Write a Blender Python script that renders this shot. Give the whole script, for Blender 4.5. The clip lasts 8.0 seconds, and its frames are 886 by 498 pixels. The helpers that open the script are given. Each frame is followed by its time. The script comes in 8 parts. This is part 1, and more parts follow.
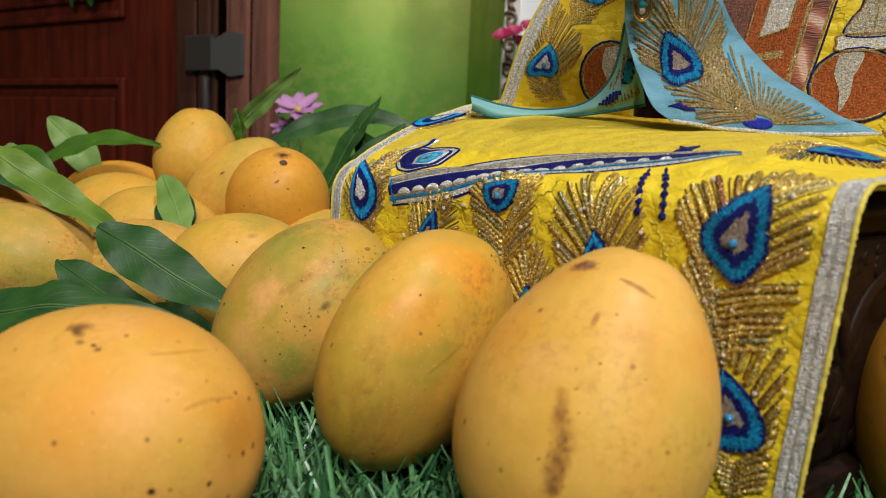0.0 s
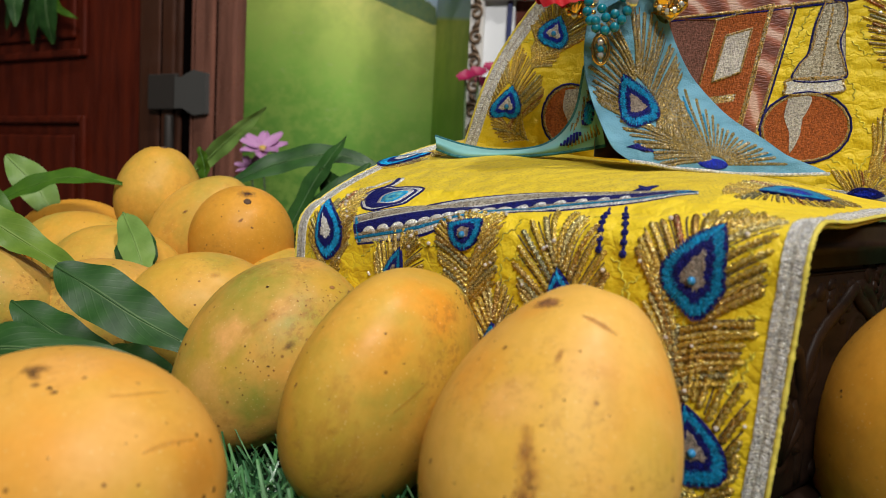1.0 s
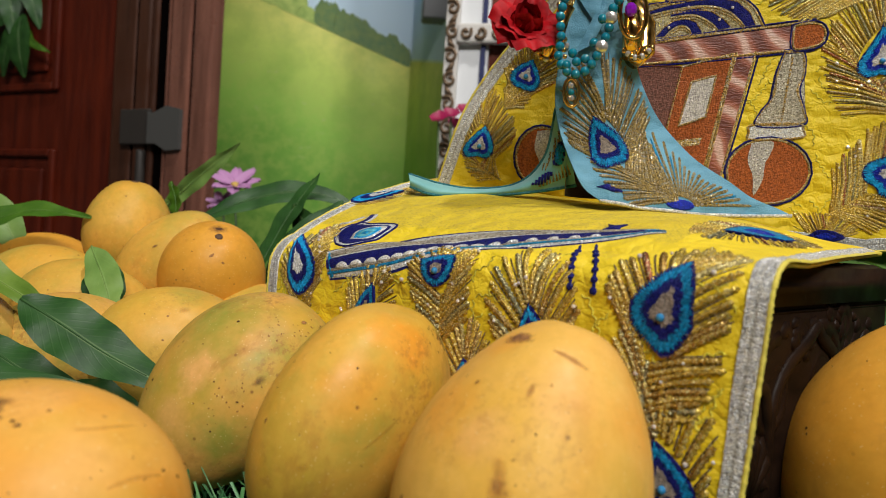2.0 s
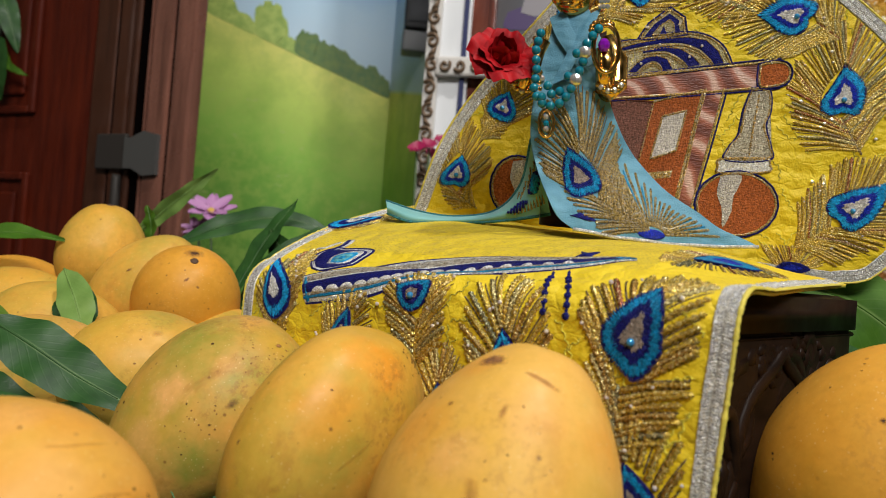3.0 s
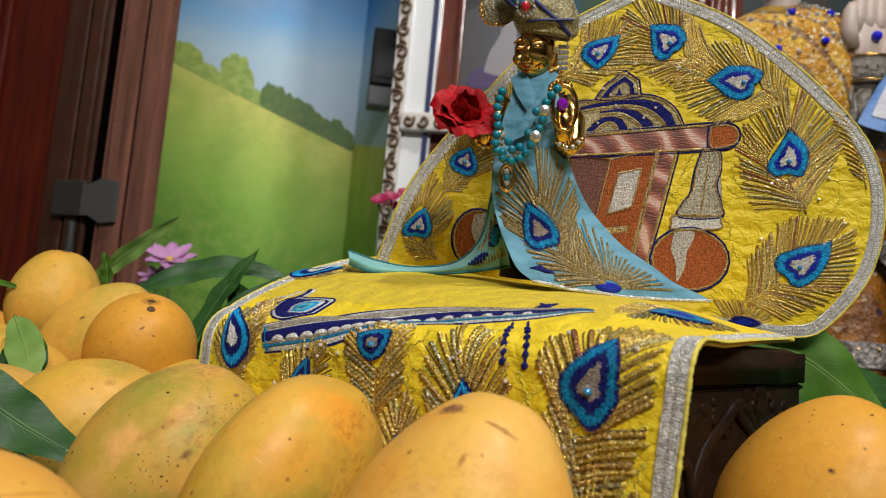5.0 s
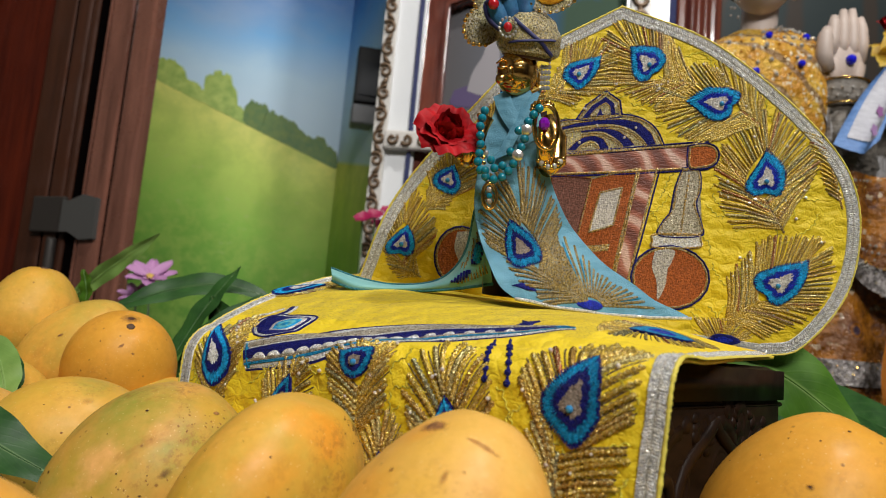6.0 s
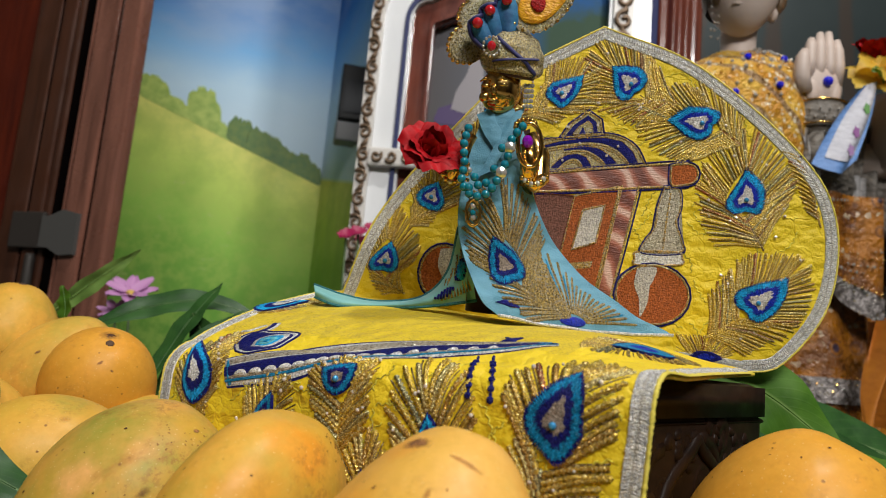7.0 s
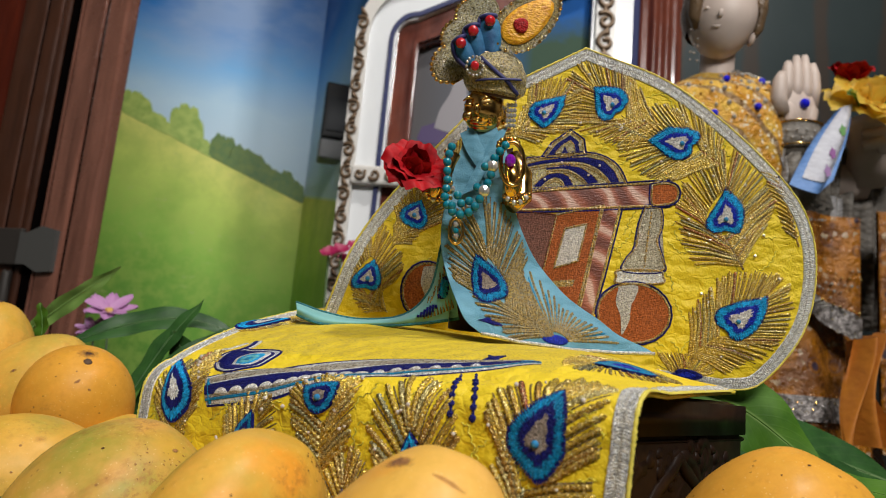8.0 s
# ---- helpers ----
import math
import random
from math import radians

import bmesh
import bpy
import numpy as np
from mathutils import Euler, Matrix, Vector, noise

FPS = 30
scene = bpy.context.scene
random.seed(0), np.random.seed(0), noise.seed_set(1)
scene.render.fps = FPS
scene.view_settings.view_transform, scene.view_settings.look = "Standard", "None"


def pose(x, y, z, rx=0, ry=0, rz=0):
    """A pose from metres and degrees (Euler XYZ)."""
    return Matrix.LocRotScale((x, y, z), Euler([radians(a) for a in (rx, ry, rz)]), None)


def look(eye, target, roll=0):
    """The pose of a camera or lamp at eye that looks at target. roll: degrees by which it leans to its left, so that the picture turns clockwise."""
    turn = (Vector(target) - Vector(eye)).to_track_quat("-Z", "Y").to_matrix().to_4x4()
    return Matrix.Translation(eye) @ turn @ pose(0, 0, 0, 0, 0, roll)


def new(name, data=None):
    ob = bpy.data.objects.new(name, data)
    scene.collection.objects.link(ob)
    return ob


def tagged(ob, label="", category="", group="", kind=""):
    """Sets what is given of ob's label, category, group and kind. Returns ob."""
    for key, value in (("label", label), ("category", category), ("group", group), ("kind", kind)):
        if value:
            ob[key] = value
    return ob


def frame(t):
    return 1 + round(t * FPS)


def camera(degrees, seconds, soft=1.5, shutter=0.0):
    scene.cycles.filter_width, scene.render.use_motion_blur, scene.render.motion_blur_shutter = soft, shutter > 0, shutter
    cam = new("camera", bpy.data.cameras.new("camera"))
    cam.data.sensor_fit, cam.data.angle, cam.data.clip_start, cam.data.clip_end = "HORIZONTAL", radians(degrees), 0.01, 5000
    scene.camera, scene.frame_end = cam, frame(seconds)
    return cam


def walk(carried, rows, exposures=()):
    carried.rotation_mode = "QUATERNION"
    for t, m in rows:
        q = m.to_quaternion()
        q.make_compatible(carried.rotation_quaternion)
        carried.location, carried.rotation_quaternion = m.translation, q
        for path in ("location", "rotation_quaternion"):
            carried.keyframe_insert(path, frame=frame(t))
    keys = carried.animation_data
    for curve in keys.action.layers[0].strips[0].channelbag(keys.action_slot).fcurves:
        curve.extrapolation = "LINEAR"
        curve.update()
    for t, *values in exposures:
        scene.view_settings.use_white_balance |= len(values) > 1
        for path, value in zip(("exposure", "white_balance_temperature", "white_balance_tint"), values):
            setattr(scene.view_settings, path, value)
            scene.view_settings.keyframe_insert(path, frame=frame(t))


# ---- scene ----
cam = camera(62.96, 8.0, soft=0.2)
cam.data.dof.use_dof, cam.data.dof.focus_distance, cam.data.dof.aperture_fstop = True, 0.35, 14.0
PATH = [
    (0.0, 0.0000, 0.0000, 0.1170, 82.12, -2.81, 0.39),
    (0.5, 0.0002, -0.0004, 0.1171, 83.65, -2.78, -1.05),
    (1.0, 0.0001, -0.0015, 0.1172, 85.28, -2.88, -2.37),
    (1.5, -0.0002, -0.0026, 0.1167, 86.98, -3.18, -3.52),
    (2.0, -0.0006, -0.0035, 0.1159, 88.54, -3.61, -4.61),
    (3.5, -0.0006, -0.0092, 0.1127, 92.37, -4.70, -7.30),
    (4.0, -0.0009, -0.0101, 0.1123, 93.64, -4.90, -8.08),
    (4.5, -0.0010, -0.0104, 0.1122, 94.71, -4.99, -8.86),
    (6.0, -0.0010, -0.0120, 0.1118, 97.15, -5.04, -10.94),
    (6.5, -0.0011, -0.0120, 0.1115, 97.90, -5.06, -11.61),
    (7.0, -0.0010, -0.0122, 0.1114, 98.64, -5.05, -12.26),
    (7.5, -0.0010, -0.0125, 0.1113, 99.44, -5.02, -12.94),
    (8.0, -0.0011, -0.0126, 0.1112, 100.20, -5.01, -13.63),
]
walk(cam, [(t, pose(x, y, z, rx, ry, rz)) for t, x, y, z, rx, ry, rz in PATH])

# ---- light: two added area lamps without fixtures, closed room, dim ambient ----
world = bpy.data.worlds.new("world")
scene.world = world
world.use_nodes = True
world.node_tree.nodes["Background"].inputs[0].default_value = (0.9, 0.95, 1.0, 1)
world.node_tree.nodes["Background"].inputs[1].default_value = 0.02


def area_lamp(name, eye, target, w, h, watts, colour):
    data = bpy.data.lights.new(name, "AREA")
    data.shape, data.size, data.size_y, data.energy, data.color = "RECTANGLE", w, h, watts, colour
    ob = new(name, data)
    ob.matrix_world = look(eye, target)
    return ob


# unseen key lamp, lined up for the shadow edge on the mural
area_lamp("ceiling_lamp_light", (0.50, -0.25, 2.45), (-0.10, 0.9, 0.3), 0.14, 0.14, 29, (1.0, 0.97, 0.92))
# soft fill added well below the ceiling to brighten the fronts
area_lamp("ceiling_lamp_light", (0.15, -1.60, 1.75), (0.0, 0.5, 0.2), 1.1, 0.35, 55, (1.0, 0.98, 0.95))

# ---- materials ----
def material(name, colour, rough=0.5, metal=0.0, spec=0.5, coat=0.0, sheen=0.0):
    m = bpy.data.materials.new(name)
    m.use_nodes = True
    b = m.node_tree.nodes["Principled BSDF"]
    b.inputs["Base Color"].default_value = (*colour, 1)
    b.inputs["Roughness"].default_value = rough
    b.inputs["Metallic"].default_value = metal
    b.inputs["Specular IOR Level"].default_value = spec
    b.inputs["Coat Weight"].default_value = coat
    b.inputs["Sheen Weight"].default_value = sheen
    return m


class Net:
    """Short hand for a material's nodes."""

    def __init__(self, m):
        self.t = m.node_tree
        self.b = self.t.nodes["Principled BSDF"]
        self.co = self.t.nodes.new("ShaderNodeTexCoord")
        self.vec = None

    def put(self, kind, links=(), **values):
        n = self.t.nodes.new(kind)
        for k, v in values.items():
            if k in n.inputs.keys() or k.replace("_", " ") in n.inputs.keys():
                n.inputs[k.replace("_", " ")].default_value = v
        for socket, source in links:
            self.t.links.new(source, n.inputs[socket])
        return n

    def noise(self, scale, detail=4.0, rough=0.55, where="Object", stretch=None):
        v = self.vec or self.co.outputs[where]
        if stretch:
            mp = self.t.nodes.new("ShaderNodeMapping")
            mp.inputs["Scale"].default_value = stretch
            self.t.links.new(v, mp.inputs["Vector"])
            v = mp.outputs["Vector"]
        n = self.put("ShaderNodeTexNoise", [("Vector", v)])
        n.inputs["Scale"].default_value = scale
        n.inputs["Detail"].default_value = detail
        n.inputs["Roughness"].default_value = rough
        return n.outputs["Fac"]

    def cells(self, scale, feature="F1", where="Object"):
        n = self.put("ShaderNodeTexVoronoi", [("Vector", self.vec or self.co.outputs[where])])
        n.feature = feature
        n.inputs["Scale"].default_value = scale
        return n

    def ramp(self, fac, stops):
        n = self.put("ShaderNodeValToRGB", [("Fac", fac)])
        e = n.color_ramp.elements
        while len(e) < len(stops):
            e.new(0.5)
        for i, (p, c) in enumerate(stops):
            e[i].position = p
            e[i].color = (*c, 1) if len(c) == 3 else c
        return n.outputs["Color"]

    def mix(self, fac, a, b, blend="MIX"):
        n = self.t.nodes.new("ShaderNodeMix")
        n.data_type, n.blend_type = "RGBA", blend
        for i, v in ((0, fac), (6, a), (7, b)):
            if hasattr(v, "is_output"):
                self.t.links.new(v, n.inputs[i])
            elif i == 0:
                n.inputs[0].default_value = v
            else:
                n.inputs[i].default_value = (*v, 1)
        return n.outputs[2]

    def math(self, op, a, b=0.0, c=0.0):
        n = self.t.nodes.new("ShaderNodeMath")
        n.operation = op
        for i, v in enumerate((a, b, c)):
            if hasattr(v, "is_output"):
                self.t.links.new(v, n.inputs[i])
            else:
                n.inputs[i].default_value = v
        return n.outputs[0]

    def colour(self, s):
        self.t.links.new(s, self.b.inputs["Base Color"])

    def rough(self, s):
        self.t.links.new(s, self.b.inputs["Roughness"])

    def bump(self, height, strength, distance):
        n = self.put("ShaderNodeBump", [("Height", height)])
        n.inputs["Strength"].default_value = strength
        n.inputs["Distance"].default_value = distance
        self.t.links.new(n.outputs["Normal"], self.b.inputs["Normal"])


def grey(v):
    return (v, v, v)


def mango_skin(name, base, blush, green, amount, russet=0.4, zones=()):
    """zones: middle on the skin in the fruit's own metres, reach, tint, share."""
    m = material(name, base, 0.5, spec=0.25)
    n = Net(m)
    # each fruit samples its own stretch of the pattern
    rnd = n.put("ShaderNodeObjectInfo").outputs["Random"]
    mp = n.put("ShaderNodeVectorMath", [(0, n.co.outputs["Object"]), (1, n.math("MULTIPLY", rnd, 7.0))])
    n.vec = mp.outputs["Vector"]
    big = n.noise(17, 3, 0.6)
    c = n.mix(n.ramp(big, [(0.38, grey(0)), (0.60, grey(1))]), base, blush)
    g = n.noise(24, 5, 0.62)
    c = n.mix(n.math("MULTIPLY", n.ramp(g, [(0.45, grey(0)), (0.57, grey(1))]), amount), c, green)
    olive = n.noise(13, 4, 0.6)
    c = n.mix(n.math("MULTIPLY", n.ramp(olive, [(0.46, grey(0)), (0.62, grey(1))]), amount * 0.8), c, tuple(0.5 * p + 0.5 * q for p, q in zip(base, green)))
    for place, reach, tint, share in zones:
        far = n.put("ShaderNodeVectorMath", [(0, n.co.outputs["Object"])])
        far.operation = "DISTANCE"
        far.inputs[1].default_value = place
        ragged = n.math("ADD", n.math("DIVIDE", far.outputs["Value"], reach), n.math("MULTIPLY", n.math("SUBTRACT", n.noise(70, 5, 0.65), 0.5), 1.6))
        c = n.mix(n.math("MULTIPLY", n.ramp(ragged, [(0.35, grey(1)), (1.1, grey(0))]), share), c, tint)
    cloud = n.noise(85, 5, 0.65)
    c = n.mix(n.math("MULTIPLY", n.ramp(cloud, [(0.40, grey(0)), (0.66, grey(1))]), 0.38), c, blush)
    streak = n.noise(46, 6, 0.72, stretch=(1.5, 1.1, 0.5))
    c = n.mix(n.math("MULTIPLY", n.ramp(streak, [(0.56, grey(0)), (0.67, grey(1))]), russet), c, (0.34, 0.13, 0.03))
    c = n.mix(n.math("MULTIPLY", n.ramp(n.noise(240, 5, 0.7), [(0.36, grey(0)), (0.66, grey(1))]), 0.30), c, tuple(0.72 * x for x in base))
    c = n.mix(n.math("MULTIPLY", n.ramp(n.noise(34, 4, 0.6), [(0.46, grey(0)), (0.62, grey(1))]), 0.24), c, (0.78, 0.32, 0.035))
    pores = n.cells(480)
    c = n.mix(n.math("MULTIPLY", n.ramp(pores.outputs["Distance"], [(0.07, grey(1)), (0.14, grey(0))]), 0.42), c, (0.92, 0.72, 0.34))
    freck = n.cells(150)
    few = n.math("MULTIPLY", n.ramp(freck.outputs["Distance"], [(0.07, grey(1)), (0.13, grey(0))]), n.ramp(freck.outputs["Color"], [(0.58, grey(0)), (0.66, grey(1))]))
    c = n.mix(n.math("MULTIPLY", few, 0.75), c, (0.20, 0.08, 0.02))
    rust = n.math("MULTIPLY", n.ramp(n.noise(30, 3), [(0.54, grey(0)), (0.64, grey(1))]), n.ramp(n.noise(420, 4, 0.7), [(0.50, grey(0)), (0.60, grey(1))]))
    c = n.mix(n.math("MULTIPLY", rust, russet), c, (0.30, 0.12, 0.03))
    n.colour(c)
    n.rough(n.ramp(n.noise(60, 4), [(0.3, grey(0.36)), (0.7, grey(0.56))]))
    n.bump(n.mix(0.85, n.noise(520, 3), n.noise(75, 3)), 0.12, 0.003)
    return m


SKINS = [
    ("mango_skin_amber", (0.7, 0.376, 0.037), (0.77, 0.428, 0.072), (0.34, 0.313, 0.042), 0.9),
    ("mango_skin_green", (0.58, 0.345, 0.047), (0.76, 0.397, 0.102), (0.22, 0.261, 0.052), 1.0, 0.55),
    ("mango_skin_orange", (0.76, 0.324, 0.028), (0.8, 0.387, 0.052), (0.55, 0.313, 0.042), 0.35, 0.2),
    ("mango_skin_yellow", (0.68, 0.376, 0.047), (0.78, 0.449, 0.082), (0.4, 0.345, 0.062), 0.6, 0.3),
    ("mango_skin_pale", (0.78, 0.439, 0.072), (0.84, 0.491, 0.122), (0.7, 0.366, 0.042), 0.6, 0.22),
    ("mango_skin_warm", (0.76, 0.376, 0.052), (0.8, 0.428, 0.102), (0.58, 0.355, 0.042), 0.45, 0.18),
]
MANGO = [mango_skin(*row) for row in SKINS]
TINTS = {"green": (0.25, 0.29, 0.04), "orange": (0.82, 0.31, 0.025), "pink": (0.84, 0.42, 0.15), "olive": (0.50, 0.36, 0.035)}


def blotch(name, dark, light, crisp, cover):
    """A mark on the skin that thins out towards its edge."""
    m = material(name, dark, 0.6, spec=0.2)
    n = Net(m)
    n.colour(n.mix(n.ramp(n.noise(650, 4), [(0.4, grey(0)), (0.6, grey(1))]), dark, light))
    u = n.put("ShaderNodeSeparateXYZ", [("Vector", n.co.outputs["UV"])]).outputs["X"]
    body = n.math("ADD", n.math("SUBTRACT", 1.0, u), n.math("MULTIPLY", n.math("SUBTRACT", n.noise(480, 5, 0.7), 0.5), 1.3))
    fade = n.math("MULTIPLY", n.ramp(body, [(0.5 - 0.5 * (1 - crisp), grey(0)), (0.55 + 0.4 * (1 - crisp), grey(1))]), cover)
    hole = n.put("ShaderNodeBsdfTransparent").outputs[0]
    blend = n.put("ShaderNodeMixShader", [(0, fade), (1, hole), (2, n.b.outputs[0])])
    m.node_tree.links.new(blend.outputs[0], m.node_tree.nodes["Material Output"].inputs[0])
    return m


MARKS = {
    "dot": blotch("dark_dot", (0.05, 0.022, 0.012), (0.10, 0.045, 0.02), 0.8, 1.0),
    "fleck": blotch("brown_fleck", (0.24, 0.10, 0.03), (0.38, 0.18, 0.05), 0.6, 0.9),
    "faint": blotch("faint_scar", (0.34, 0.14, 0.04), (0.58, 0.29, 0.08), 0.3, 0.5),
    "scar": blotch("brown_scar", (0.16, 0.065, 0.03), (0.40, 0.19, 0.07), 0.5, 0.85),
    "bruise": blotch("grey_bruise", (0.10, 0.05, 0.025), (0.26, 0.13, 0.05), 0.2, 0.62),
    "streak": blotch("russet_streak", (0.36, 0.14, 0.035), (0.52, 0.24, 0.06), 0.0, 0.30),
    "crease": blotch("skin_crease", (0.48, 0.20, 0.035), (0.58, 0.26, 0.045), 0.0, 0.26),
}
STEM = material("stem_brown", (0.09, 0.045, 0.02), 0.7)


def fabric(name, colour, colour2, weave=900, strength=0.35, sheen=0.25, puff=0.0):
    m = material(name, colour, 0.62, sheen=sheen)
    n = Net(m)
    c = n.mix(n.ramp(n.noise(55, 4), [(0.35, grey(0)), (0.7, grey(1))]), colour, colour2)
    c = n.mix(n.math("MULTIPLY", n.noise(weave, 2), 0.35), c, tuple(x * 0.55 for x in colour))
    n.colour(c)
    pucker = n.noise(130, 1, 0.35, stretch=(0.8, 0.8, 1.2))
    h = n.mix(0.12, pucker, n.noise(weave, 2))
    if puff:
        bend = n.put("ShaderNodeTexNoise", [("Vector", n.co.outputs["Object"])])
        bend.inputs["Scale"].default_value, bend.inputs["Detail"].default_value = 130, 1
        shifted = n.put("ShaderNodeVectorMath", [(0, n.co.outputs["Object"])])
        shifted.operation = "MULTIPLY_ADD"
        shifted.inputs[1].default_value = (0.8, 0.8, 1.35)
        scaled = n.put("ShaderNodeVectorMath", [(0, bend.outputs["Color"])])
        scaled.operation = "SCALE"
        scaled.inputs["Scale"].default_value = 0.011
        m.node_tree.links.new(scaled.outputs["Vector"], shifted.inputs[2])
        n.vec = shifted.outputs["Vector"]
        pad = n.ramp(n.cells(120, "DISTANCE_TO_EDGE").outputs["Distance"], [(0.0, grey(0.45)), (0.12, grey(0.72)), (0.45, grey(1))])
        n.vec = None
        h = n.mix(puff, h, pad)
    n.bump(h, strength, 0.0055)
    return m


def thread(name, colour, rough=0.4, metal=0.0, glitter=0.0):
    m = material(name, colour, rough, metal, spec=0.5 if metal else 0.22)
    n = Net(m)
    v = n.noise(900, 3)
    c = n.mix(n.ramp(v, [(0.36, grey(0)), (0.64, grey(1))]), tuple(x * 0.55 for x in colour), tuple(min(1, x * 1.2) for x in colour))
    stitch = n.put("ShaderNodeNewGeometry").outputs["Random Per Island"]
    c = n.mix(1.0, c, n.ramp(stitch, [(0.0, grey(0.66)), (0.5, grey(0.95)), (1.0, grey(1.0))]), "MULTIPLY")
    if glitter:
        cell = n.cells(1500)
        c = n.mix(n.math("MULTIPLY", n.ramp(cell.outputs["Color"], [(0.62, grey(0)), (0.7, grey(1))]), glitter), c, (1, 0.95, 0.8))
        n.rough(n.ramp(cell.outputs["Color"], [(0.3, grey(rough)), (0.8, grey(rough * 0.45))]))
    n.colour(c)
    n.bump(n.noise(1250, 3, 0.6), 0.95, 0.0013)
    return m


YELLOW = fabric("yellow_satin", (0.84, 0.60, 0.008), (0.90, 0.67, 0.02), 900, 0.78, 0.05, 0.18)
YELLOW_PIPING = fabric("yellow_piping", (0.72, 0.58, 0.06), (0.80, 0.66, 0.12), 1200, 0.4, 0.1)
YELLOW_SEAT = fabric("yellow_plush", (0.75, 0.54, 0.010), (0.82, 0.61, 0.02), 1000, 0.7, 0.1)
n = Net(YELLOW_SEAT)
plain = n.b.inputs["Base Color"].links[0].from_socket
dash = n.ramp(n.noise(1100, 2, 0.5), [(0.52, grey(0)), (0.64, grey(1))])
n.colour(n.mix(n.math("MULTIPLY", dash, 0.6), plain, (0.30, 0.19, 0.01)))
ROBE_BLUE = fabric("blue_satin", (0.10, 0.30, 0.42), (0.14, 0.36, 0.48), 1500, 0.6, 0.15)
TEAL_LINING = fabric("teal_lining", (0.17, 0.44, 0.43), (0.22, 0.50, 0.48), 1800, 0.15, 0.3)
GOLD_THREAD = thread("gold_thread", (0.58, 0.37, 0.10), 0.34, 0.6, 0.55)
SILVER_THREAD = thread("silver_thread", (0.94, 0.92, 0.88), 0.3, 0.25, 0.75)
SILVER_DARK = thread("dull_silver_thread", (0.68, 0.64, 0.56), 0.4, 0.3, 0.4)
NAVY_THREAD = thread("navy_thread", (0.006, 0.009, 0.165), 0.45)
BLUE_THREAD = thread("bright_blue_thread", (0.010, 0.03, 0.48), 0.4)
TEAL_THREAD = thread("teal_thread", (0.005, 0.28, 0.56), 0.38)
CYAN_THREAD = thread("cyan_thread", (0.012, 0.43, 0.92), 0.4)
GREY_THREAD = thread("taupe_thread", (0.36, 0.29, 0.23), 0.45, 0.2)
WHITE_THREAD = thread("white_thread", (0.72, 0.68, 0.64), 0.4, 0.2, 0.5)
RUST_THREAD = thread("rust_thread", (0.50, 0.13, 0.03), 0.5)
BROWN_THREAD = thread("brown_thread", (0.20, 0.055, 0.025), 0.5)
CRYSTAL = material("crystal", (0.86, 0.78, 0.74), 0.12, 0.4, 0.9)
SPARKLE_BLUE = material("blue_crystal", (0.05, 0.3, 0.6), 0.06, 0.3, 0.9)

# ---- tools ----
def mesh_of(name, bm, smooth=True):
    me = bpy.data.meshes.new(name)
    bm.normal_update()
    bm.to_mesh(me)
    bm.free()
    if smooth:
        for p in me.polygons:
            p.use_smooth = True
    return me


def part(name, bm, mat, parent=None, label="", smooth=True):
    """Links a bmesh (or a ready mesh) as one mesh object under a thing or part."""
    me = bm if isinstance(bm, bpy.types.Mesh) else mesh_of(name, bm, smooth)
    if mat and not me.materials:
        me.materials.append(mat)
    ob = new(name, me)
    if parent:
        ob.parent = parent
    if label:
        ob["label"] = label
    return ob


def thing(name, where=(0, 0, 0), label="", category="", group="", kind=""):
    ob = new(name)
    ob.empty_display_size = 0.02
    ob.location = where
    return tagged(ob, label, category, group, kind)


def box(bm, lo, hi, bevel=0.0, m=None):
    r = bmesh.ops.create_cube(bm, size=1)
    lo, hi = Vector(lo), Vector(hi)
    for v in r["verts"]:
        v.co = Vector([lo[i] + (v.co[i] + 0.5) * (hi[i] - lo[i]) for i in range(3)])
    if bevel:
        es = list({e for v in r["verts"] for e in v.link_edges})
        b = bmesh.ops.bevel(bm, geom=es, offset=bevel, segments=2, affect="EDGES", profile=0.5)
        vs = list({v for f in b["faces"] for v in f.verts} | {v for v in r["verts"] if v.is_valid})
    else:
        vs = r["verts"]
    if m is not None:
        bmesh.ops.transform(bm, matrix=m, verts=vs)
    return vs


def grid(bm, nu, nv, f, closed_u=False, uv=False):
    """A sheet of nu x nv points f(i/(nu-1), j/(nv-1))."""
    rows = [[bm.verts.new(f(i / (nu if closed_u else nu - 1), j / (nv - 1))) for i in range(nu)] for j in range(nv)]
    for j in range(nv - 1):
        for i in range(nu if closed_u else nu - 1):
            k = (i + 1) % nu
            bm.faces.new((rows[j][i], rows[j][k], rows[j + 1][k], rows[j + 1][i]))
    return rows


def lathe(bm, profile, n=24, m=None):
    """Turns (radius, height) pairs about z, with closed ends."""
    rings = []
    for r, z in profile:
        ring = [bm.verts.new((r * math.cos(2 * math.pi * i / n), r * math.sin(2 * math.pi * i / n), z)) for i in range(n)]
        rings.append(ring)
    for a, b in zip(rings, rings[1:]):
        for i in range(n):
            bm.faces.new((a[i], a[(i + 1) % n], b[(i + 1) % n], b[i]))
    bm.faces.new(list(reversed(rings[0])))
    bm.faces.new(rings[-1])
    if m is not None:
        bmesh.ops.transform(bm, matrix=m, verts=[v for ring in rings for v in ring])
    return rings


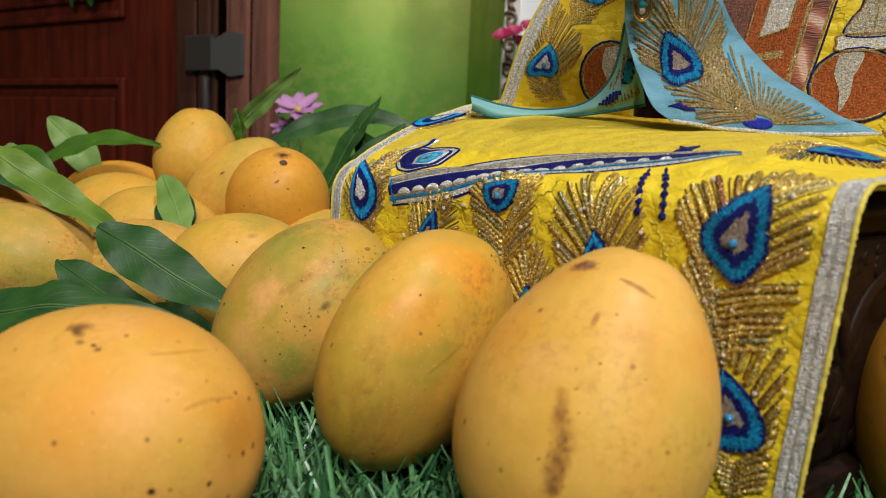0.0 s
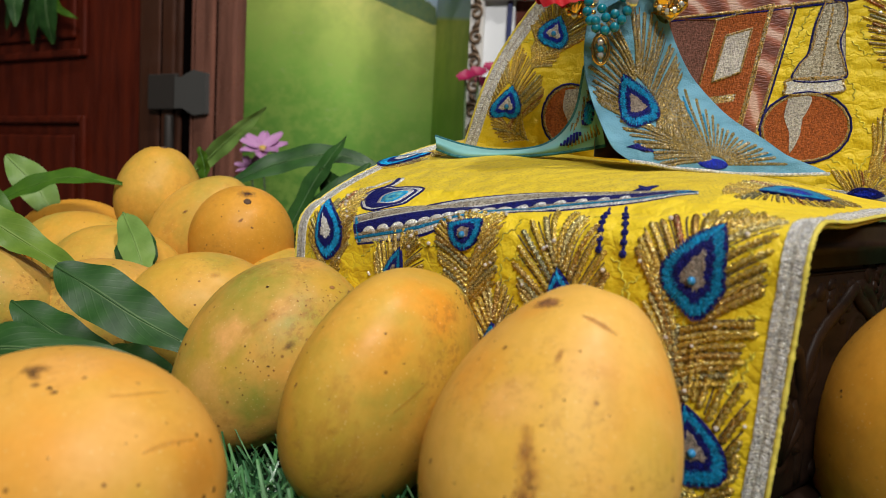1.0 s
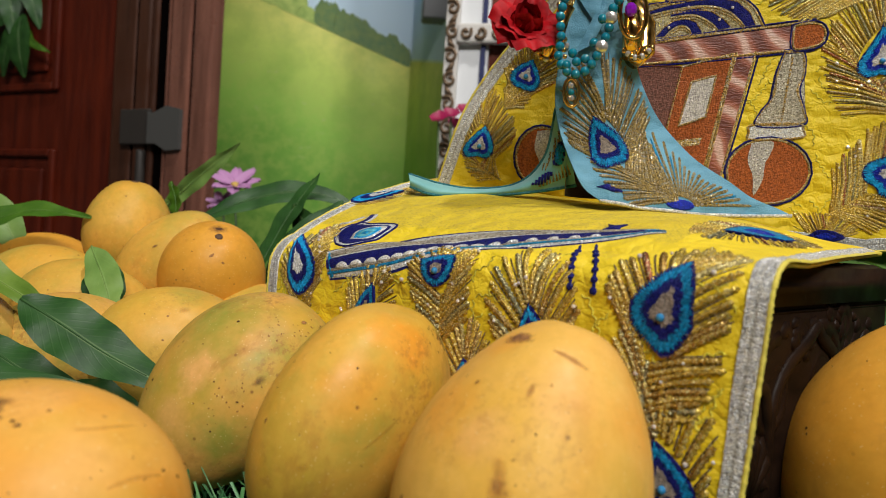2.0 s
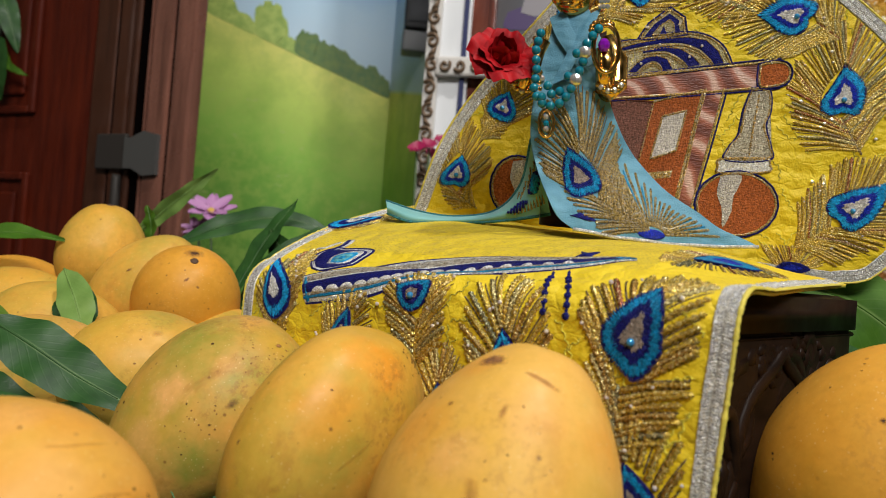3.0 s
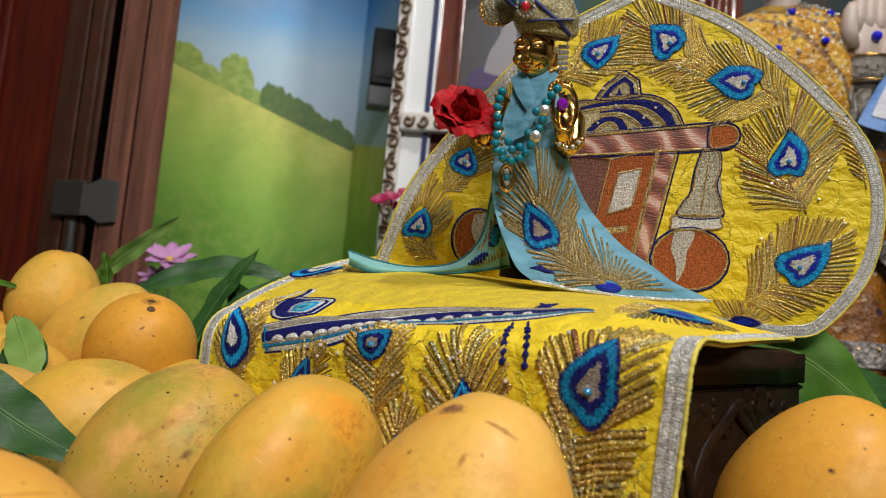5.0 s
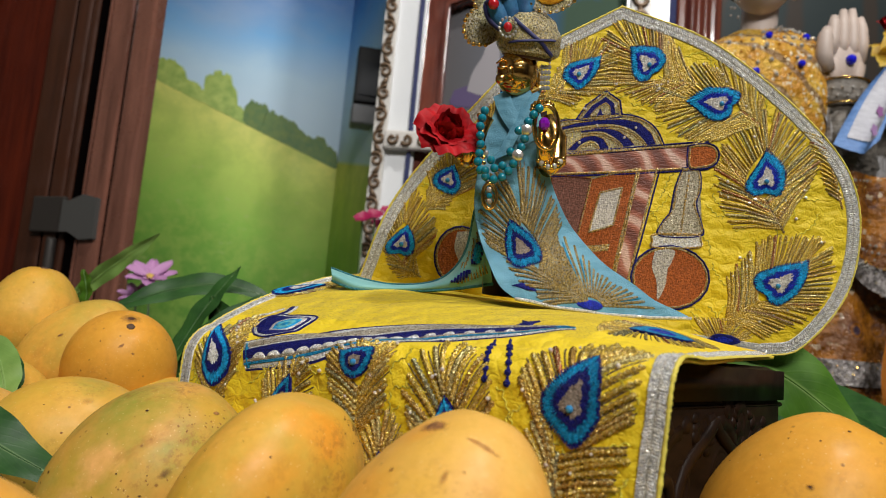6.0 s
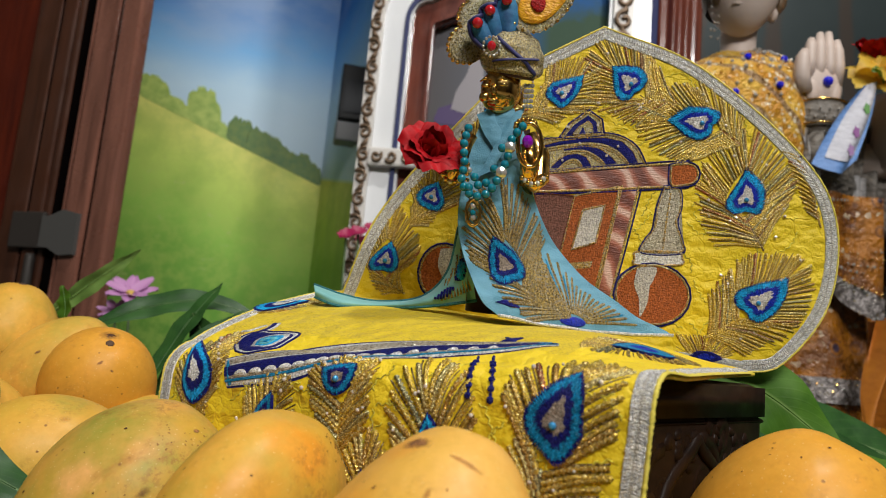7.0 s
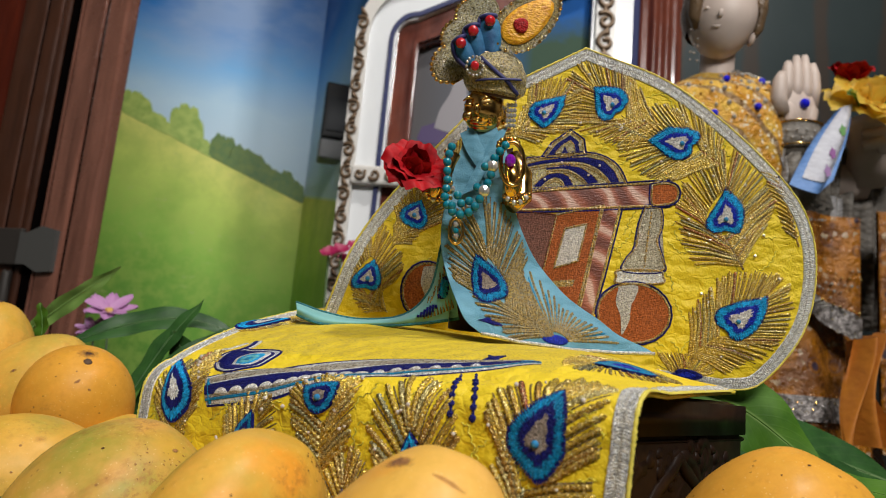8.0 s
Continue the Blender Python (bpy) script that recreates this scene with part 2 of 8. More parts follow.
def sweep(bm, pts, radius, n=6, cap=True, flat=1.0):
    """A tube along points; radius is a number or one per point."""
    pts = [Vector(p) for p in pts]
    rings, up = [], None
    for i, p in enumerate(pts):
        d = (pts[min(i + 1, len(pts) - 1)] - pts[max(i - 1, 0)]).normalized()
        if up is None:
            up = d.orthogonal().normalized()
        up = (up - d * up.dot(d)).normalized()
        side = d.cross(up)
        r = radius if isinstance(radius, (int, float)) else radius[i]
        rings.append([bm.verts.new(p + r * (math.cos(2 * math.pi * k / n) * up + flat * math.sin(2 * math.pi * k / n) * side)) for k in range(n)])
    for a, b in zip(rings, rings[1:]):
        for k in range(n):
            bm.faces.new((a[k], a[(k + 1) % n], b[(k + 1) % n], b[k]))
    if cap:
        bm.faces.new(list(reversed(rings[0])))
        bm.faces.new(rings[-1])
    return rings


def ball(bm, c, r, seg=10, rings=6, scale=(1, 1, 1)):
    res = bmesh.ops.create_uvsphere(bm, u_segments=seg, v_segments=rings, radius=r)
    for v in res["verts"]:
        v.co = Vector((v.co.x * scale[0], v.co.y * scale[1], v.co.z * scale[2])) + Vector(c)
    return res["verts"]


def bezier(points, n):
    """A smooth line through points (Catmull-Rom), with n steps between two of them."""
    p = [Vector(q) for q in points]
    p = [2 * p[0] - p[1]] + p + [2 * p[-1] - p[-2]]
    out = []
    for i in range(1, len(p) - 2):
        a, b, c, d = p[i - 1 : i + 3]
        for k in range(n):
            t = k / n
            out.append(0.5 * ((2 * b) + (c - a) * t + (2 * a - 5 * b + 4 * c - d) * t * t + (3 * b - a - 3 * c + d) * t * t * t))
    return out + [p[-2]]


def axis_frame(axis, hint=(0, 0, 1)):
    z = Vector(axis).normalized()
    h = Vector(hint)
    if abs(z.dot(h.normalized())) > 0.95:
        h = Vector((1, 0, 0))
    x = h.cross(z).normalized()
    y = z.cross(x)
    return Matrix((x, y, z)).transposed()

# ---- the room: floor, platform, walls, door ----
WALL_PAINT = material("cream_wall_paint", (0.25, 0.22, 0.18), 0.6)
CEIL = material("ceiling_white", (0.32, 0.31, 0.30), 0.7)
FLOOR = material("marble_floor", (0.24, 0.22, 0.19), 0.25)
for mm, sc in ((WALL_PAINT, 6), (CEIL, 5), (FLOOR, 4)):
    n = Net(mm)
    base = tuple(mm.node_tree.nodes["Principled BSDF"].inputs["Base Color"].default_value)[:3]
    n.colour(n.mix(n.noise(sc, 5), tuple(x * 0.88 for x in base), base))


def wood(name, dark, light, scale, stretch, rough=0.35, coat=0.3):
    m = material(name, light, rough, coat=coat)
    n = Net(m)
    g = n.noise(scale, 6, 0.6, stretch=stretch)
    c = n.mix(n.ramp(g, [(0.35, grey(0)), (0.68, grey(1))]), dark, light)
    c = n.mix(n.math("MULTIPLY", n.noise(5, 3), 0.5), c, dark)
    n.colour(c)
    n.bump(g, 0.15, 0.002)
    n.rough(n.ramp(n.noise(30, 4), [(0.3, grey(rough * 0.75)), (0.7, grey(rough * 1.3))]))
    return m


DOOR_WOOD = wood("red_door_wood", (0.055, 0.007, 0.003), (0.135, 0.018, 0.006), 9, (6, 6, 0.6), 0.45, 0.0)
DOOR_WOOD.node_tree.nodes["Principled BSDF"].inputs["Specular IOR Level"].default_value = 0.25
FRAME_WOOD = wood("brown_frame_wood", (0.125, 0.050, 0.034), (0.29, 0.120, 0.082), 9, (7, 7, 0.7), 0.28, 0.35)
EDGE_WOOD = wood("dark_edge_wood", (0.038, 0.012, 0.005), (0.080, 0.026, 0.012), 9, (7, 7, 0.7), 0.45, 0.05)
IRON = material("hinge_steel", (0.085, 0.084, 0.080), 0.55, 0.2)
IRON_DARK = material("dark_hinge_steel", (0.038, 0.032, 0.028), 0.6, 0.2)
GAP_SHADE = material("gap_shade_black", (0.003, 0.002, 0.002), 0.9, spec=0.0)

bm = bmesh.new()
box(bm, (-2.2, -2.4, -0.75), (2.4, 2.6, -0.70))
tagged(part("floor", bm, FLOOR), "polished pale marble floor of the hall", "floor", kind="structure")
bm = bmesh.new()
box(bm, (-2.2, -2.4, 2.60), (2.4, 2.6, 2.66))
tagged(part("ceiling", bm, CEIL), "plain white painted ceiling", "ceiling", kind="structure")
for name, lo, hi in (("wall_south", (-2.2, -2.5, -0.7), (2.4, -2.4, 2.6)), ("wall_east", (2.4, -2.4, -0.7), (2.5, 2.6, 2.6)),
                     ("wall_west", (-2.3, -2.4, -0.7), (-2.2, 2.6, 2.6)), ("wall_north", (-2.2, 2.6, -0.7), (2.4, 2.7, 2.6))):
    bm = bmesh.new()
    box(bm, lo, hi)
    tagged(part(name, bm, WALL_PAINT), "plain cream painted wall of the hall", "wall", kind="structure")
bm = bmesh.new()
box(bm, (-1.9, -0.45, -0.70), (2.0, 2.2, -0.012), 0.01)
tagged(part("platform", bm, FLOOR), "raised marble platform of the shrine", "platform", kind="structure")

# painted wall: a printed meadow on two walls that meet in a corner
MURAL_Y, MURAL_TOP = 1.75, 2.2


def mural_print(name, hill_at, slope, bend):
    m = material(name, (0.3, 0.4, 0.1), 0.5, spec=0.15)
    n = Net(m)
    sep = n.put("ShaderNodeSeparateXYZ", [("Vector", n.co.outputs["Object"])])
    x, z = sep.outputs["X"], sep.outputs["Z"]
    cloud = n.noise(2.4, 5, 0.55, stretch=(1.0, 1.0, 1.9))
    z = n.math("ADD", z, n.math("MULTIPLY", n.math("SUBTRACT", cloud, 0.5), 0.25))
    sky = n.ramp(n.math("MULTIPLY", n.math("SUBTRACT", z, 0.55), 1.5), [(0.0, (0.58, 0.74, 0.86)), (0.25, (0.54, 0.75, 0.92)), (0.40, (0.20, 0.50, 0.88)), (0.58, (0.03, 0.21, 0.60)), (0.8, (0.02, 0.12, 0.40))])
    sky = n.mix(n.math("MULTIPLY", n.ramp(cloud, [(0.48, grey(0)), (0.68, grey(1))]), 0.35), sky, (0.70, 0.80, 0.88))
    z = sep.outputs["Z"]
    line = n.math("ADD", n.math("MULTIPLY_ADD", x, slope, hill_at), n.math("MULTIPLY", n.math("MULTIPLY", x, x), bend))
    below = n.math("SUBTRACT", line, z)
    grass = n.ramp(below, [(0.0, (0.82, 0.80, 0.22)), (0.10, (0.60, 0.75, 0.16)), (0.24, (0.33, 0.59, 0.10)), (0.38, (0.17, 0.38, 0.06)), (0.6, (0.09, 0.23, 0.04))])
    patch = n.noise(9, 5)
    grass = n.mix(n.math("MULTIPLY", n.ramp(patch, [(0.42, grey(0)), (0.66, grey(1))]), 0.42), grass, (0.16, 0.38, 0.05))
    grass = n.mix(n.math("MULTIPLY", n.ramp(n.noise(42, 5, 0.65), [(0.44, grey(0)), (0.60, grey(1))]), 0.32), grass, (0.46, 0.60, 0.13))
    tuft = n.noise(30, 4, stretch=(1, 1, 2.2))
    grass = n.mix(n.math("MULTIPLY", n.ramp(tuft, [(0.66, grey(0)), (0.74, grey(1))]), 0.35), grass, (0.55, 0.58, 0.28))
    edge = n.math("MULTIPLY", n.math("ADD", below, 0.004), 120)
    n.colour(n.mix(n.ramp(edge, [(0.0, grey(0)), (1.0, grey(1))]), sky, grass))
    n.rough(n.ramp(n.noise(14, 3), [(0.3, grey(0.42)), (0.7, grey(0.6))]))
    return m


CORNER = Vector((0.037, MURAL_Y, 0))
SIDE_DIR = Vector((0.20, -0.98, 0)).normalized()
MURAL = mural_print("meadow_print", 0.520, -0.365, 0.0)
MURAL_SIDE = mural_print("meadow_print_side", 0.52, -0.22, 0.0)
bm = bmesh.new()
box(bm, (-0.75, MURAL_Y, -0.012), (0.037, MURAL_Y + 0.06, MURAL_TOP))
mural_wall = tagged(part("wall_mural", bm, MURAL, smooth=False), "wall printed with a green meadow hill under blue sky", "wall", kind="structure")
bm = bmesh.new()
box(bm, (0.0, 0.0, -0.012), (0.56, 0.06, MURAL_TOP))
side = tagged(part("wall_mural_side", bm, MURAL_SIDE, smooth=False), "side wall printed with the same meadow and sky", "wall", kind="structure")
side.matrix_world = Matrix.Translation(CORNER) @ Matrix.Rotation(math.atan2(SIDE_DIR.y, SIDE_DIR.x), 4, "Z")

# trees of the print, cut out in the same flat sheet
PRINT_LIGHT = material("tree_print_light", (0.27, 0.42, 0.07), 0.55)
PRINT_DARK = material("tree_print_dark", (0.07, 0.17, 0.04), 0.55)
for mm, hi in ((PRINT_LIGHT, (0.50, 0.62, 0.14)), (PRINT_DARK, (0.16, 0.24, 0.04))):
    n = Net(mm)
    base = tuple(mm.node_tree.nodes["Principled BSDF"].inputs["Base Color"].default_value)[:3]
    n.colour(n.mix(n.ramp(n.noise(55, 6, 0.65), [(0.35, grey(0)), (0.65, grey(1))]), base, hi))
trnd = random.Random(3)
TREES = [(-0.374, 0.712, 0.040, PRINT_LIGHT), (-0.320, 0.668, 0.034, PRINT_LIGHT), (-0.256, 0.700, 0.040, PRINT_LIGHT), (-0.205, 0.622, 0.030, PRINT_LIGHT)]
TREES += [(-0.175 + 0.024 * k, 0.645 - 0.0110 * k + 0.008 * trnd.uniform(-1, 1), 0.022, PRINT_DARK) for k in range(9)]
for layer, (x, top, w, mat) in enumerate(TREES):
    ground = 0.520 - 0.365 * x
    bm = bmesh.new()
    line = []
    for k in range(33):
        a = math.pi * k / 32
        r = 1 + 0.10 * abs(math.sin(4.5 * a + x * 40)) + 0.05 * trnd.uniform(-1, 1)
        px = x - w * r * math.cos(a)
        line.append((px, max(0.520 - 0.365 * px - 0.003, ground + (top - ground) * r * math.sin(a) ** 0.8 - 0.365 * (px - x))))
    line += [(x + w * 0.6 - w * 1.2 * k / 6, 0.520 - 0.365 * (x + w * 0.6 - w * 1.2 * k / 6) - 0.006) for k in range(7)]
    bm.faces.new([bm.verts.new((px, MURAL_Y - 0.0006 - layer * 0.0001, pz)) for px, pz in line])
    bmesh.ops.triangulate(bm, faces=bm.faces[:])
    part("tree_print", bm, mat, mural_wall)

# black panel and a grey ledge on the side wall
panel = thing("wall_panel", (0, 0, 0), "black framed screen standing out from the side wall", "wall panel")
BLACK_GLASS = material("black_glass", (0.010, 0.012, 0.016), 0.4, spec=0.1)
GREY_PLASTIC = material("grey_plastic", (0.16, 0.16, 0.165), 0.5)
BLACK_PLASTIC = material("black_plastic", (0.008, 0.008, 0.009), 0.5, spec=0.2)
bm = bmesh.new()
box(bm, (0.050, 1.450, 0.584), (0.110, 1.500, 0.704), 0.003)
part("case", bm, BLACK_PLASTIC, panel, smooth=False)
bm = bmesh.new()
box(bm, (0.058, 1.447, 0.598), (0.106, 1.4495, 0.672), 0.0005)
part("screen", bm, BLACK_GLASS, panel, smooth=False)
ledge = thing("wall_box", (0, 0, 0), "grey plastic wall box below the black screen", "wall box")
bm = bmesh.new()
box(bm, (0.048, 1.452, 0.538), (0.110, 1.500, 0.581), 0.004)
part("case", bm, GREY_PLASTIC, ledge, smooth=False)

# door: leaf with panels and its frame
DOOR_PIVOT = Vector((-0.31, 1.06, 0))
DOOR_ANGLE = math.pi - radians(31)
door = thing("door_1", DOOR_PIVOT, "dark red wooden panelled double door, closed", "door", kind="structure")
door.rotation_euler = (0, 0, DOOR_ANGLE)
# local x runs from the hinge to the lock side; local y points to the shrine


def slab(name, lo, hi, mat, bevel=0.003, parent=None):
    bm = bmesh.new()
    box(bm, lo, hi, bevel)
    return part(name, bm, mat, parent or door, smooth=False)


slab("leaf", (0.124, -0.045, -0.7), (1.0, 0.0, 1.4), DOOR_WOOD)
for z0, z1 in ((-0.62, 0.205), (0.298, 0.70), (0.80, 1.3)):
    for lo, hi in (((0.246, 0.0, z0), (0.258, 0.009, z1)), ((0.86, 0.0, z0), (0.872, 0.009, z1)), ((0.258, 0.0, z0), (0.86, 0.009, z0 + 0.012)), ((0.258, 0.0, z1 - 0.012), (0.86, 0.009, z1))):
        slab("moulding", lo, hi, DOOR_WOOD)
    slab("panel", (0.275, 0.0, z0 + 0.03), (0.845, 0.006, z1 - 0.03), DOOR_WOOD, 0.004)
slab("edge_strip", (0.0775, -0.045, -0.7), (0.122, 0.006, 1.4), EDGE_WOOD)
slab("edge_strip", (0.0475, -0.045, -0.7), (0.0725, 0.007, 1.4), EDGE_WOOD)
slab("edge_strip", (0.0345, -0.045, -0.7), (0.0455, 0.005, 1.4), EDGE_WOOD)
# black slabs set in the joints stand in for their deep shade
for x0, x1, y in ((0.0728, 0.0772, 0.004), (0.0458, 0.0472, 0.002), (0.0088, 0.0342, 0.001), (0.0008, 0.0032, 0.006), (-0.0422, -0.0378, 0.008)):
    slab("gap", (x0, -0.043, -0.7), (x1, y, 1.4), GAP_SHADE, 0.0003)
slab("jamb", (0.0035, -0.045, -0.7), (0.0085, 0.010, 1.4), FRAME_WOOD, 0.0015)
slab("jamb", (-0.0375, -0.045, -0.7), (0.0005, 0.012, 1.4), FRAME_WOOD)
slab("jamb", (-0.078, -0.010, -0.7), (-0.0425, 0.012, 1.4), FRAME_WOOD, 0.004)
hinge = part("hinge", bmesh.new(), IRON, door, "old grey steel butt hinge")
bm = bmesh.new()
box(bm, (0.031, 0.008, 0.212), (0.090, 0.016, 0.263), 0.002)
part("plate", bm, IRON_DARK, hinge, smooth=False)
bm = bmesh.new()
rim_pts = [(0.030, 0.213), (0.014, 0.213), (-0.008, 0.203), (-0.032, 0.205), (-0.031, 0.261), (-0.006, 0.266), (0.020, 0.256), (0.030, 0.258)]
fa = [bm.verts.new((x, 0.019, z)) for x, z in rim_pts]
fb = [bm.verts.new((x, 0.010, z)) for x, z in rim_pts]
bm.faces.new(fa)
bm.faces.new(fb[::-1])
for i in range(8):
    bm.faces.new((fa[i], fb[i], fb[(i + 1) % 8], fa[(i + 1) % 8]))
bmesh.ops.recalc_face_normals(bm, faces=bm.faces)
part("plate", bm, IRON, hinge, smooth=False)
bm = bmesh.new()
lathe(bm, [(0.006, 0.14), (0.007, 0.145), (0.007, 0.20), (0.006, 0.205)], 12, Matrix.Translation((0.052, 0.008, 0)))
part("knuckle", bm, IRON_DARK, hinge)
# ---- the low carved seat and its cover ----
FL, FR = Vector((-0.056, 0.363, 0.104)), Vector((0.108, 0.197, 0.1125))
BL, BR = Vector((0.030, 0.420, 0.147)), Vector((0.252, 0.345, 0.120))
ROUND, DROP = 0.013, 0.108


def edge_at(s):
    return FR.lerp(FL, s)


def smooth(x):
    x = min(1, max(0, x))
    return x * x * (3 - 2 * x)


def crown(s, p, length):
    """How far the padding lifts the cover."""
    return 0.013 * (1 - math.exp(-(p - ROUND) / 0.022)) * (1 - min(1, p / length) ** 3) * smooth(s / 0.22) * (1 - 0.45 * smooth((s - 0.7) / 0.3))


def cover(s, p):
    """A place on the cover: s from the right (0) to the left (1), p metres back from the front edge (below it: minus)."""
    e = edge_at(s)
    b = BR.lerp(BL, s)
    back = (b - e).normalized()
    down = Vector((-0.012, 0.0, -1)).normalized()
    if p > ROUND:
        q = e + back * p
        q.z += crown(s, p, (b - e).length)
    elif p < -ROUND:
        q = e + down * -p
    else:
        t = (p + ROUND) / (2 * ROUND)
        a, c = e + down * ROUND, e + back * ROUND
        q = a * (1 - t) ** 2 + e * (2 * t * (1 - t)) + c * t * t
    # the short end hangs askew: wider at the top, drawn in towards its hem
    askew = -0.0042 * (1 - smooth((p - 0.02) / 0.10)) + 0.0068 * smooth(0.5 - 0.5 * (p + 0.055) / 0.075)
    q.z -= 0.0012 * (1 - smooth(s / 0.045)) * smooth((p - 0.012) / 0.03)
    return q + (FL - FR).normalized() * askew * (1 - smooth(s / 0.15))


def on_cover(s, p, lift=0.0):
    h = 0.0008
    a, b = cover(s + 0.004, p) - cover(s - 0.004, p), cover(s, p + h) - cover(s, p - h)
    nrm = b.cross(a).normalized()
    return cover(s, p) + nrm * lift


cover_thing = thing("seat_cover", (0, 0, 0), "yellow satin seat cover embroidered with peacock feathers and a flute", "seat cover")


def cover_v(v, s):
    return -DROP + v * (DROP + (BR.lerp(BL, s) - edge_at(s)).length)


bm = bmesh.new()
sheets = [grid(bm, 60, 110, lambda u, v: on_cover(u, cover_v(v, u), lift)) for lift in (0.0, -0.0018)]
for a, b in ((sheets[0][0], sheets[1][0]), (sheets[0][-1], sheets[1][-1]), ([r[0] for r in sheets[0]], [r[0] for r in sheets[1]]), ([r[-1] for r in sheets[0]], [r[-1] for r in sheets[1]])):
    for i in range(len(a) - 1):
        bm.faces.new((a[i], a[i + 1], b[i + 1], b[i]))
bmesh.ops.recalc_face_normals(bm, faces=bm.faces)
cloth = part("cloth", bm, YELLOW, cover_thing)
cloth.data.materials.append(YELLOW_SEAT)
for f in cloth.data.polygons:
    e = (f.center - FR).dot((FL - FR).normalized())
    if f.center.z > 0.112 and e > 0.035 and (f.center - edge_at(e / (FL - FR).length)).length > 0.024:
        f.material_index = 1

# fan-shaped backrest
FAN_O = Vector((0.150, 0.3855, 0.125))
FAN_X = Vector((math.cos(radians(14)), -math.sin(radians(14)), 0))
FAN_Y = Vector((-0.139 * 0.242, -0.139 * 0.970, 0.990)).normalized()
FAN_N = FAN_X.cross(FAN_Y)
FAN_EDGE = [(-0.126, 0.014), (-0.104, 0.072), (-0.042, 0.153), (0.014, 0.1855), (0.069, 0.166), (0.1255, 0.122), (0.149, 0.085), (0.149, 0.037), (0.127, 0.001), (0.105, -0.006), (0.0, 0.0), (-0.115, 0.010)]


def fan(x, y, lift=0.0):
    return FAN_O + FAN_X * x + FAN_Y * y + FAN_N * (lift + 0.35 * x * x)


backrest = thing("backrest", (0, 0, 0), "fan-shaped yellow satin backrest embroidered with peacock feathers", "backrest")
rim = [Vector((p.x, p.y)) for p in bezier([(*p, 0) for p in FAN_EDGE[:3]], 8)[:-1]]
rim += [Vector((p.x, p.y)) for p in bezier([(*p, 0) for p in FAN_EDGE[2:4]], 8)[:-1]]
rim += [Vector((p.x, p.y)) for p in bezier([(*p, 0) for p in FAN_EDGE[3:10]], 8)[:-1]]
rim += [Vector((p.x, p.y)) for p in bezier([(*p, 0) for p in FAN_EDGE[9:]], 4)]
bm = bmesh.new()
mid = Vector((0.01, 0.075))
nr = len(rim)
for lift, flip in ((0.0, False), (-0.003, True)):
    rings = [[bm.verts.new(fan(*(mid.lerp(p, k / 12)), lift)) for p in rim] for k in range(1, 13)]
    c = bm.verts.new(fan(*mid, lift))
    for i in range(nr):
        j = (i + 1) % nr
        bm.faces.new((c, rings[0][i], rings[0][j]))
        for a, b in zip(rings, rings[1:]):
            bm.faces.new((a[i], b[i], b[j], a[j]))
    if not flip:
        front_ring = rings[-1]
for i in range(nr):
    j = (i + 1) % nr
    bm.faces.new((front_ring[i], rings[-1][i], rings[-1][j], front_ring[j]))
bmesh.ops.recalc_face_normals(bm, faces=bm.faces)
part("cloth", bm, YELLOW, backrest)

# carved wooden seat below the cover
CARVED = wood("carved_dark_wood", (0.006, 0.003, 0.002), (0.028, 0.013, 0.007), 30, (1, 1, 3), 0.46, 0.0)
CARVED.node_tree.nodes["Principled BSDF"].inputs["Specular IOR Level"].default_value = 0.13
SB = Vector((0.78, 0.626, 0)).normalized()
SIDE_X = Vector((SB.y, -SB.x, 0))
SEAT_FR = Vector((0.1135, 0.2125, 0))
seat = thing("carved_stool", SEAT_FR, "low dark wooden stool with carved scrollwork sides", "stool")
seat.matrix_world = Matrix.Translation(SEAT_FR) @ Matrix((SIDE_X, SB, Vector((0, 0, 1)))).transposed().to_4x4()
# local: x to the right side (0 at the right end), y back
bm = bmesh.new()
box(bm, (-0.212, 0.004, 0.016), (-0.004, 0.162, 0.101), 0.006)
part("body", bm, CARVED, seat)
for z0, z1, out in ((0.0, 0.016, 0.004), (0.0935, 0.0960, 0.0004), (0.0970, 0.1125, 0.0012), (0.1035, 0.1046, 0.0021)):
    bm = bmesh.new()
    box(bm, (-0.212 - out, 0.004 - out, z0), (-0.004 + out, 0.162 + out, z1), 0.0075 if z1 > 0.1 else 0.0015)
    part("moulding", bm, CARVED, seat)


def scroll(bm, y, z, r, turn, start, to_y=1.0, n=26, thick=0.0040):
    """A carved spiral on the right end of the stool."""
    pts = []
    for i in range(n):
        t = i / (n - 1)
        a = start + turn * t * 2 * math.pi
        q = r * (1 - 0.82 * t)
        pts.append((-0.0056, y + to_y * q * math.cos(a), z + q * math.sin(a)))
    sweep(bm, pts, [thick * (1 - 0.5 * i / n) for i in range(n)], 7)
    ball(bm, pts[-1], thick * 0.7, 10, 8)


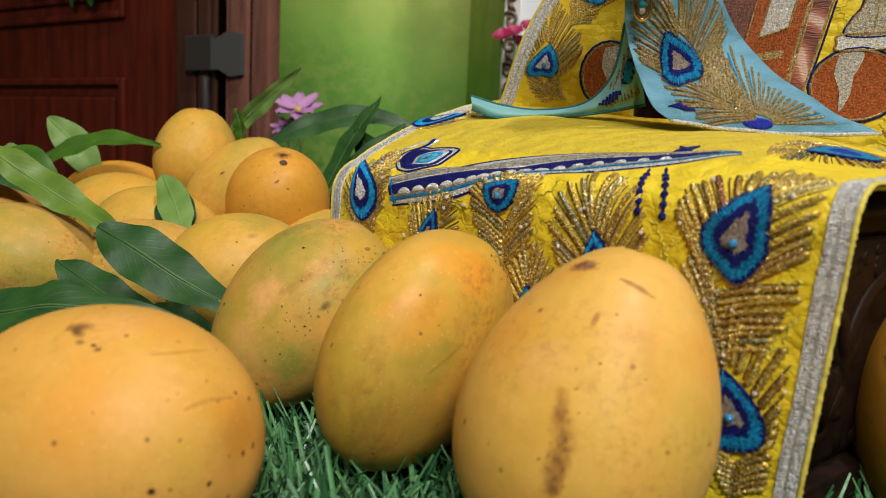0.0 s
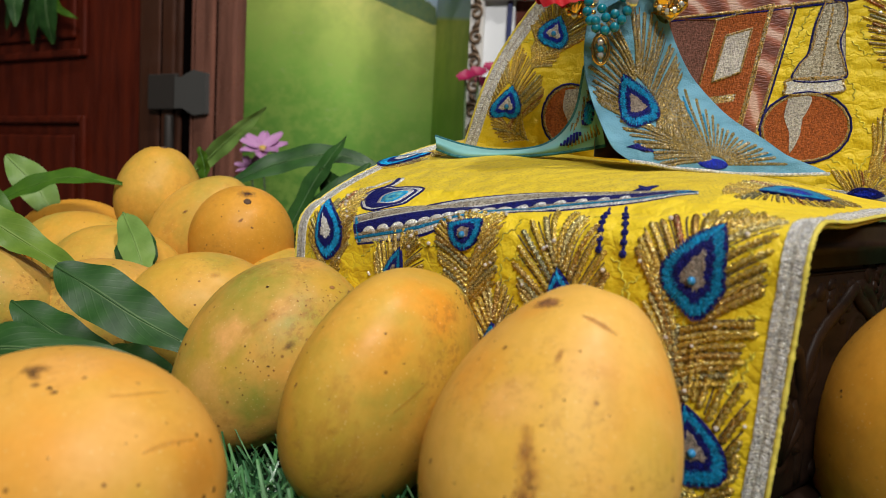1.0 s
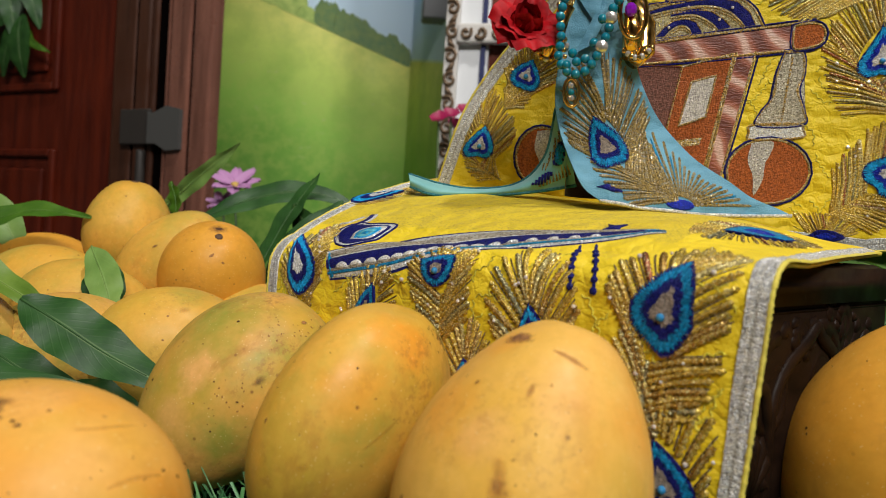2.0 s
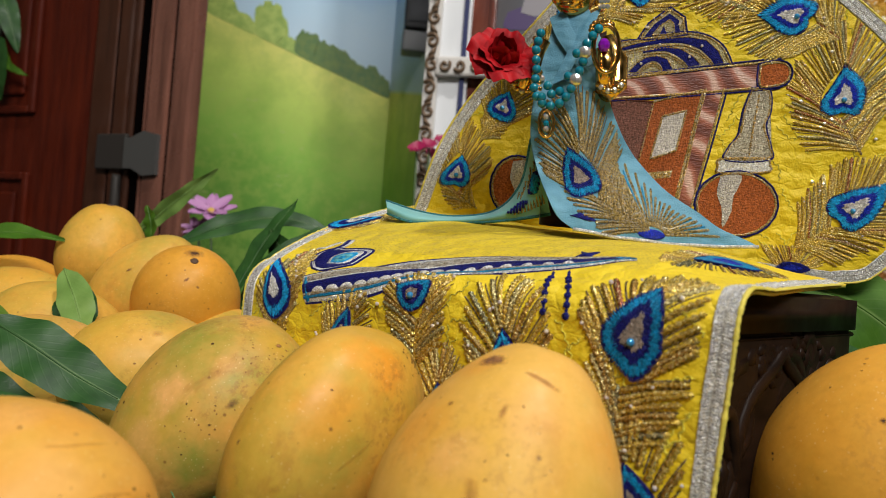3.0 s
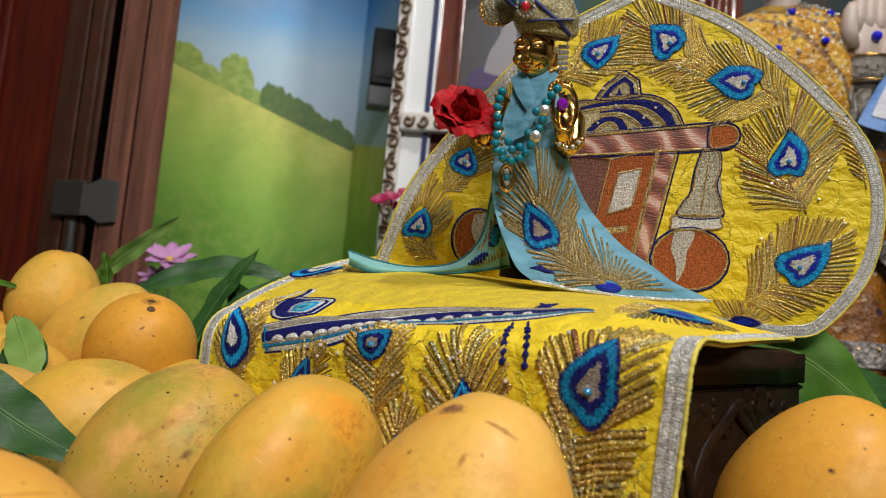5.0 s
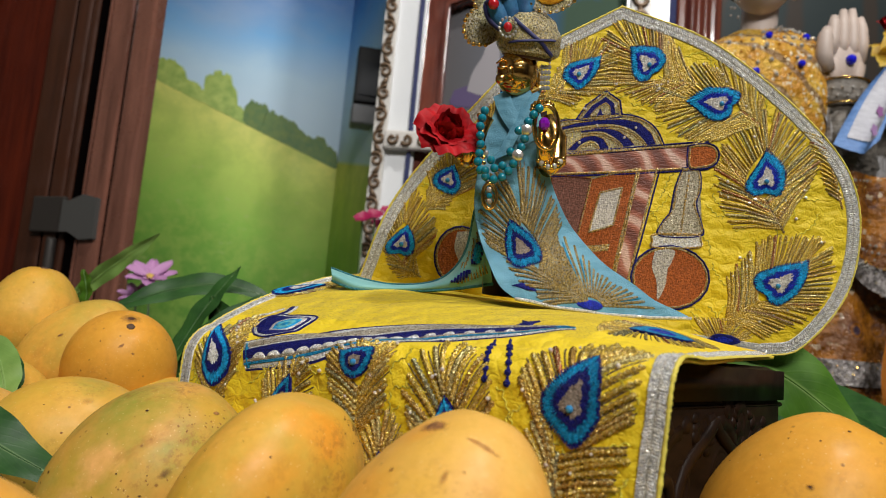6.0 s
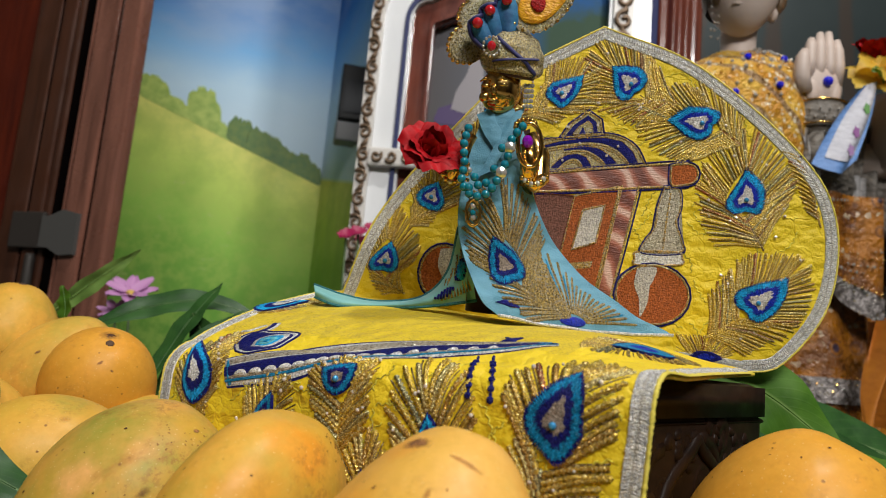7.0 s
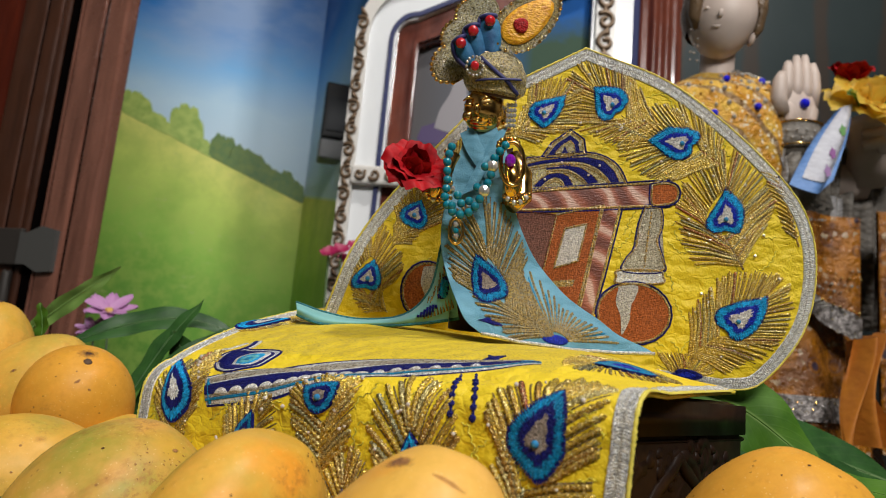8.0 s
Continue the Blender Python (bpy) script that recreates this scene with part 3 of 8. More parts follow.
for y, z, r, turn, start, to in ((0.030, 0.058, 0.018, 1.4, 1.5, 1), (0.070, 0.060, 0.019, 1.5, 1.2, -1), (0.108, 0.058, 0.017, 1.4, 1.4, 1), (0.050, 0.032, 0.013, 1.3, 4.2, 1),
                              (0.090, 0.032, 0.013, 1.3, 4.4, -1), (0.016, 0.030, 0.010, 1.2, 0.5, -1), (0.122, 0.032, 0.009, 1.2, 2.5, 1), (0.051, 0.076, 0.008, 1.1, 3.0, 1), (0.089, 0.076, 0.008, 1.1, 0.2, -1)):
    y, r = y * 1.15, r * 1.06
    bm = bmesh.new()
    scroll(bm, y, z * 1.15, r, turn, start, to)
    for k in range(5):
        a = start + 0.7 * k
        p0 = Vector((-0.0054, y + to * r * 1.0 * math.cos(a), z * 1.15 + r * math.sin(a)))
        p1 = Vector((-0.0054, y + to * r * 1.45 * math.cos(a - 0.35), z * 1.15 + r * 1.4 * math.sin(a - 0.35)))
        if 0.008 < p1.y < 0.148 and 0.018 < p1.z < 0.098:
            sweep(bm, [p0, p0.lerp(p1, 0.5) + Vector((0.0008, 0, 0)), p1], [0.0016, 0.0042, 0.0010], 8)
    for v in bm.verts:
        v.co.x = -0.0045 + (v.co.x + 0.0045) * 0.5
    part("carving", bm, CARVED, seat)
for y0, y1, top in ((0.034, 0.104, 0.088), (0.007, 0.034, 0.070), (0.106, 0.148, 0.082)):
    bm = bmesh.new()
    mid = (y0 + y1) / 2
    sweep(bm, bezier([(-0.005, y0, 0.022), (-0.004, y0 + 0.002, top - 0.022), (-0.003, mid - 0.006, top - 0.004), (-0.003, mid, top), (-0.003, mid + 0.006, top - 0.004), (-0.004, y1 - 0.002, top - 0.022), (-0.005, y1, 0.022)], 5), 0.0030, 8)
    for k in range(5):
        a = radians(40 + 25 * k)
        sweep(bm, [(-0.0045, mid, 0.030), (-0.003, mid + 0.012 * math.cos(a), 0.030 + 0.020 * math.sin(a)), (-0.0045, mid + 0.018 * math.cos(a), 0.030 + 0.036 * math.sin(a) * (top - 0.03) / 0.058)], [0.0010, 0.0036, 0.0010], 8)
    for v in bm.verts:
        v.co.x = -0.0045 + (v.co.x + 0.0045) * 0.6
    part("carved_arch", bm, CARVED, seat)

# ---- embroidery, laid on the cloths in millimetres ----
ZARI = material("zari_thread", (0.5, 0.3, 0.06), 0.30, 0.65)
n = Net(ZARI)
isl = n.put("ShaderNodeNewGeometry").outputs["Random Per Island"]
rob = n.put("ShaderNodeObjectInfo").outputs["Random"]
mixed = n.math("FRACT", n.math("ADD", isl, rob))
tone = n.ramp(mixed, [(0.0, (0.76, 0.54, 0.09)), (0.45, (0.64, 0.43, 0.06)), (0.68, (0.48, 0.27, 0.05)), (0.78, (0.70, 0.55, 0.18)), (0.93, (0.26, 0.26, 0.15)), (0.98, (0.42, 0.14, 0.06))])
cell = n.cells(2300)
tone = n.mix(n.math("MULTIPLY", n.ramp(cell.outputs["Color"], [(0.50, grey(0)), (0.75, grey(1))]), 0.6), tone, (0.07, 0.03, 0.008))
# pale gold cells: sparkle glints painted into the thread colour
tone = n.mix(n.math("MULTIPLY", n.ramp(n.cells(2600).outputs["Color"], [(0.74, grey(0)), (0.78, grey(1))]), 0.9), tone, (1.0, 0.88, 0.48))
n.colour(tone)
n.rough(n.ramp(cell.outputs["Color"], [(0.2, grey(0.2)), (0.8, grey(0.45))]))
n.bump(n.noise(1100, 2), 0.8, 0.0012)
# same zari thread; the robe's shade is put into its darker colour
ZARI_SHADED = thread("shaded_zari_thread", (0.40, 0.28, 0.075), 0.36, 0.6, 0.45)
ZARI_DARK = thread("tarnished_zari_thread", (0.24, 0.16, 0.05), 0.4, 0.5, 0.25)
QUILT = thread("quilting_thread", (0.95, 0.74, 0.08), 0.3, 0.0)
ERND = random.Random(7)
COVER_LEN = (FL - FR).length


def on_seat(a, p, h=0.0):
    """Cover: a mm from the right end along the front, p mm back over the edge, h mm proud."""
    return on_cover(a / 1000 / COVER_LEN, p / 1000, h / 1000)


def on_fan(x, y, h=0.0):
    return fan(x / 1000, y / 1000, h / 1000)


SURF_LIMITS = {}


def inside(surf, p):
    if surf is on_seat:
        return 8.5 <= p.x <= 227 and p.y > -106
    if SURF_LIMITS.get(surf):
        return SURF_LIMITS[surf](p)
    if surf is on_fan:
        q, c, hit = p, Vector((10, 75)), False
        q = c + (p - c) * 1.055
        for i in range(len(rim)):
            a, b = rim[i] * 1000, rim[i - 1] * 1000
            if (a.y > q.y) != (b.y > q.y) and q.x < (b.x - a.x) * (q.y - a.y) / (b.y - a.y) + a.x:
                hit = not hit
        return hit
    return True


def clipped(surf, p0, p1):
    for k in range(10):
        q = p0.lerp(p1, 1 - 0.1 * k)
        if inside(surf, q):
            return q
    return None


def ridge(bm, surf, pts, r, h=None, coil=0.0, step=1.0, base=0.0, taper=True, rough=0.0):
    """A raised thread along 2D points; coil: ripple of a twisted thread."""
    h = r * 0.9 if h is None else h
    line = []
    for a, b in zip(pts, pts[1:]):
        a, b = Vector((a[0], a[1])), Vector((b[0], b[1]))
        k = max(1, int((b - a).length / step))
        line += [a.lerp(b, i / k) for i in range(k)]
    line.append(Vector((pts[-1][0], pts[-1][1])))
    if len(line) < 2:
        return
    rows = []
    m = len(line)
    for i, q in enumerate(line):
        d = (line[min(i + 1, m - 1)] - line[max(i - 1, 0)])
        if d.length < 1e-6:
            d = Vector((1, 0))
        d.normalize()
        w = Vector((-d.y, d.x))
        k = (1 + coil * (1 if i % 2 else -1)) * (0.55 if taper and i in (0, m - 1) else 1) * (1 + ERND.uniform(-rough, rough))
        e = r * k
        rows.append([bm.verts.new(surf(q.x + w.x * o * e, q.y + w.y * o * e, base + z * h * k)) for o, z in ((-1, 0.05), (-0.55, 0.8), (0.1, 1.0), (0.65, 0.72), (1, 0.05))])
    for a, b in zip(rows, rows[1:]):
        for i in range(4):
            bm.faces.new((a[i], b[i], b[i + 1], a[i + 1]))


def patch(bm, surf, outline, lift, dome=0.25, rings=4, ripple=0.0):
    """A filled, slightly domed shape inside a star-shaped outline."""
    c = sum((Vector((p[0], p[1])) for p in outline), Vector((0, 0))) / len(outline)
    mid = bm.verts.new(surf(c.x, c.y, lift + dome))
    loops = []
    for f in [k / rings * 0.96 for k in range(1, rings + 1)] + [1.0]:
        loops.append([bm.verts.new(surf(c.x + (p[0] - c.x) * f, c.y + (p[1] - c.y) * f, (lift + dome * (1 - f * f) + ripple * (i % 2)) if f < 1 else 0.02)) for i, p in enumerate(outline)])
    m = len(outline)
    for i in range(m):
        j = (i + 1) % m
        bm.faces.new((mid, loops[0][i], loops[0][j]))
        for a, b in zip(loops, loops[1:]):
            bm.faces.new((a[i], b[i], b[j], a[j]))


def band(bm, surf, top, bottom, f0, f1, lift, nu=70, nv=3):
    """The strip between two lines, from share f0 to share f1 of the way down."""
    a, b = bezier([(*p, 0) for p in top], 8), bezier([(*p, 0) for p in bottom], 8)

    def at_line(line, t):
        k = t * (len(line) - 1)
        i = min(int(k), len(line) - 2)
        return line[i].lerp(line[i + 1], k - i)

    def f(u, v):
        q = at_line(a, u).lerp(at_line(b, u), f0 + (f1 - f0) * v)
        return surf(q.x, q.y, lift if 0 < v < 1 else lift - 0.25)

    grid(bm, nu, nv + 2, f)


def drop_outline(c, axis, length, width, tip=0.9, notch=0.0, skew=0.0, scale=1.0, m=44):
    """A peacock eye: a drop with its point along axis."""
    d = Vector(axis).normalized()
    w = Vector((d.y, -d.x))
    out = []
    for i in range(m):
        t = 2 * math.pi * i / m
        x = width * math.sin(t) * abs(math.sin(t / 2)) ** tip
        y = length * (math.cos(t) * 0.9 + notch * math.exp(-(((t - math.pi) / 0.55) ** 2)))
        x += skew * y
        out.append((c[0] + scale * (w.x * x + d.x * y), c[1] + scale * (w.y * x + d.y * y)))
    return out


def eye_layers(motif, surf, c, d, line, looks, thick):
    """The satin-stitched rings of a peacock eye: each a filled shape with threads that run outwards over its ragged edge."""
    m = len(line)
    for k, (mat, sc, lift) in enumerate(looks):
        last = k == len(looks) - 1
        inner = 0.25 if last else looks[k + 1][1] * 0.82
        reach = []
        for q in line:
            ang = (q - c).angle_signed(d, 0.0) if (q - c).length > 1e-6 else 0.0
            reach.append(sc * (0.88 + 0.13 * math.cos(3 * ang) if last else 1.0))
        bm = bmesh.new()
        patch(bm, surf, [(c.x + (q.x - c.x) * r * 0.95, c.y + (q.y - c.y) * r * 0.95) for q, r in zip(line, reach)], lift + thick * 1.05, 0.12, 4, 0.0)
        gone = 9.0
        for i in range(m):
            a, b = line[i], line[(i + 1) % m]
            gone += (b - a).length * sc
            if gone < 0.52:
                continue
            gone = 0.0
            jag = ERND.uniform(-0.055, 0.06) if k else ERND.uniform(-0.02, 0.02)
            p1, p0 = c + (a - c) * (reach[i] + jag), c + (a - c) * max(0.1, min(inner, reach[i] * 0.8) + ERND.uniform(-0.05, 0.05))
            ridge(bm, surf, [p0, p0.lerp(p1, 0.5), p1], 0.36, 0.30, step=2.0, base=lift + thick * 1.05 + 0.05)
        part("eye_centre" if last else "eye_ring", bm, mat, motif)


def feather(parent, surf, base, eye, tip, size, reach, side, thick, looks, notch=0.0, skew=0.0, n_eye=10, n_spine=6, bead=True, spread=44, skirt=1.0, outline=None, gold=None):
    """spread: the barbs' angle to the spine, or one for each side. One peacock feather: barbs along a spine, and a layered eye. size: half length and half width of the eye; reach: barbs beyond the eye; side: barbs beside it."""
    b, c = Vector(base), Vector(eye)
    d = (Vector(tip) - c).normalized()
    w = Vector((d.y, -d.x))
    L, W = size[0] * 1.08, size[1] * (0.98 if outline else 1.24)
    dense = 1.32 if thick < 0.9 else 0.98
    n_eye, n_spine = round(n_eye * dense), round(n_spine * dense)
    motif = part("peacock_feather", bmesh.new(), None, parent)
    fine = bmesh.new()
    root = c - d * L * 1.0
    up = (root - b)
    quill = bmesh.new()

    def barb(p0, pm, p1, r):
        bm = bmesh.new()
        ridge(bm, surf, [p0, pm, p1], r, r * 1.25, coil=0.3, step=r * 1.0)
        if len(bm.faces):
            part("barb", bm, gold or ZARI, motif)
        else:
            bm.free()

    def spine_barb(f, sgn, r, into):
        q = b + up * f
        ang = radians((spread if isinstance(spread, (int, float)) else spread[0 if sgn > 0 else 1]) - 8 * f + ERND.uniform(-3, 3))
        ax = up.normalized().lerp(d, f).normalized()
        ww = Vector((ax.y, -ax.x)) * sgn
        ln = side * skirt * (0.95 + 0.35 * f) * ERND.uniform(0.92, 1.08)
        e = q + (ax * math.cos(ang) + ww * math.sin(ang)) * ln
        e = clipped(surf, q, e)
        if e is None:
            return
        m = q.lerp(e, 0.5) + ax * (e - q).length * 0.04
        if into:
            ridge(into, surf, [q + ww * thick * 0.6, m, e], r, coil=0.2, step=r * 1.6)
        else:
            barb(q + ww * thick * 0.6, m, e, r)

    def eye_barb(f, sgn, r, into):
        phi = radians(128 * f)
        inner = radians(min(165, 128 * f + 20 * math.sin(phi) + 4))
        y0 = L * 0.92 * math.cos(inner) * 1.14
        x0 = W * math.sin(inner) * abs(math.sin(inner / 2)) ** 1.15 * 1.08
        ro = (reach * (1 - smooth(f * 1.2)) + side * smooth(f * 1.2)) * ERND.uniform(0.88, 1.06)
        lean = radians(6 + 36 * min(1.0, f * 2.0) + ERND.uniform(-2, 2))
        p0 = c + d * y0 + w * sgn * x0
        p1 = p0 + (d * math.cos(lean) + w * sgn * math.sin(lean)) * ro * 1.12
        p1 = clipped(surf, p0, p1)
        if p1 is None or (p1 - p0).length < 1.5:
            return
        pm = p0.lerp(p1, 0.5) + d * 0.25
        if into:
            ridge(into, surf, [p0, pm, p1], r, coil=0.2, step=r * 1.6)
        else:
            barb(p0, pm, p1, r)

    for sgn in (-1, 1):
        for j in range(n_spine):
            spine_barb((j + ERND.uniform(-0.1, 0.1)) / n_spine, sgn, thick, None)
            spine_barb((j + 0.5 + ERND.uniform(-0.1, 0.1)) / n_spine, sgn, thick * 0.36, fine)
        for j in range(n_eye):
            eye_barb((j + 0.5 + ERND.uniform(-0.12, 0.12)) / n_eye, sgn, thick, None)
            eye_barb((j + 1.0 + ERND.uniform(-0.12, 0.12)) / n_eye, sgn, thick * 0.36, fine)
    tagged(part("fine_thread", fine, ZARI_DARK, motif, "thin glittering thread between the barbs"), kind="stuff")
    ridge(quill, surf, [b - up * 0.15, b + up * 0.5, root], thick * 0.9, coil=0.2, step=thick)
    part("quill", quill, gold or ZARI, motif)
    shape_line = drop_outline(c, d, L, W, 1.0, notch, skew, 1.0, 108)
    if outline:
        shape_line = [(p.x, p.y) for p in bezier([(*p, 0) for p in outline + outline[:1]], 9)[:-1]]
        c = sum((Vector(p) for p in shape_line), Vector((0, 0))) / len(shape_line)
    eye_layers(motif, surf, c, d, [Vector(p) for p in shape_line], looks, thick)
    if bead:
        bm = bmesh.new()
        p = surf(c.x - d.x * L * 0.1, c.y - d.y * L * 0.1, looks[-1][2] + 0.5 + thick * 1.05)
        ball(bm, p, 0.0014 if thick > 0.6 else 0.0009, 8, 6)
        part("crystal", bm, SPARKLE_BLUE, motif)
    return motif


def crystals(parent, surf, places, r=0.0009, h=0.9):
    for a, p in places:
        bm = bmesh.new()
        ball(bm, surf(a, p, h), r, 8, 5)
        part("crystal", bm, CRYSTAL, parent, smooth=False)


def quilting(parent, surf, spots, n_turn=5, size=3.0, r=0.36):
    """Meandering stitches between the motifs."""
    bm = bmesh.new()
    for a, p in spots:
        ang = ERND.uniform(0, 6.28)
        pts, q = [], Vector((a, p))
        for i in range(n_turn * 5):
            ang += 0.9 * math.sin(i * 1.25 + a) + ERND.uniform(-0.3, 0.3)
            q = q + Vector((math.cos(ang), math.sin(ang))) * size * 0.28
            if not inside(surf, q):
                break
            pts.append(q.copy())
        if len(pts) > 3:
            ridge(bm, surf, pts, r, 0.40, step=0.7)
    tagged(part("quilting_stitch", bm, QUILT, parent), kind="stuff")


FRONT_EYE = [(NAVY_THREAD, 1.03, 0.35), (TEAL_THREAD, 0.93, 0.55), (NAVY_THREAD, 0.64, 0.75), (GREY_THREAD, 0.40, 0.95)]
FRONT_EYE_BRIGHT = [(NAVY_THREAD, 1.06, 0.35), (CYAN_THREAD, 0.94, 0.55), (NAVY_THREAD, 0.66, 0.75), (SILVER_THREAD, 0.40, 0.95)]
BACK_EYE = [(NAVY_THREAD, 1.04, 0.35), (TEAL_THREAD, 0.94, 0.5), (BLUE_THREAD, 0.5, 0.6)]
FAN_EYE = [(NAVY_THREAD, 1.04, 0.3), (CYAN_THREAD, 0.98, 0.5), (BLUE_THREAD, 0.68, 0.7), (WHITE_THREAD, 0.44, 0.9)]

# on the front and the seat
feather(cover_thing, on_seat, (33, -54), (28, -15), (24, 2), (16.5, 10.5), 17, 19, 1.1, FRONT_EYE, 0.12, 0.12, 11, 9, spread=(42, 72), outline=[(22.5, 3), (20, -6), (19.5, -15), (19.5, -22), (24, -29), (27, -30.5), (30, -28.5), (36.5, -22.5), (38.5, -17), (37, -11.5), (30, -3.5)])
feather(cover_thing, on_seat, (20, -96), (23, -70), (26, -56), (14, 10), 15, 16, 1.1, FRONT_EYE, 0.1, 0.1, 11, 7, spread=(44, 64))
feather(cover_thing, on_seat, (72, -62), (75.6, -30), (78, -16), (12, 7), 25, 15, 1.05, FRONT_EYE_BRIGHT, 0.1, 0.0, 11, 8)
feather(cover_thing, on_seat, (119, -36), (122, -8), (125, 4), (8.5, 6.5), 6, 17, 1.05, FRONT_EYE, 0.05, 0.0, 8, 8, spread=56, outline=[(133, -3), (125, -0.5), (116.5, 0), (115, -6.5), (117.5, -12), (122, -14.5), (126.5, -13.5), (130.5, -9.5)])
feather(cover_thing, on_seat, (164, -52), (162, -27), (155, -14), (12.5, 6.5), 9, 13, 1.0, FRONT_EYE, 0.1, 0.2, 10, 7)
feather(cover_thing, on_seat, (209, -38), (209, -11), (210, 8), (16, 9), 14, 12, 0.9, FRONT_EYE_BRIGHT, 0.1, 0.0, 13, 8, bead=False, outline=[(224, 11), (214.5, 5), (204, -2.5), (199, -9), (198.5, -15), (201, -19), (207, -23), (212, -21.5), (216.5, -17), (218, -11.5), (219, -4.5), (221.5, 4)])
feather(cover_thing, on_seat, (104, -72), (104.5, -50), (106, -36), (9, 6), 15, 9, 1.0, FRONT_EYE, 0.1, 0.0, 10, 5)
feather(cover_thing, on_seat, (233, 36), (227, 60), (220, 74), (15, 7), 8, 8, 0.6, FRONT_EYE_BRIGHT, 0.1, 0.0, 9, 4, bead=False)
feather(cover_thing, on_seat, (14, 122), (25.5, 80), (31, 52), (27, 6.5), 14, 8, 0.55, BACK_EYE, 0.1, 0.0, 11, 6, bead=False, spread=60)
crystals(cover_thing, on_seat, [(40.7, 6.5), (16, -1.8), (35.2, -37), (16.8, -62.6), (84.2, -11.6), (66.4, -23.5), (153.3, -14.7), (113.9, -12.8), (216, 16), (198, -2)])

grnd = random.Random(31)


def sprinkle(parent, surf, eyes, count, r, h):
    """Loose clear stones sewn among the barbs round each eye."""
    for x, y, near, far in eyes:
        for k in range(count):
            a, d = grnd.uniform(0, 2 * math.pi), grnd.uniform(near, far)
            q = Vector((x + d * math.cos(a), y + d * math.sin(a)))
            if inside(surf, q):
                crystals(parent, surf, [tuple(q)], r * grnd.uniform(0.6, 1.0), h)


sprinkle(cover_thing, on_seat, [(28, -15, 17, 27), (23, -70, 16, 24), (75.6, -30, 14, 24), (122, -8, 12, 20), (162, -27, 14, 22), (209, -11, 15, 22)], 6, 0.0009, 1.5)

# the flute
SPIRE_THREAD = thread("spire_thread", (0.60, 0.54, 0.40), 0.34, 0.3, 0.6)
TAN_SILVER = thread("tan_silver_thread", (0.46, 0.39, 0.28), 0.36, 0.3, 0.5)
FLUTE_TOP = [(194, -1), (152, 14), (111, 23.5), (76, 28), (44, 32.5)]
FLUTE_LOW = [(188, -15), (150, -9.5), (128, 0), (100, 11), (62, 20), (42.5, 31)]
flute = part("flute_motif", bmesh.new(), None, cover_thing)
for mat, f0, f1, lift in ((NAVY_THREAD, -0.05, 1.06, 0.35), (SILVER_THREAD, 0.0, 1.0, 0.5), (TAN_SILVER, 0.08, 0.30, 0.75), (NAVY_THREAD, 0.35, 0.70, 0.85), (TAN_SILVER, 0.70, 0.79, 0.8), (TEAL_THREAD, 0.80, 0.88, 0.9)):
    bm = bmesh.new()
    band(bm, on_seat, FLUTE_TOP, FLUTE_LOW, f0, f1, lift, 110, 7)
    part("stitch_band", bm, mat, flute)
ft, fl = bezier([(*p, 0) for p in FLUTE_TOP], 8), bezier([(*p, 0) for p in FLUTE_LOW], 8)


def flute_at(u, v):
    def pick(line):
        k = u * (len(line) - 1)
        i = min(int(k), len(line) - 2)
        return line[i].lerp(line[i + 1], k - i)

    q = pick(ft).lerp(pick(fl), v)
    return q.x, q.y


for i in range(17):
    u = 0.05 + 0.046 * i
    r = 3.9 * (1 - 0.62 * u)
    x, y = flute_at(u, 0.74)
    ex, ey = flute_at(u + 0.01, 0.74)
    ang = math.atan2(ey - y, ex - x)
    pts = []
    for k in range(13):
        t = math.pi * k / 12
        px, py = -r * math.cos(t) * 1.05, r * 0.85 * math.sin(t)
        pts.append((x + px * math.cos(ang) + py * math.sin(ang), y + px * math.sin(ang) - py * math.cos(ang)))
    bm = bmesh.new()
    patch(bm, on_seat, pts, 1.0, 0.25, 3, 0.05)
    part("scallop", bm, SILVER_THREAD, flute)
bm = bmesh.new()
e0, e1 = flute_at(0.0, 0.0), flute_at(0.0, 1.0)
ridge(bm, on_seat, [(e0[0] - 2.2, e0[1] - 0.4), (e1[0] - 2.2, e1[1] + 0.6)], 1.6, 0.9, step=0.8)
part("stitch_band", bm, TEAL_THREAD, flute)
bm = bmesh.new()
ridge(bm, on_seat, [(51, 29), (45, 31.8)], 1.3, 0.95, step=0.8)
part("stitch_band", bm, CYAN_THREAD, flute)

# swan and tassels on the flute
PALE_TEAL = thread("pale_teal_thread", (0.16, 0.55, 0.62), 0.4)
swan = part("swan_motif", bmesh.new(), None, cover_thing)
SWAN = [(193.5, 5.7), (200, 11), (205.0, 17), (203.5, 21.5), (197, 24.5), (190.4, 23.8), (182, 24.2), (171.5, 23.3), (171.6, 16.5), (175.5, 10.0), (184.9, 4.2)]
SWAN_C = [(p.x, p.y) for p in bezier([(*p, 0) for p in SWAN + SWAN[:1]], 5)]
NECK = [(p.x, p.y) for p in bezier([(200.5, 13, 0), (201.5, 19, 0), (199, 23.5, 0), (196.8, 27, 0), (197.6, 30.5, 0), (199.6, 32.8, 0)], 5)]
bm = bmesh.new()
ridge(bm, on_seat, NECK, 2.9, 0.55, step=0.8)
patch(bm, on_seat, SWAN_C[:-1], 0.4, 0.1, 3)
part("edging", bm, SILVER_THREAD, swan, "silver stitched edge")
bm = bmesh.new()
ridge(bm, on_seat, NECK, 1.8, 0.8, step=0.8)
cs = Vector((187, 15))
patch(bm, on_seat, [(cs.x + (x - cs.x) * 0.88, cs.y + (y - cs.y) * 0.84) for x, y in SWAN_C[:-1]], 0.62, 0.15, 3, 0.08)
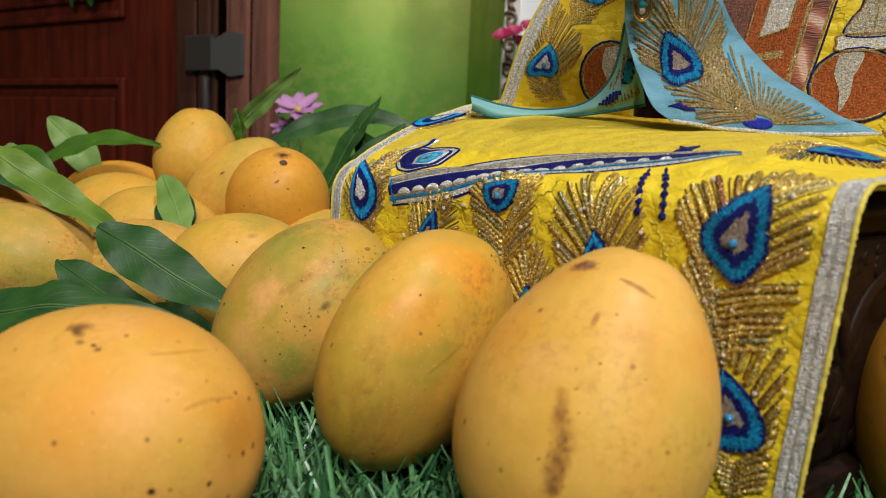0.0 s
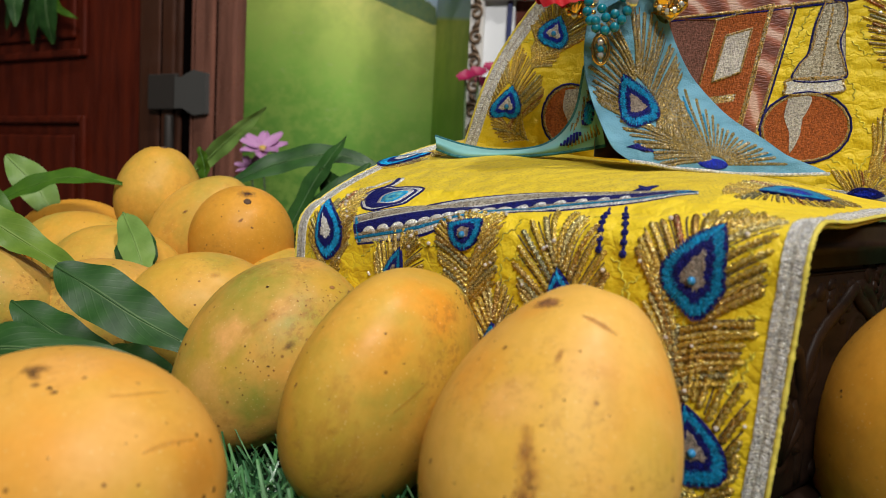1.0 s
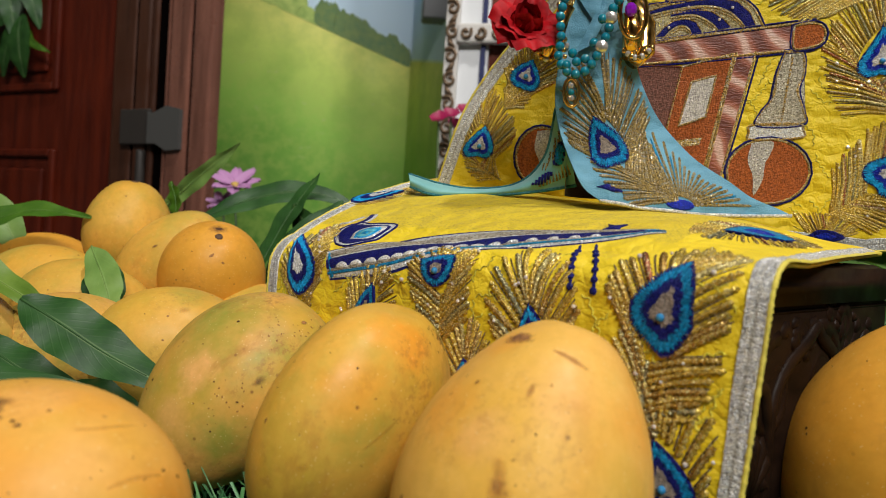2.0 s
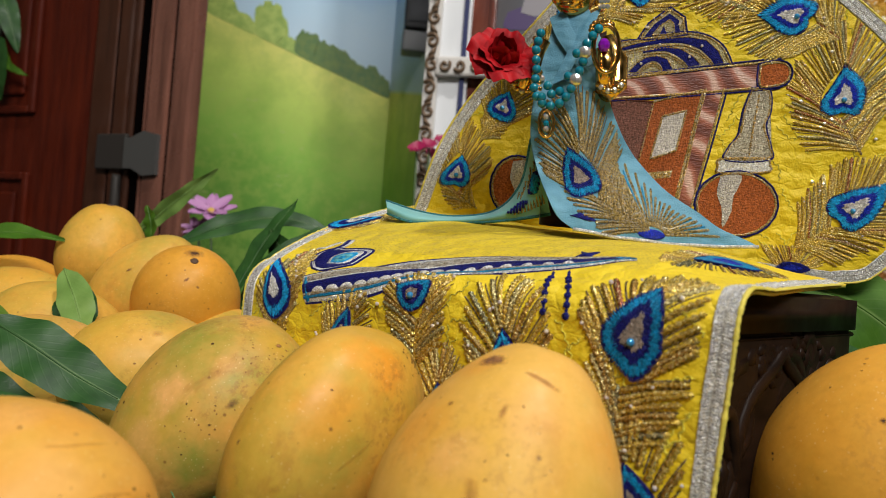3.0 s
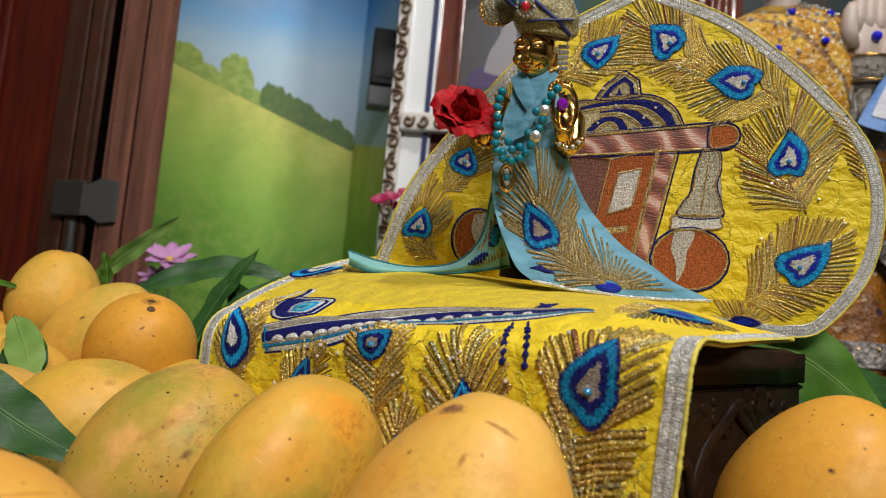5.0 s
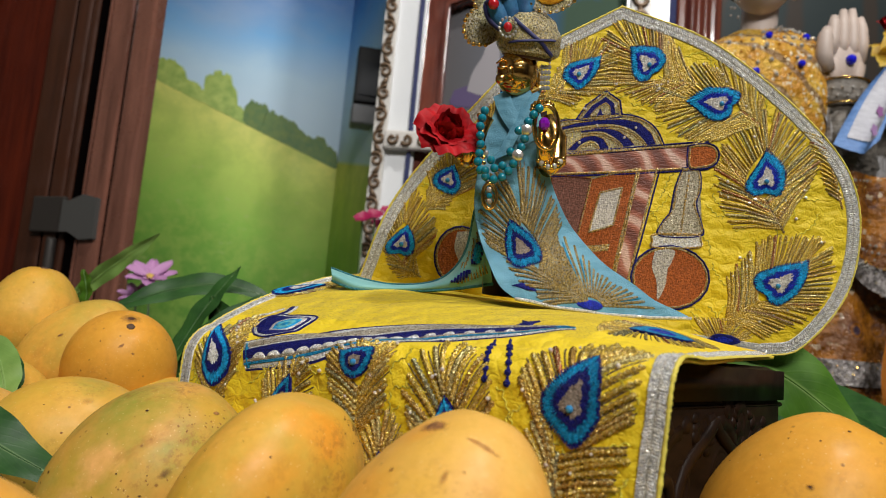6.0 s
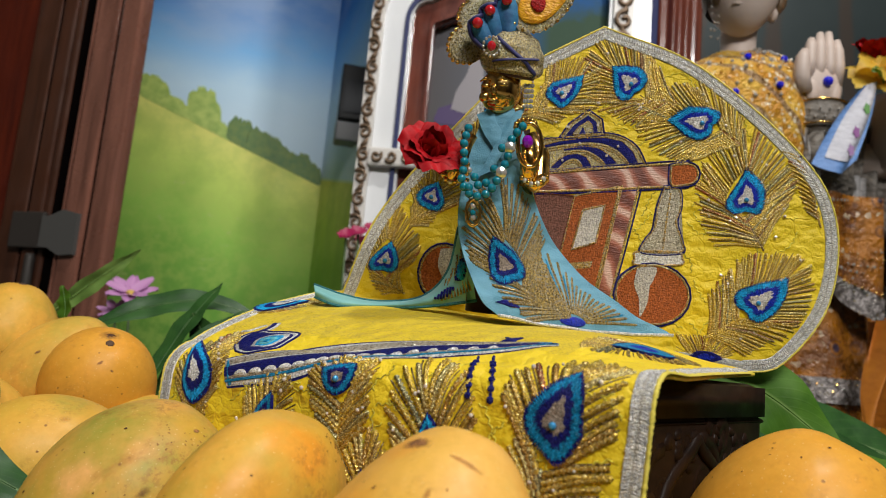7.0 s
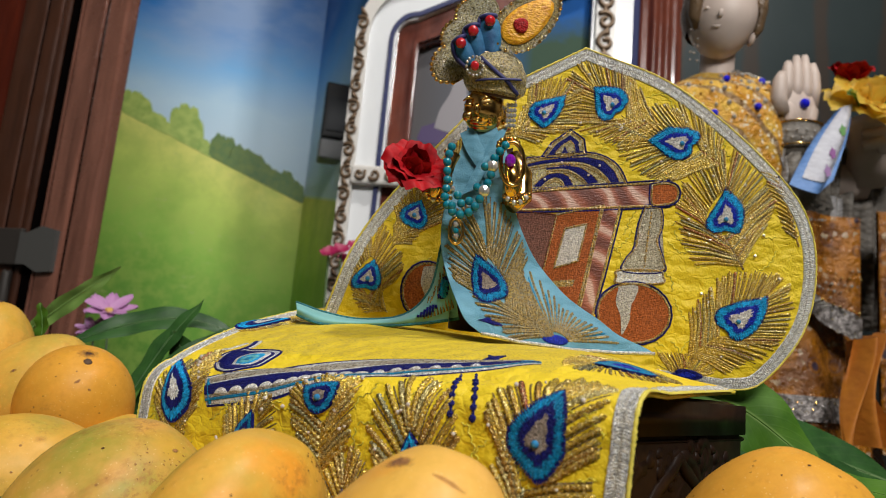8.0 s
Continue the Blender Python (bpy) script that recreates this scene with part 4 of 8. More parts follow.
part("body", bm, NAVY_THREAD, swan)
bm = bmesh.new()
ridge(bm, on_seat, SWAN_C, 0.55, 0.75, step=0.8, taper=False)
part("outline", bm, NAVY_THREAD, swan)
bm = bmesh.new()
ridge(bm, on_seat, [(212, 23.4), (207, 24.6), (204.6, 28.4), (202.6, 31.0)], 0.8, 0.7, step=0.8)
part("beak", bm, SILVER_THREAD, swan)
WING = [(189.3, 10.9), (192.0, 16.6), (186.4, 20.6), (175.4, 21.6), (175.6, 16.1), (180.4, 11.9)]
for mat, sc, lift in ((SILVER_THREAD, 1.0, 0.85), (CYAN_THREAD, 0.76, 1.0), (PALE_TEAL, 0.52, 1.1), (TEAL_THREAD, 0.24, 1.25)):
    bm = bmesh.new()
    cw = Vector((184, 16))
    patch(bm, on_seat, [(cw.x + (p.x - cw.x) * sc, cw.y + (p.y - cw.y) * sc) for p in bezier([(*p, 0) for p in WING + WING[:1]], 4)[:-1]], lift, 0.15, 3, 0.06)
    part("wing", bm, mat, swan)
tassel = part("tassel_motif", bmesh.new(), None, cover_thing)
bm = bmesh.new()
patch(bm, on_seat, [(69, 36), (65, 34.2), (61, 37), (62, 33), (60.5, 29.5), (64, 30.5), (67.5, 29), (66.5, 33)], 0.6, 0.2, 2)
part("knot", bm, NAVY_THREAD, tassel)
for strand in ([(69, 16.5), (67.2, 12), (65.8, 7), (64.4, 2.5), (63.3, -2.5), (62.6, -6.5), (62.2, -10.7)], [(63, 17.5), (60, 12), (57.4, 7), (55.4, 2), (54, -3), (53.3, -7.5), (53, -11.8)]):
    bm = bmesh.new()
    ridge(bm, on_seat, strand, 0.6, 0.6, step=0.8)
    for a, p in strand[1:]:
        ring = [(a + 1.35 * math.cos(k * 0.785), p + 1.5 * math.sin(k * 0.785)) for k in range(8)]
        patch(bm, on_seat, ring, 0.7, 0.4, 2)
    part("strand", bm, NAVY_THREAD, tassel)

# silver braid along the cover's two sides
def braid(parent, surf, path, width):
    """A flat braid: a ground band and two lanes of slanting metal threads, with a cord down each side."""
    line = []
    for a, b in zip(path, path[1:]):
        a, b = Vector(a), Vector(b)
        k = max(1, int((b - a).length / 0.95))
        line += [a.lerp(b, i / k) for i in range(k)]
    bm = bmesh.new()
    ridge(bm, surf, path, width * 0.5, 0.45, step=1.5, taper=False)
    part("braid_ground", bm, SILVER_DARK, parent, "dull silver ground of the braid")
    for side in (-1, 1):
        lane, cord = bmesh.new(), []
        for i, q in enumerate(line[:-1]):
            d = (line[i + 1] - q).normalized()
            w = Vector((-d.y, d.x)) * side
            cord.append(q + w * width * 0.46)
            p0, p1 = q + w * width * 0.05 + d * 0.3, q + w * width * (0.42 + ERND.uniform(-0.03, 0.03)) - d * (0.55 + ERND.uniform(-0.2, 0.2))
            ridge(lane, surf, [p0, p0.lerp(p1, 0.5), p1], 0.58, 0.40, step=3.0, base=0.42 + ERND.uniform(0, 0.12))
        tagged(part("braid", lane, SILVER_THREAD, parent, "silver braid"), kind="stuff")
        bm = bmesh.new()
        ridge(bm, surf, [tuple(p) for p in cord], 0.42, 0.75, coil=0.2, step=0.7, taper=False, rough=0.25)
        part("cord", bm, SILVER_THREAD, parent)


for a0, sgn, far in ((2.6, 1, 196), (231.3, -1, 100)):
    braid(cover_thing, on_seat, [(a0 + sgn * 0.9 + 0.25 * math.sin(p * 0.13), p) for p in range(-107, far, 3)], 6.0)
    bm = bmesh.new()
    ridge(bm, on_seat, [(a0 - sgn * 2.9, p) for p in range(-107, far, 3)], 0.85, 0.9, coil=0.12, step=0.8, taper=False, rough=0.22)
    part("piping", bm, YELLOW_PIPING, cover_thing, "yellow piping")
rr = random.Random(11)
quilting(cover_thing, on_seat, [(rr.uniform(6, 228), rr.uniform(-100, -2)) for _ in range(120)])

# on the fan
feather(backrest, on_fan, (-25, 131), (-6.7, 145), (4, 156), (10.5, 9.2), 13, 16, 0.70, FAN_EYE, 0.28, 0.0, 13, 9, outline=[(4, 156.5), (3.5, 150.5), (1, 144.5), (-3.5, 139), (-8, 136.5), (-11.5, 139), (-16, 142.5), (-16, 147), (-13.5, 150.5), (-7, 153.5)])
feather(backrest, on_fan, (58, 144), (30.6, 153.6), (20, 163), (11, 11.5), 17, 17, 0.70, FAN_EYE, 0.34, 0.1, 15, 12, spread=56, skirt=1.35, outline=[(20, 162.5), (26, 163.5), (32, 163.5), (37, 162), (40.5, 157), (38, 151), (34, 148), (32, 145), (28.5, 143.5), (25, 145), (22, 150.5)])
feather(backrest, on_fan, (95, 123), (68.5, 133), (54, 135), (14, 11.5), 19, 17, 0.75, FAN_EYE, 0.32, 0.05, 15, 12, spread=58, skirt=1.5, outline=[(53.5, 134), (63, 141.5), (69.5, 142.5), (76, 142.5), (82, 140), (82, 135.5), (79, 132.5), (79, 129), (75.5, 125), (70, 124), (64.5, 126), (60, 129.5)])
feather(backrest, on_fan, (111, 66), (100, 96), (100, 109), (12.5, 12.8), 20, 20, 0.75, FAN_EYE, 0.14, 0.0, 16, 13, spread=60, skirt=1.4, outline=[(99, 109), (105, 105), (109, 100), (110.5, 94), (109.5, 87), (107, 84), (101, 85), (95.5, 83.5), (91, 85), (89.5, 88.5), (91.5, 94), (94.5, 99.5)])
feather(backrest, on_fan, (86, -6), (85, 1), (85.5, 9), (4, 8), 7, 15, 0.5, [(NAVY_THREAD, 1.04, 0.3), (BLUE_THREAD, 0.6, 0.5)], 0.0, 0.0, 13, 3, bead=False, spread=70, outline=[(76.5, 1), (80, 3.6), (85, 4.4), (90, 3.4), (94, 1), (90, -1), (85, -1.6), (80, -1)])
feather(backrest, on_fan, (86, 13), (113, 36), (125, 48.5), (14, 12.8), 16, 19, 0.75, FAN_EYE, 0.36, -0.1, 16, 13, spread=58, skirt=1.3, outline=[(126, 49.5), (126, 42), (124.5, 36), (121, 30), (117, 26), (112, 23.5), (108, 24.5), (105, 28.5), (100.5, 31), (98.5, 35.5), (100.5, 40), (106, 43), (113, 46)])
feather(backrest, on_fan, (-90, 23), (-101, 41.4), (-100.5, 51), (10.5, 8.6), 18, 13, 0.70, FAN_EYE, 0.3, 0.2, 14, 9)
feather(backrest, on_fan, (-88, 62), (-77.2, 80), (-74, 89), (9, 8.6), 10, 11, 0.70, FAN_EYE, 0.1, 0.0, 13, 8)
feather(backrest, on_fan, (140, 84), (128, 118), (122, 128), (0.6, 0.5), 14, 8, 0.70, FAN_EYE[:1], 0.0, 0.0, 5, 9, bead=False)
feather(backrest, on_fan, (-60, 110), (-42, 133), (-36, 142), (9, 8.6), 10, 10, 0.70, FAN_EYE, 0.1, 0.0, 13, 7)
sprinkle(backrest, on_fan, [(-6, 145, 13, 22), (30.6, 153.6, 13, 22), (68.5, 133, 14, 24), (100, 96, 15, 26), (113, 36, 15, 26)], 9, 0.0008, 1.1)
crystals(backrest, on_fan, [(17, 170), (52, 168), (62, 122), (92, 116), (80, 90), (122, 84), (110, 112), (90, 48), (132, 60), (118, 72), (14, 141), (-16, 162), (38, 140)], 0.0009)

# the palanquin motif on the fan
hut = part("palanquin_motif", bmesh.new(), None, backrest)


def shape(name, pts, mat, lift, parent, label="", outline=((GOLD_THREAD, 0.7),), smooth_line=False):
    line = [(p.x, p.y) for p in bezier([(*p, 0) for p in pts + pts[:1]], 5)[:-1]] if smooth_line else pts
    bm = bmesh.new()
    vs = [bm.verts.new(on_fan(x, y, lift)) for x, y in line]
    f = bm.faces.new(vs)
    if f.normal.dot(FAN_N) < 0:
        f.normal_flip()
    bmesh.ops.triangulate(bm, faces=bm.faces[:])
    ob = part(name, bm, mat, parent, label)
    for k, (m2, r) in enumerate(outline):
        bm = bmesh.new()
        c = sum((Vector(p) for p in line), Vector((0, 0))) / len(line)
        grow = [Vector(p) + (Vector(p) - c).normalized() * (1.3 * k) for p in line]
        ridge(bm, on_fan, grow + grow[:1], r, lift + 0.55, step=1.1, taper=False, coil=0.12)
        part("outline", bm, m2, ob)
    return ob


G1 = ((GOLD_THREAD, 0.75),)
GN = ((GOLD_THREAD, 0.75), (NAVY_THREAD, 0.55))
DOME_THREAD = thread("pale_gold_thread", (0.52, 0.44, 0.20), 0.34, 0.4, 0.5)
shape("dome", [(-22, 103), (-16.3, 116.5), (-6.2, 118.9), (4.4, 121.3), (17.2, 123.3), (27.9, 122.4), (36.8, 117.6), (42.3, 108.8), (42, 107), (6, 102.5), (-20, 99)], DOME_THREAD, 0.35, hut, "pale gold dome with navy bands", GN, True)
for top, low in (([(-17, 113.6), (-6, 117.3), (6.7, 119.8), (19.5, 121.3), (29.2, 119.8), (36, 114.3), (39.1, 108.6)], [(-17, 112.4), (-3.8, 115.8), (9, 118), (18.6, 117.9), (26.3, 115.2), (31.6, 111), (34.4, 107.7)]),
                 ([(-3.5, 113.1), (3.8, 115.3), (10.2, 116.3), (17.9, 114.1), (23.5, 110.7), (27, 107.2)], [(-3.5, 112.2), (4, 113.5), (9.3, 113.5), (14.9, 111.2), (19, 108.4), (21.2, 105.9)]),
                 ([(-10.2, 101.7), (-6.2, 106.4), (-1.1, 110), (4.2, 110.9), (9.7, 109.2), (12.8, 104.5)], [(-5.9, 102), (-2.9, 105.5), (1.2, 108), (4.4, 107.9), (6.7, 106.2), (8, 103.6)])):
    bm = bmesh.new()
    band(bm, on_fan, top, low, 0.0, 1.0, 0.75, 50, 2)
    part("arc", bm, NAVY_THREAD, hut)
    bm = bmesh.new()
    ridge(bm, on_fan, [(x, y + 0.5) for x, y in top], 0.5, 0.95, step=0.9, coil=0.15)
    ridge(bm, on_fan, [(x, y - 0.9) for x, y in low], 0.5, 0.95, step=0.9, coil=0.15)
    ridge(bm, on_fan, [(x, y - 2.4) for x, y in low], 0.45, 0.8, step=0.9, coil=0.15)
    part("outline", bm, GOLD_THREAD, hut)
shape("finial", [(-5.7, 120), (-0.4, 128), (8.6, 135.7), (16, 131.3), (17.7, 123.3), (6, 121)], DOME_THREAD, 0.4, hut, "", GN)
shape("finial", [(-3.1, 121.3), (1.2, 127.6), (8.8, 133.6), (13.9, 130.1), (15, 123.7), (6, 122)], NAVY_THREAD, 0.6, hut, "", ())
shape("finial", [(0.6, 121.8), (4, 126.7), (9.1, 130.3), (11.4, 128.3), (12.4, 123.2)], DOME_THREAD, 0.8, hut, "", ((GOLD_THREAD, 0.4),))
shape("finial", [(4.4, 122.3), (6.3, 126.9), (8.1, 122.6)], NAVY_THREAD, 1.1, hut, "", ())
crystals(hut, on_fan, [(-3, 126), (14.5, 128), (5, 117), (27, 117), (21, 111), (-4, 106.5)], 0.0008, 1.2)
BEAM_A = [(-20, 96.8), (20, 103), (60, 109), (68.5, 109.8)]
BEAM_B = [(-19, 87.8), (20, 92), (60, 97), (69, 98.3)]
bm = bmesh.new()
band(bm, on_fan, BEAM_A, BEAM_B, 0.0, 1.0, 0.6, 60, 2)
PLAID_SHEEN = material("plaid_sheen_stitch", (0.4, 0.12, 0.06), 0.45)
n = Net(PLAID_SHEEN)
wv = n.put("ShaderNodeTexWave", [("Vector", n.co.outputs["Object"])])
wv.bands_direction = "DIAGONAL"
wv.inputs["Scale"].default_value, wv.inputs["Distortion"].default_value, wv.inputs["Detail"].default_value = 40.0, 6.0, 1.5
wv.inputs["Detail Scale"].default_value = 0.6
# red and pink bands; the palest stops paint in the satin's highlights
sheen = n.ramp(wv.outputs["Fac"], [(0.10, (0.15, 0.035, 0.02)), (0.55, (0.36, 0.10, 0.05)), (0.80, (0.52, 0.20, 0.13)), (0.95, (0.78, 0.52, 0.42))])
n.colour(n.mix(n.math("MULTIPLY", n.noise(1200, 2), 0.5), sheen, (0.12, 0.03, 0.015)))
n.bump(n.noise(1300, 2, stretch=(0.3, 0.3, 1)), 0.6, 0.001)
part("beam", bm, PLAID_SHEEN, hut, "red and pink satin stitched beam with painted sheen")
shape("beam_end", [(58, 108.2), (66, 109.5), (71, 108.5), (73, 104.5), (71.5, 100), (67, 98), (59, 97.3)], RUST_THREAD, 0.75, hut, "", GN, True)
bm = bmesh.new()
for lo, off in ((BEAM_A, 0.6), (BEAM_B, -0.6)):
    ridge(bm, on_fan, [(x, y + off) for x, y in lo], 0.85, 1.1, step=1.1, coil=0.12)
part("outline", bm, GOLD_THREAD, hut)
bm = bmesh.new()
for lo, off in ((BEAM_A, 2.0), (BEAM_B, -2.0)):
    ridge(bm, on_fan, [(x, y + off) for x, y in lo], 0.55, 0.8, step=1.1, coil=0.12)
part("outline", bm, NAVY_THREAD, hut)
PLUM_THREAD = thread("plum_thread", (0.26, 0.11, 0.08), 0.5)
shape("curtain", [(-18, 87), (4.5, 86.5), (-1.5, 52), (-16, 62)], PLUM_THREAD, 0.4, hut, "", ((BROWN_THREAD, 0.5),))
shape("wall", [(4.6, 86.5), (30, 94), (20, 29), (-4, 30), (-1, 52)], RUST_THREAD, 0.4, hut, "rust red stitched palanquin side", G1)
shape("pane", [(10.1, 78.9), (22.3, 82.6), (18.8, 60.9), (5.4, 55.5)], WHITE_THREAD, 0.7, hut, "", G1)
shape("step", [(-1, 47), (18, 50), (17, 46), (-2, 43)], GOLD_THREAD, 0.8, hut, "", ())
bm = bmesh.new()
band(bm, on_fan, [(32, 95), (29, 78), (26, 55), (22, 29)], [(40.5, 95.5), (37.5, 78), (33.5, 55), (29, 29)], 0.0, 1.0, 0.6, 40, 2)
part("post", bm, PLAID_SHEEN, hut, "red and pink satin stitched post with painted sheen")
bm = bmesh.new()
ridge(bm, on_fan, [(31.5, 95), (28.5, 78), (25.5, 55), (21.5, 29)], 0.8, 1.0, step=1.1, coil=0.12)
ridge(bm, on_fan, [(40.8, 95.5), (37.9, 78), (33.9, 55), (29.4, 29)], 0.8, 1.0, step=1.1, coil=0.12)
part("outline", bm, GOLD_THREAD, hut)
bm = bmesh.new()
ridge(bm, on_fan, [(42.6, 95.5), (39.6, 78), (35.6, 55), (31, 31)], 0.55, 0.7, step=1.1, coil=0.12)
part("outline", bm, NAVY_THREAD, hut)
for dx, flip in ((0, 1), (-119.5, 1)):
    lamp = part("pot_motif", bmesh.new(), None, backrest)
    if dx == 0:
        shape("neck", [(55, 95), (63.5, 94.5), (65, 84), (63, 76), (67, 66), (67, 59.5), (46, 58), (47, 65), (51.5, 72), (52.5, 84)], SPIRE_THREAD, 0.45, lamp, "silver stitched spire", GN, True)
        bm = bmesh.new()
        ridge(bm, on_fan, [(59, 93), (58, 80), (57, 60)], 0.7, 1.0, step=1.0, coil=0.15)
        part("outline", bm, GOLD_THREAD, lamp)
        shape("collar", [(41.5, 53.5), (43, 57.5), (65, 59), (68, 56), (67, 52), (43, 50)], SILVER_THREAD, 0.6, lamp, "", G1, True)
    cx, cy, rx, ry = 53.0 + dx, 33.5, 20.5, 17.0
    if dx:
        cx, cy, rx, ry = -67.0, 36.0, 13.5, 16.0
    orb = [(cx + rx * math.cos(k * 0.3142), cy + ry * math.sin(k * 0.3142)) for k in range(20)]
    shape("belly", orb, RUST_THREAD, 0.45, lamp, "rust red stitched round pot", GN)
    sh = [(43.4, 48.5), (54, 49.3), (53, 42), (50.5, 36.6), (51, 30), (47.1, 20.5), (45.6, 31), (42.4, 39)]
    if dx:
        sh = [(x - 113, y + 1.5) for x, y in sh]
    shape("glint", sh, WHITE_THREAD, 0.8, lamp, "", (), True)

# silver braid round the fan
cen = Vector((0.01, 0.075))


def rim_inset(inset):
    pts, m = [], len(rim)
    for i, p in enumerate(rim[: m - 6]):
        d = (rim[(i + 1) % m] - rim[i - 1]).normalized() if 0 < i < m - 1 else (rim[1] - rim[0]).normalized()
        q = p * 1000 + Vector((d.y, -d.x)) * inset
        pts.append((q.x, q.y))
    return pts


braid(backrest, on_fan, rim_inset(3.6), 6.0)
bm = bmesh.new()
ridge(bm, on_fan, rim_inset(0.1), 0.7, 0.9, coil=0.12, step=0.8, taper=False, base=0.1, rough=0.22)
part("piping", bm, YELLOW_PIPING, backrest, "yellow piping")
qs = []
while len(qs) < 130:
    q = Vector((rr.uniform(-115, 145), rr.uniform(4, 175)))
    if (q / 1000 - cen).length < 0.125 - 0.03 * abs(q.y / 1000 - 0.075) / 0.1:
        qs.append((q.x, q.y))
quilting(backrest, on_fan, qs)

# ---- mangoes ----
def mango_shape(long, wide, thick, egg, beak, seed, nu=40, nv=28):
    """Local z is the long axis (stem end up). egg > 0: the lower end is the broader one."""
    rnd = random.Random(seed)
    ph = [rnd.uniform(0, 6.28) for _ in range(4)]
    bm = bmesh.new()

    def f(u, v):
        a, b = 2 * math.pi * u, math.pi * (0.5 - v) * 0.9999
        x, y, z = math.cos(b) * math.cos(a), math.cos(b) * math.sin(a), math.sin(b)
        k = 1 - egg * z - 0.05 * z * z
        k *= 1 + 0.015 * math.sin(2 * a + ph[0]) * math.cos(b) + 0.012 * math.sin(3 * z + ph[1])
        x, y = x * k + 0.10 * beak * (1 - z * z) - 0.05 * beak, y * k
        dip = 0.06 * math.exp(-((1 - z) / 0.05))
        return (wide * x, thick * y, long * (z - dip))

    grid(bm, nu, nv, f, closed_u=True)
    bmesh.ops.remove_doubles(bm, verts=bm.verts, dist=long * 0.002)
    bmesh.ops.recalc_face_normals(bm, faces=bm.faces)
    return bm


def mango(where, axis, long, wide, thick, skin, egg=0.08, beak=0.3, turn=0.0, seed=1, spots=(), stem=True, label="", lines=(), zones=()):
    """spots: direction from the middle (world), size in millimetres, stretch, kind of mark, its slant in degrees; lines: width, kind, directions."""
    root = thing("mango", where, label or "ripe golden yellow mango lying on green mat", "mango", "mangoes round the seat")
    rot = axis_frame(axis) @ Matrix.Rotation(radians(turn), 3, "Z")
    root.rotation_euler = rot.to_euler()
    near = bool(spots)
    bm = mango_shape(long, wide, thick, egg, beak, seed, 64 if near else 40, 44 if near else 28)
    bm.normal_update()
    bm.verts.ensure_lookup_table()
    ways = np.array([v.co.normalized()[:] for v in bm.verts])
    inv = rot.inverted()
    up = inv @ Vector((0, 0, 1))

    def on_skin(d):
        d = d.normalized()
        best = bm.verts[int(np.argmax(ways @ np.array(d[:])))]
        f = max(best.link_faces, key=lambda q: q.calc_center_median().normalized().dot(d))
        k = f.normal.dot(best.co) / max(1e-6, f.normal.dot(d))
        return d * k + best.normal * 0.00016, best.normal.copy()

    def sheet(name, kind, rows, closed):
        b = bmesh.new()
        uv = b.loops.layers.uv.new("UVMap")
        rows = [[(b.verts.new(p), u) for p, u in row] for row in rows]
        for a, c in zip(rows, rows[1:]):
            m = len(a)
            for i in range(m if closed else m - 1):
                q = (a[i], a[(i + 1) % m], c[(i + 1) % m], c[i])
                f = b.faces.new([x[0] for x in q])
                for lp, x in zip(f.loops, q):
                    lp[uv].uv = (x[1], 0.5)
        if closed:
            f = b.faces.new([x[0] for x in rows[0]])
            for lp in f.loops:
                lp[uv].uv = (rows[0][0][1], 0.5)
        bmesh.ops.recalc_face_normals(b, faces=b.faces)
        return name, kind, b

    made = []
    for dx, dy, dz, size, stretch, *more in spots:
        kind = more[0] if more else "dot"
        slant = radians(more[1]) if len(more) > 1 else 0.0
        p, nrm = on_skin(inv @ Vector((dx, dy, dz)))
        e2 = (up - nrm * up.dot(nrm)).normalized()
        e1 = e2.cross(nrm)
        e1, e2 = e1 * math.cos(slant) + e2 * math.sin(slant), e2 * math.cos(slant) - e1 * math.sin(slant)
        rows = []
        for share in (0.2, 0.6, 1.0):
            r = size / 1000 * share
            rows.append([(on_skin(p + e1 * (r * stretch * math.cos(k * math.pi / 8)) + e2 * (r * math.sin(k * math.pi / 8)))[0], share) for k in range(16)])
        made.append(sheet("spot" if kind in ("dot", "fleck") else "scar", kind, rows, True))
    for width, kind, dirs in lines:
        path = bezier([Vector(d) for d in dirs], 6)
        rows = []
        for i, d in enumerate(path):
            p, nrm = on_skin(inv @ d)
            go = (inv @ (path[min(i + 1, len(path) - 1)] - path[max(i - 1, 0)])).normalized()
            across = nrm.cross(go).normalized()
            taper = 0.35 + 0.65 * math.sin(math.pi * i / (len(path) - 1))
            rows.append([(on_skin(p + across * (o * taper * width / 1000))[0], max(abs(o), 0.85 if i in (0, len(path) - 1) else 0.0)) for o in (-1, -0.5, 0, 0.5, 1)])
        made.append(sheet("scar", kind, rows, False))
    peel = MANGO[skin]
    if zones:
        name, base, blush, green, amount, *russet = SKINS[skin]
        peel = mango_skin(name, base, blush, green, amount * 0.5, *russet, zones=[(on_skin(inv @ Vector(z[:3]))[0], z[3] / 1000, TINTS[z[4]], z[5]) for z in zones])
    part("fruit", bm, peel, root)
    for name, kind, b in made:
        part(name, b, MARKS[kind], root)
    if stem:
        b = bmesh.new()
        lathe(b, [(0.0026, -0.0035), (0.0030, -0.0004), (0.0022, 0.0006), (0.0008, 0.0003)], 7, Matrix.Translation((0.05 * -beak * wide, 0, long * 0.945)))
        part("stem_scar", b, STEM, root)
    return root


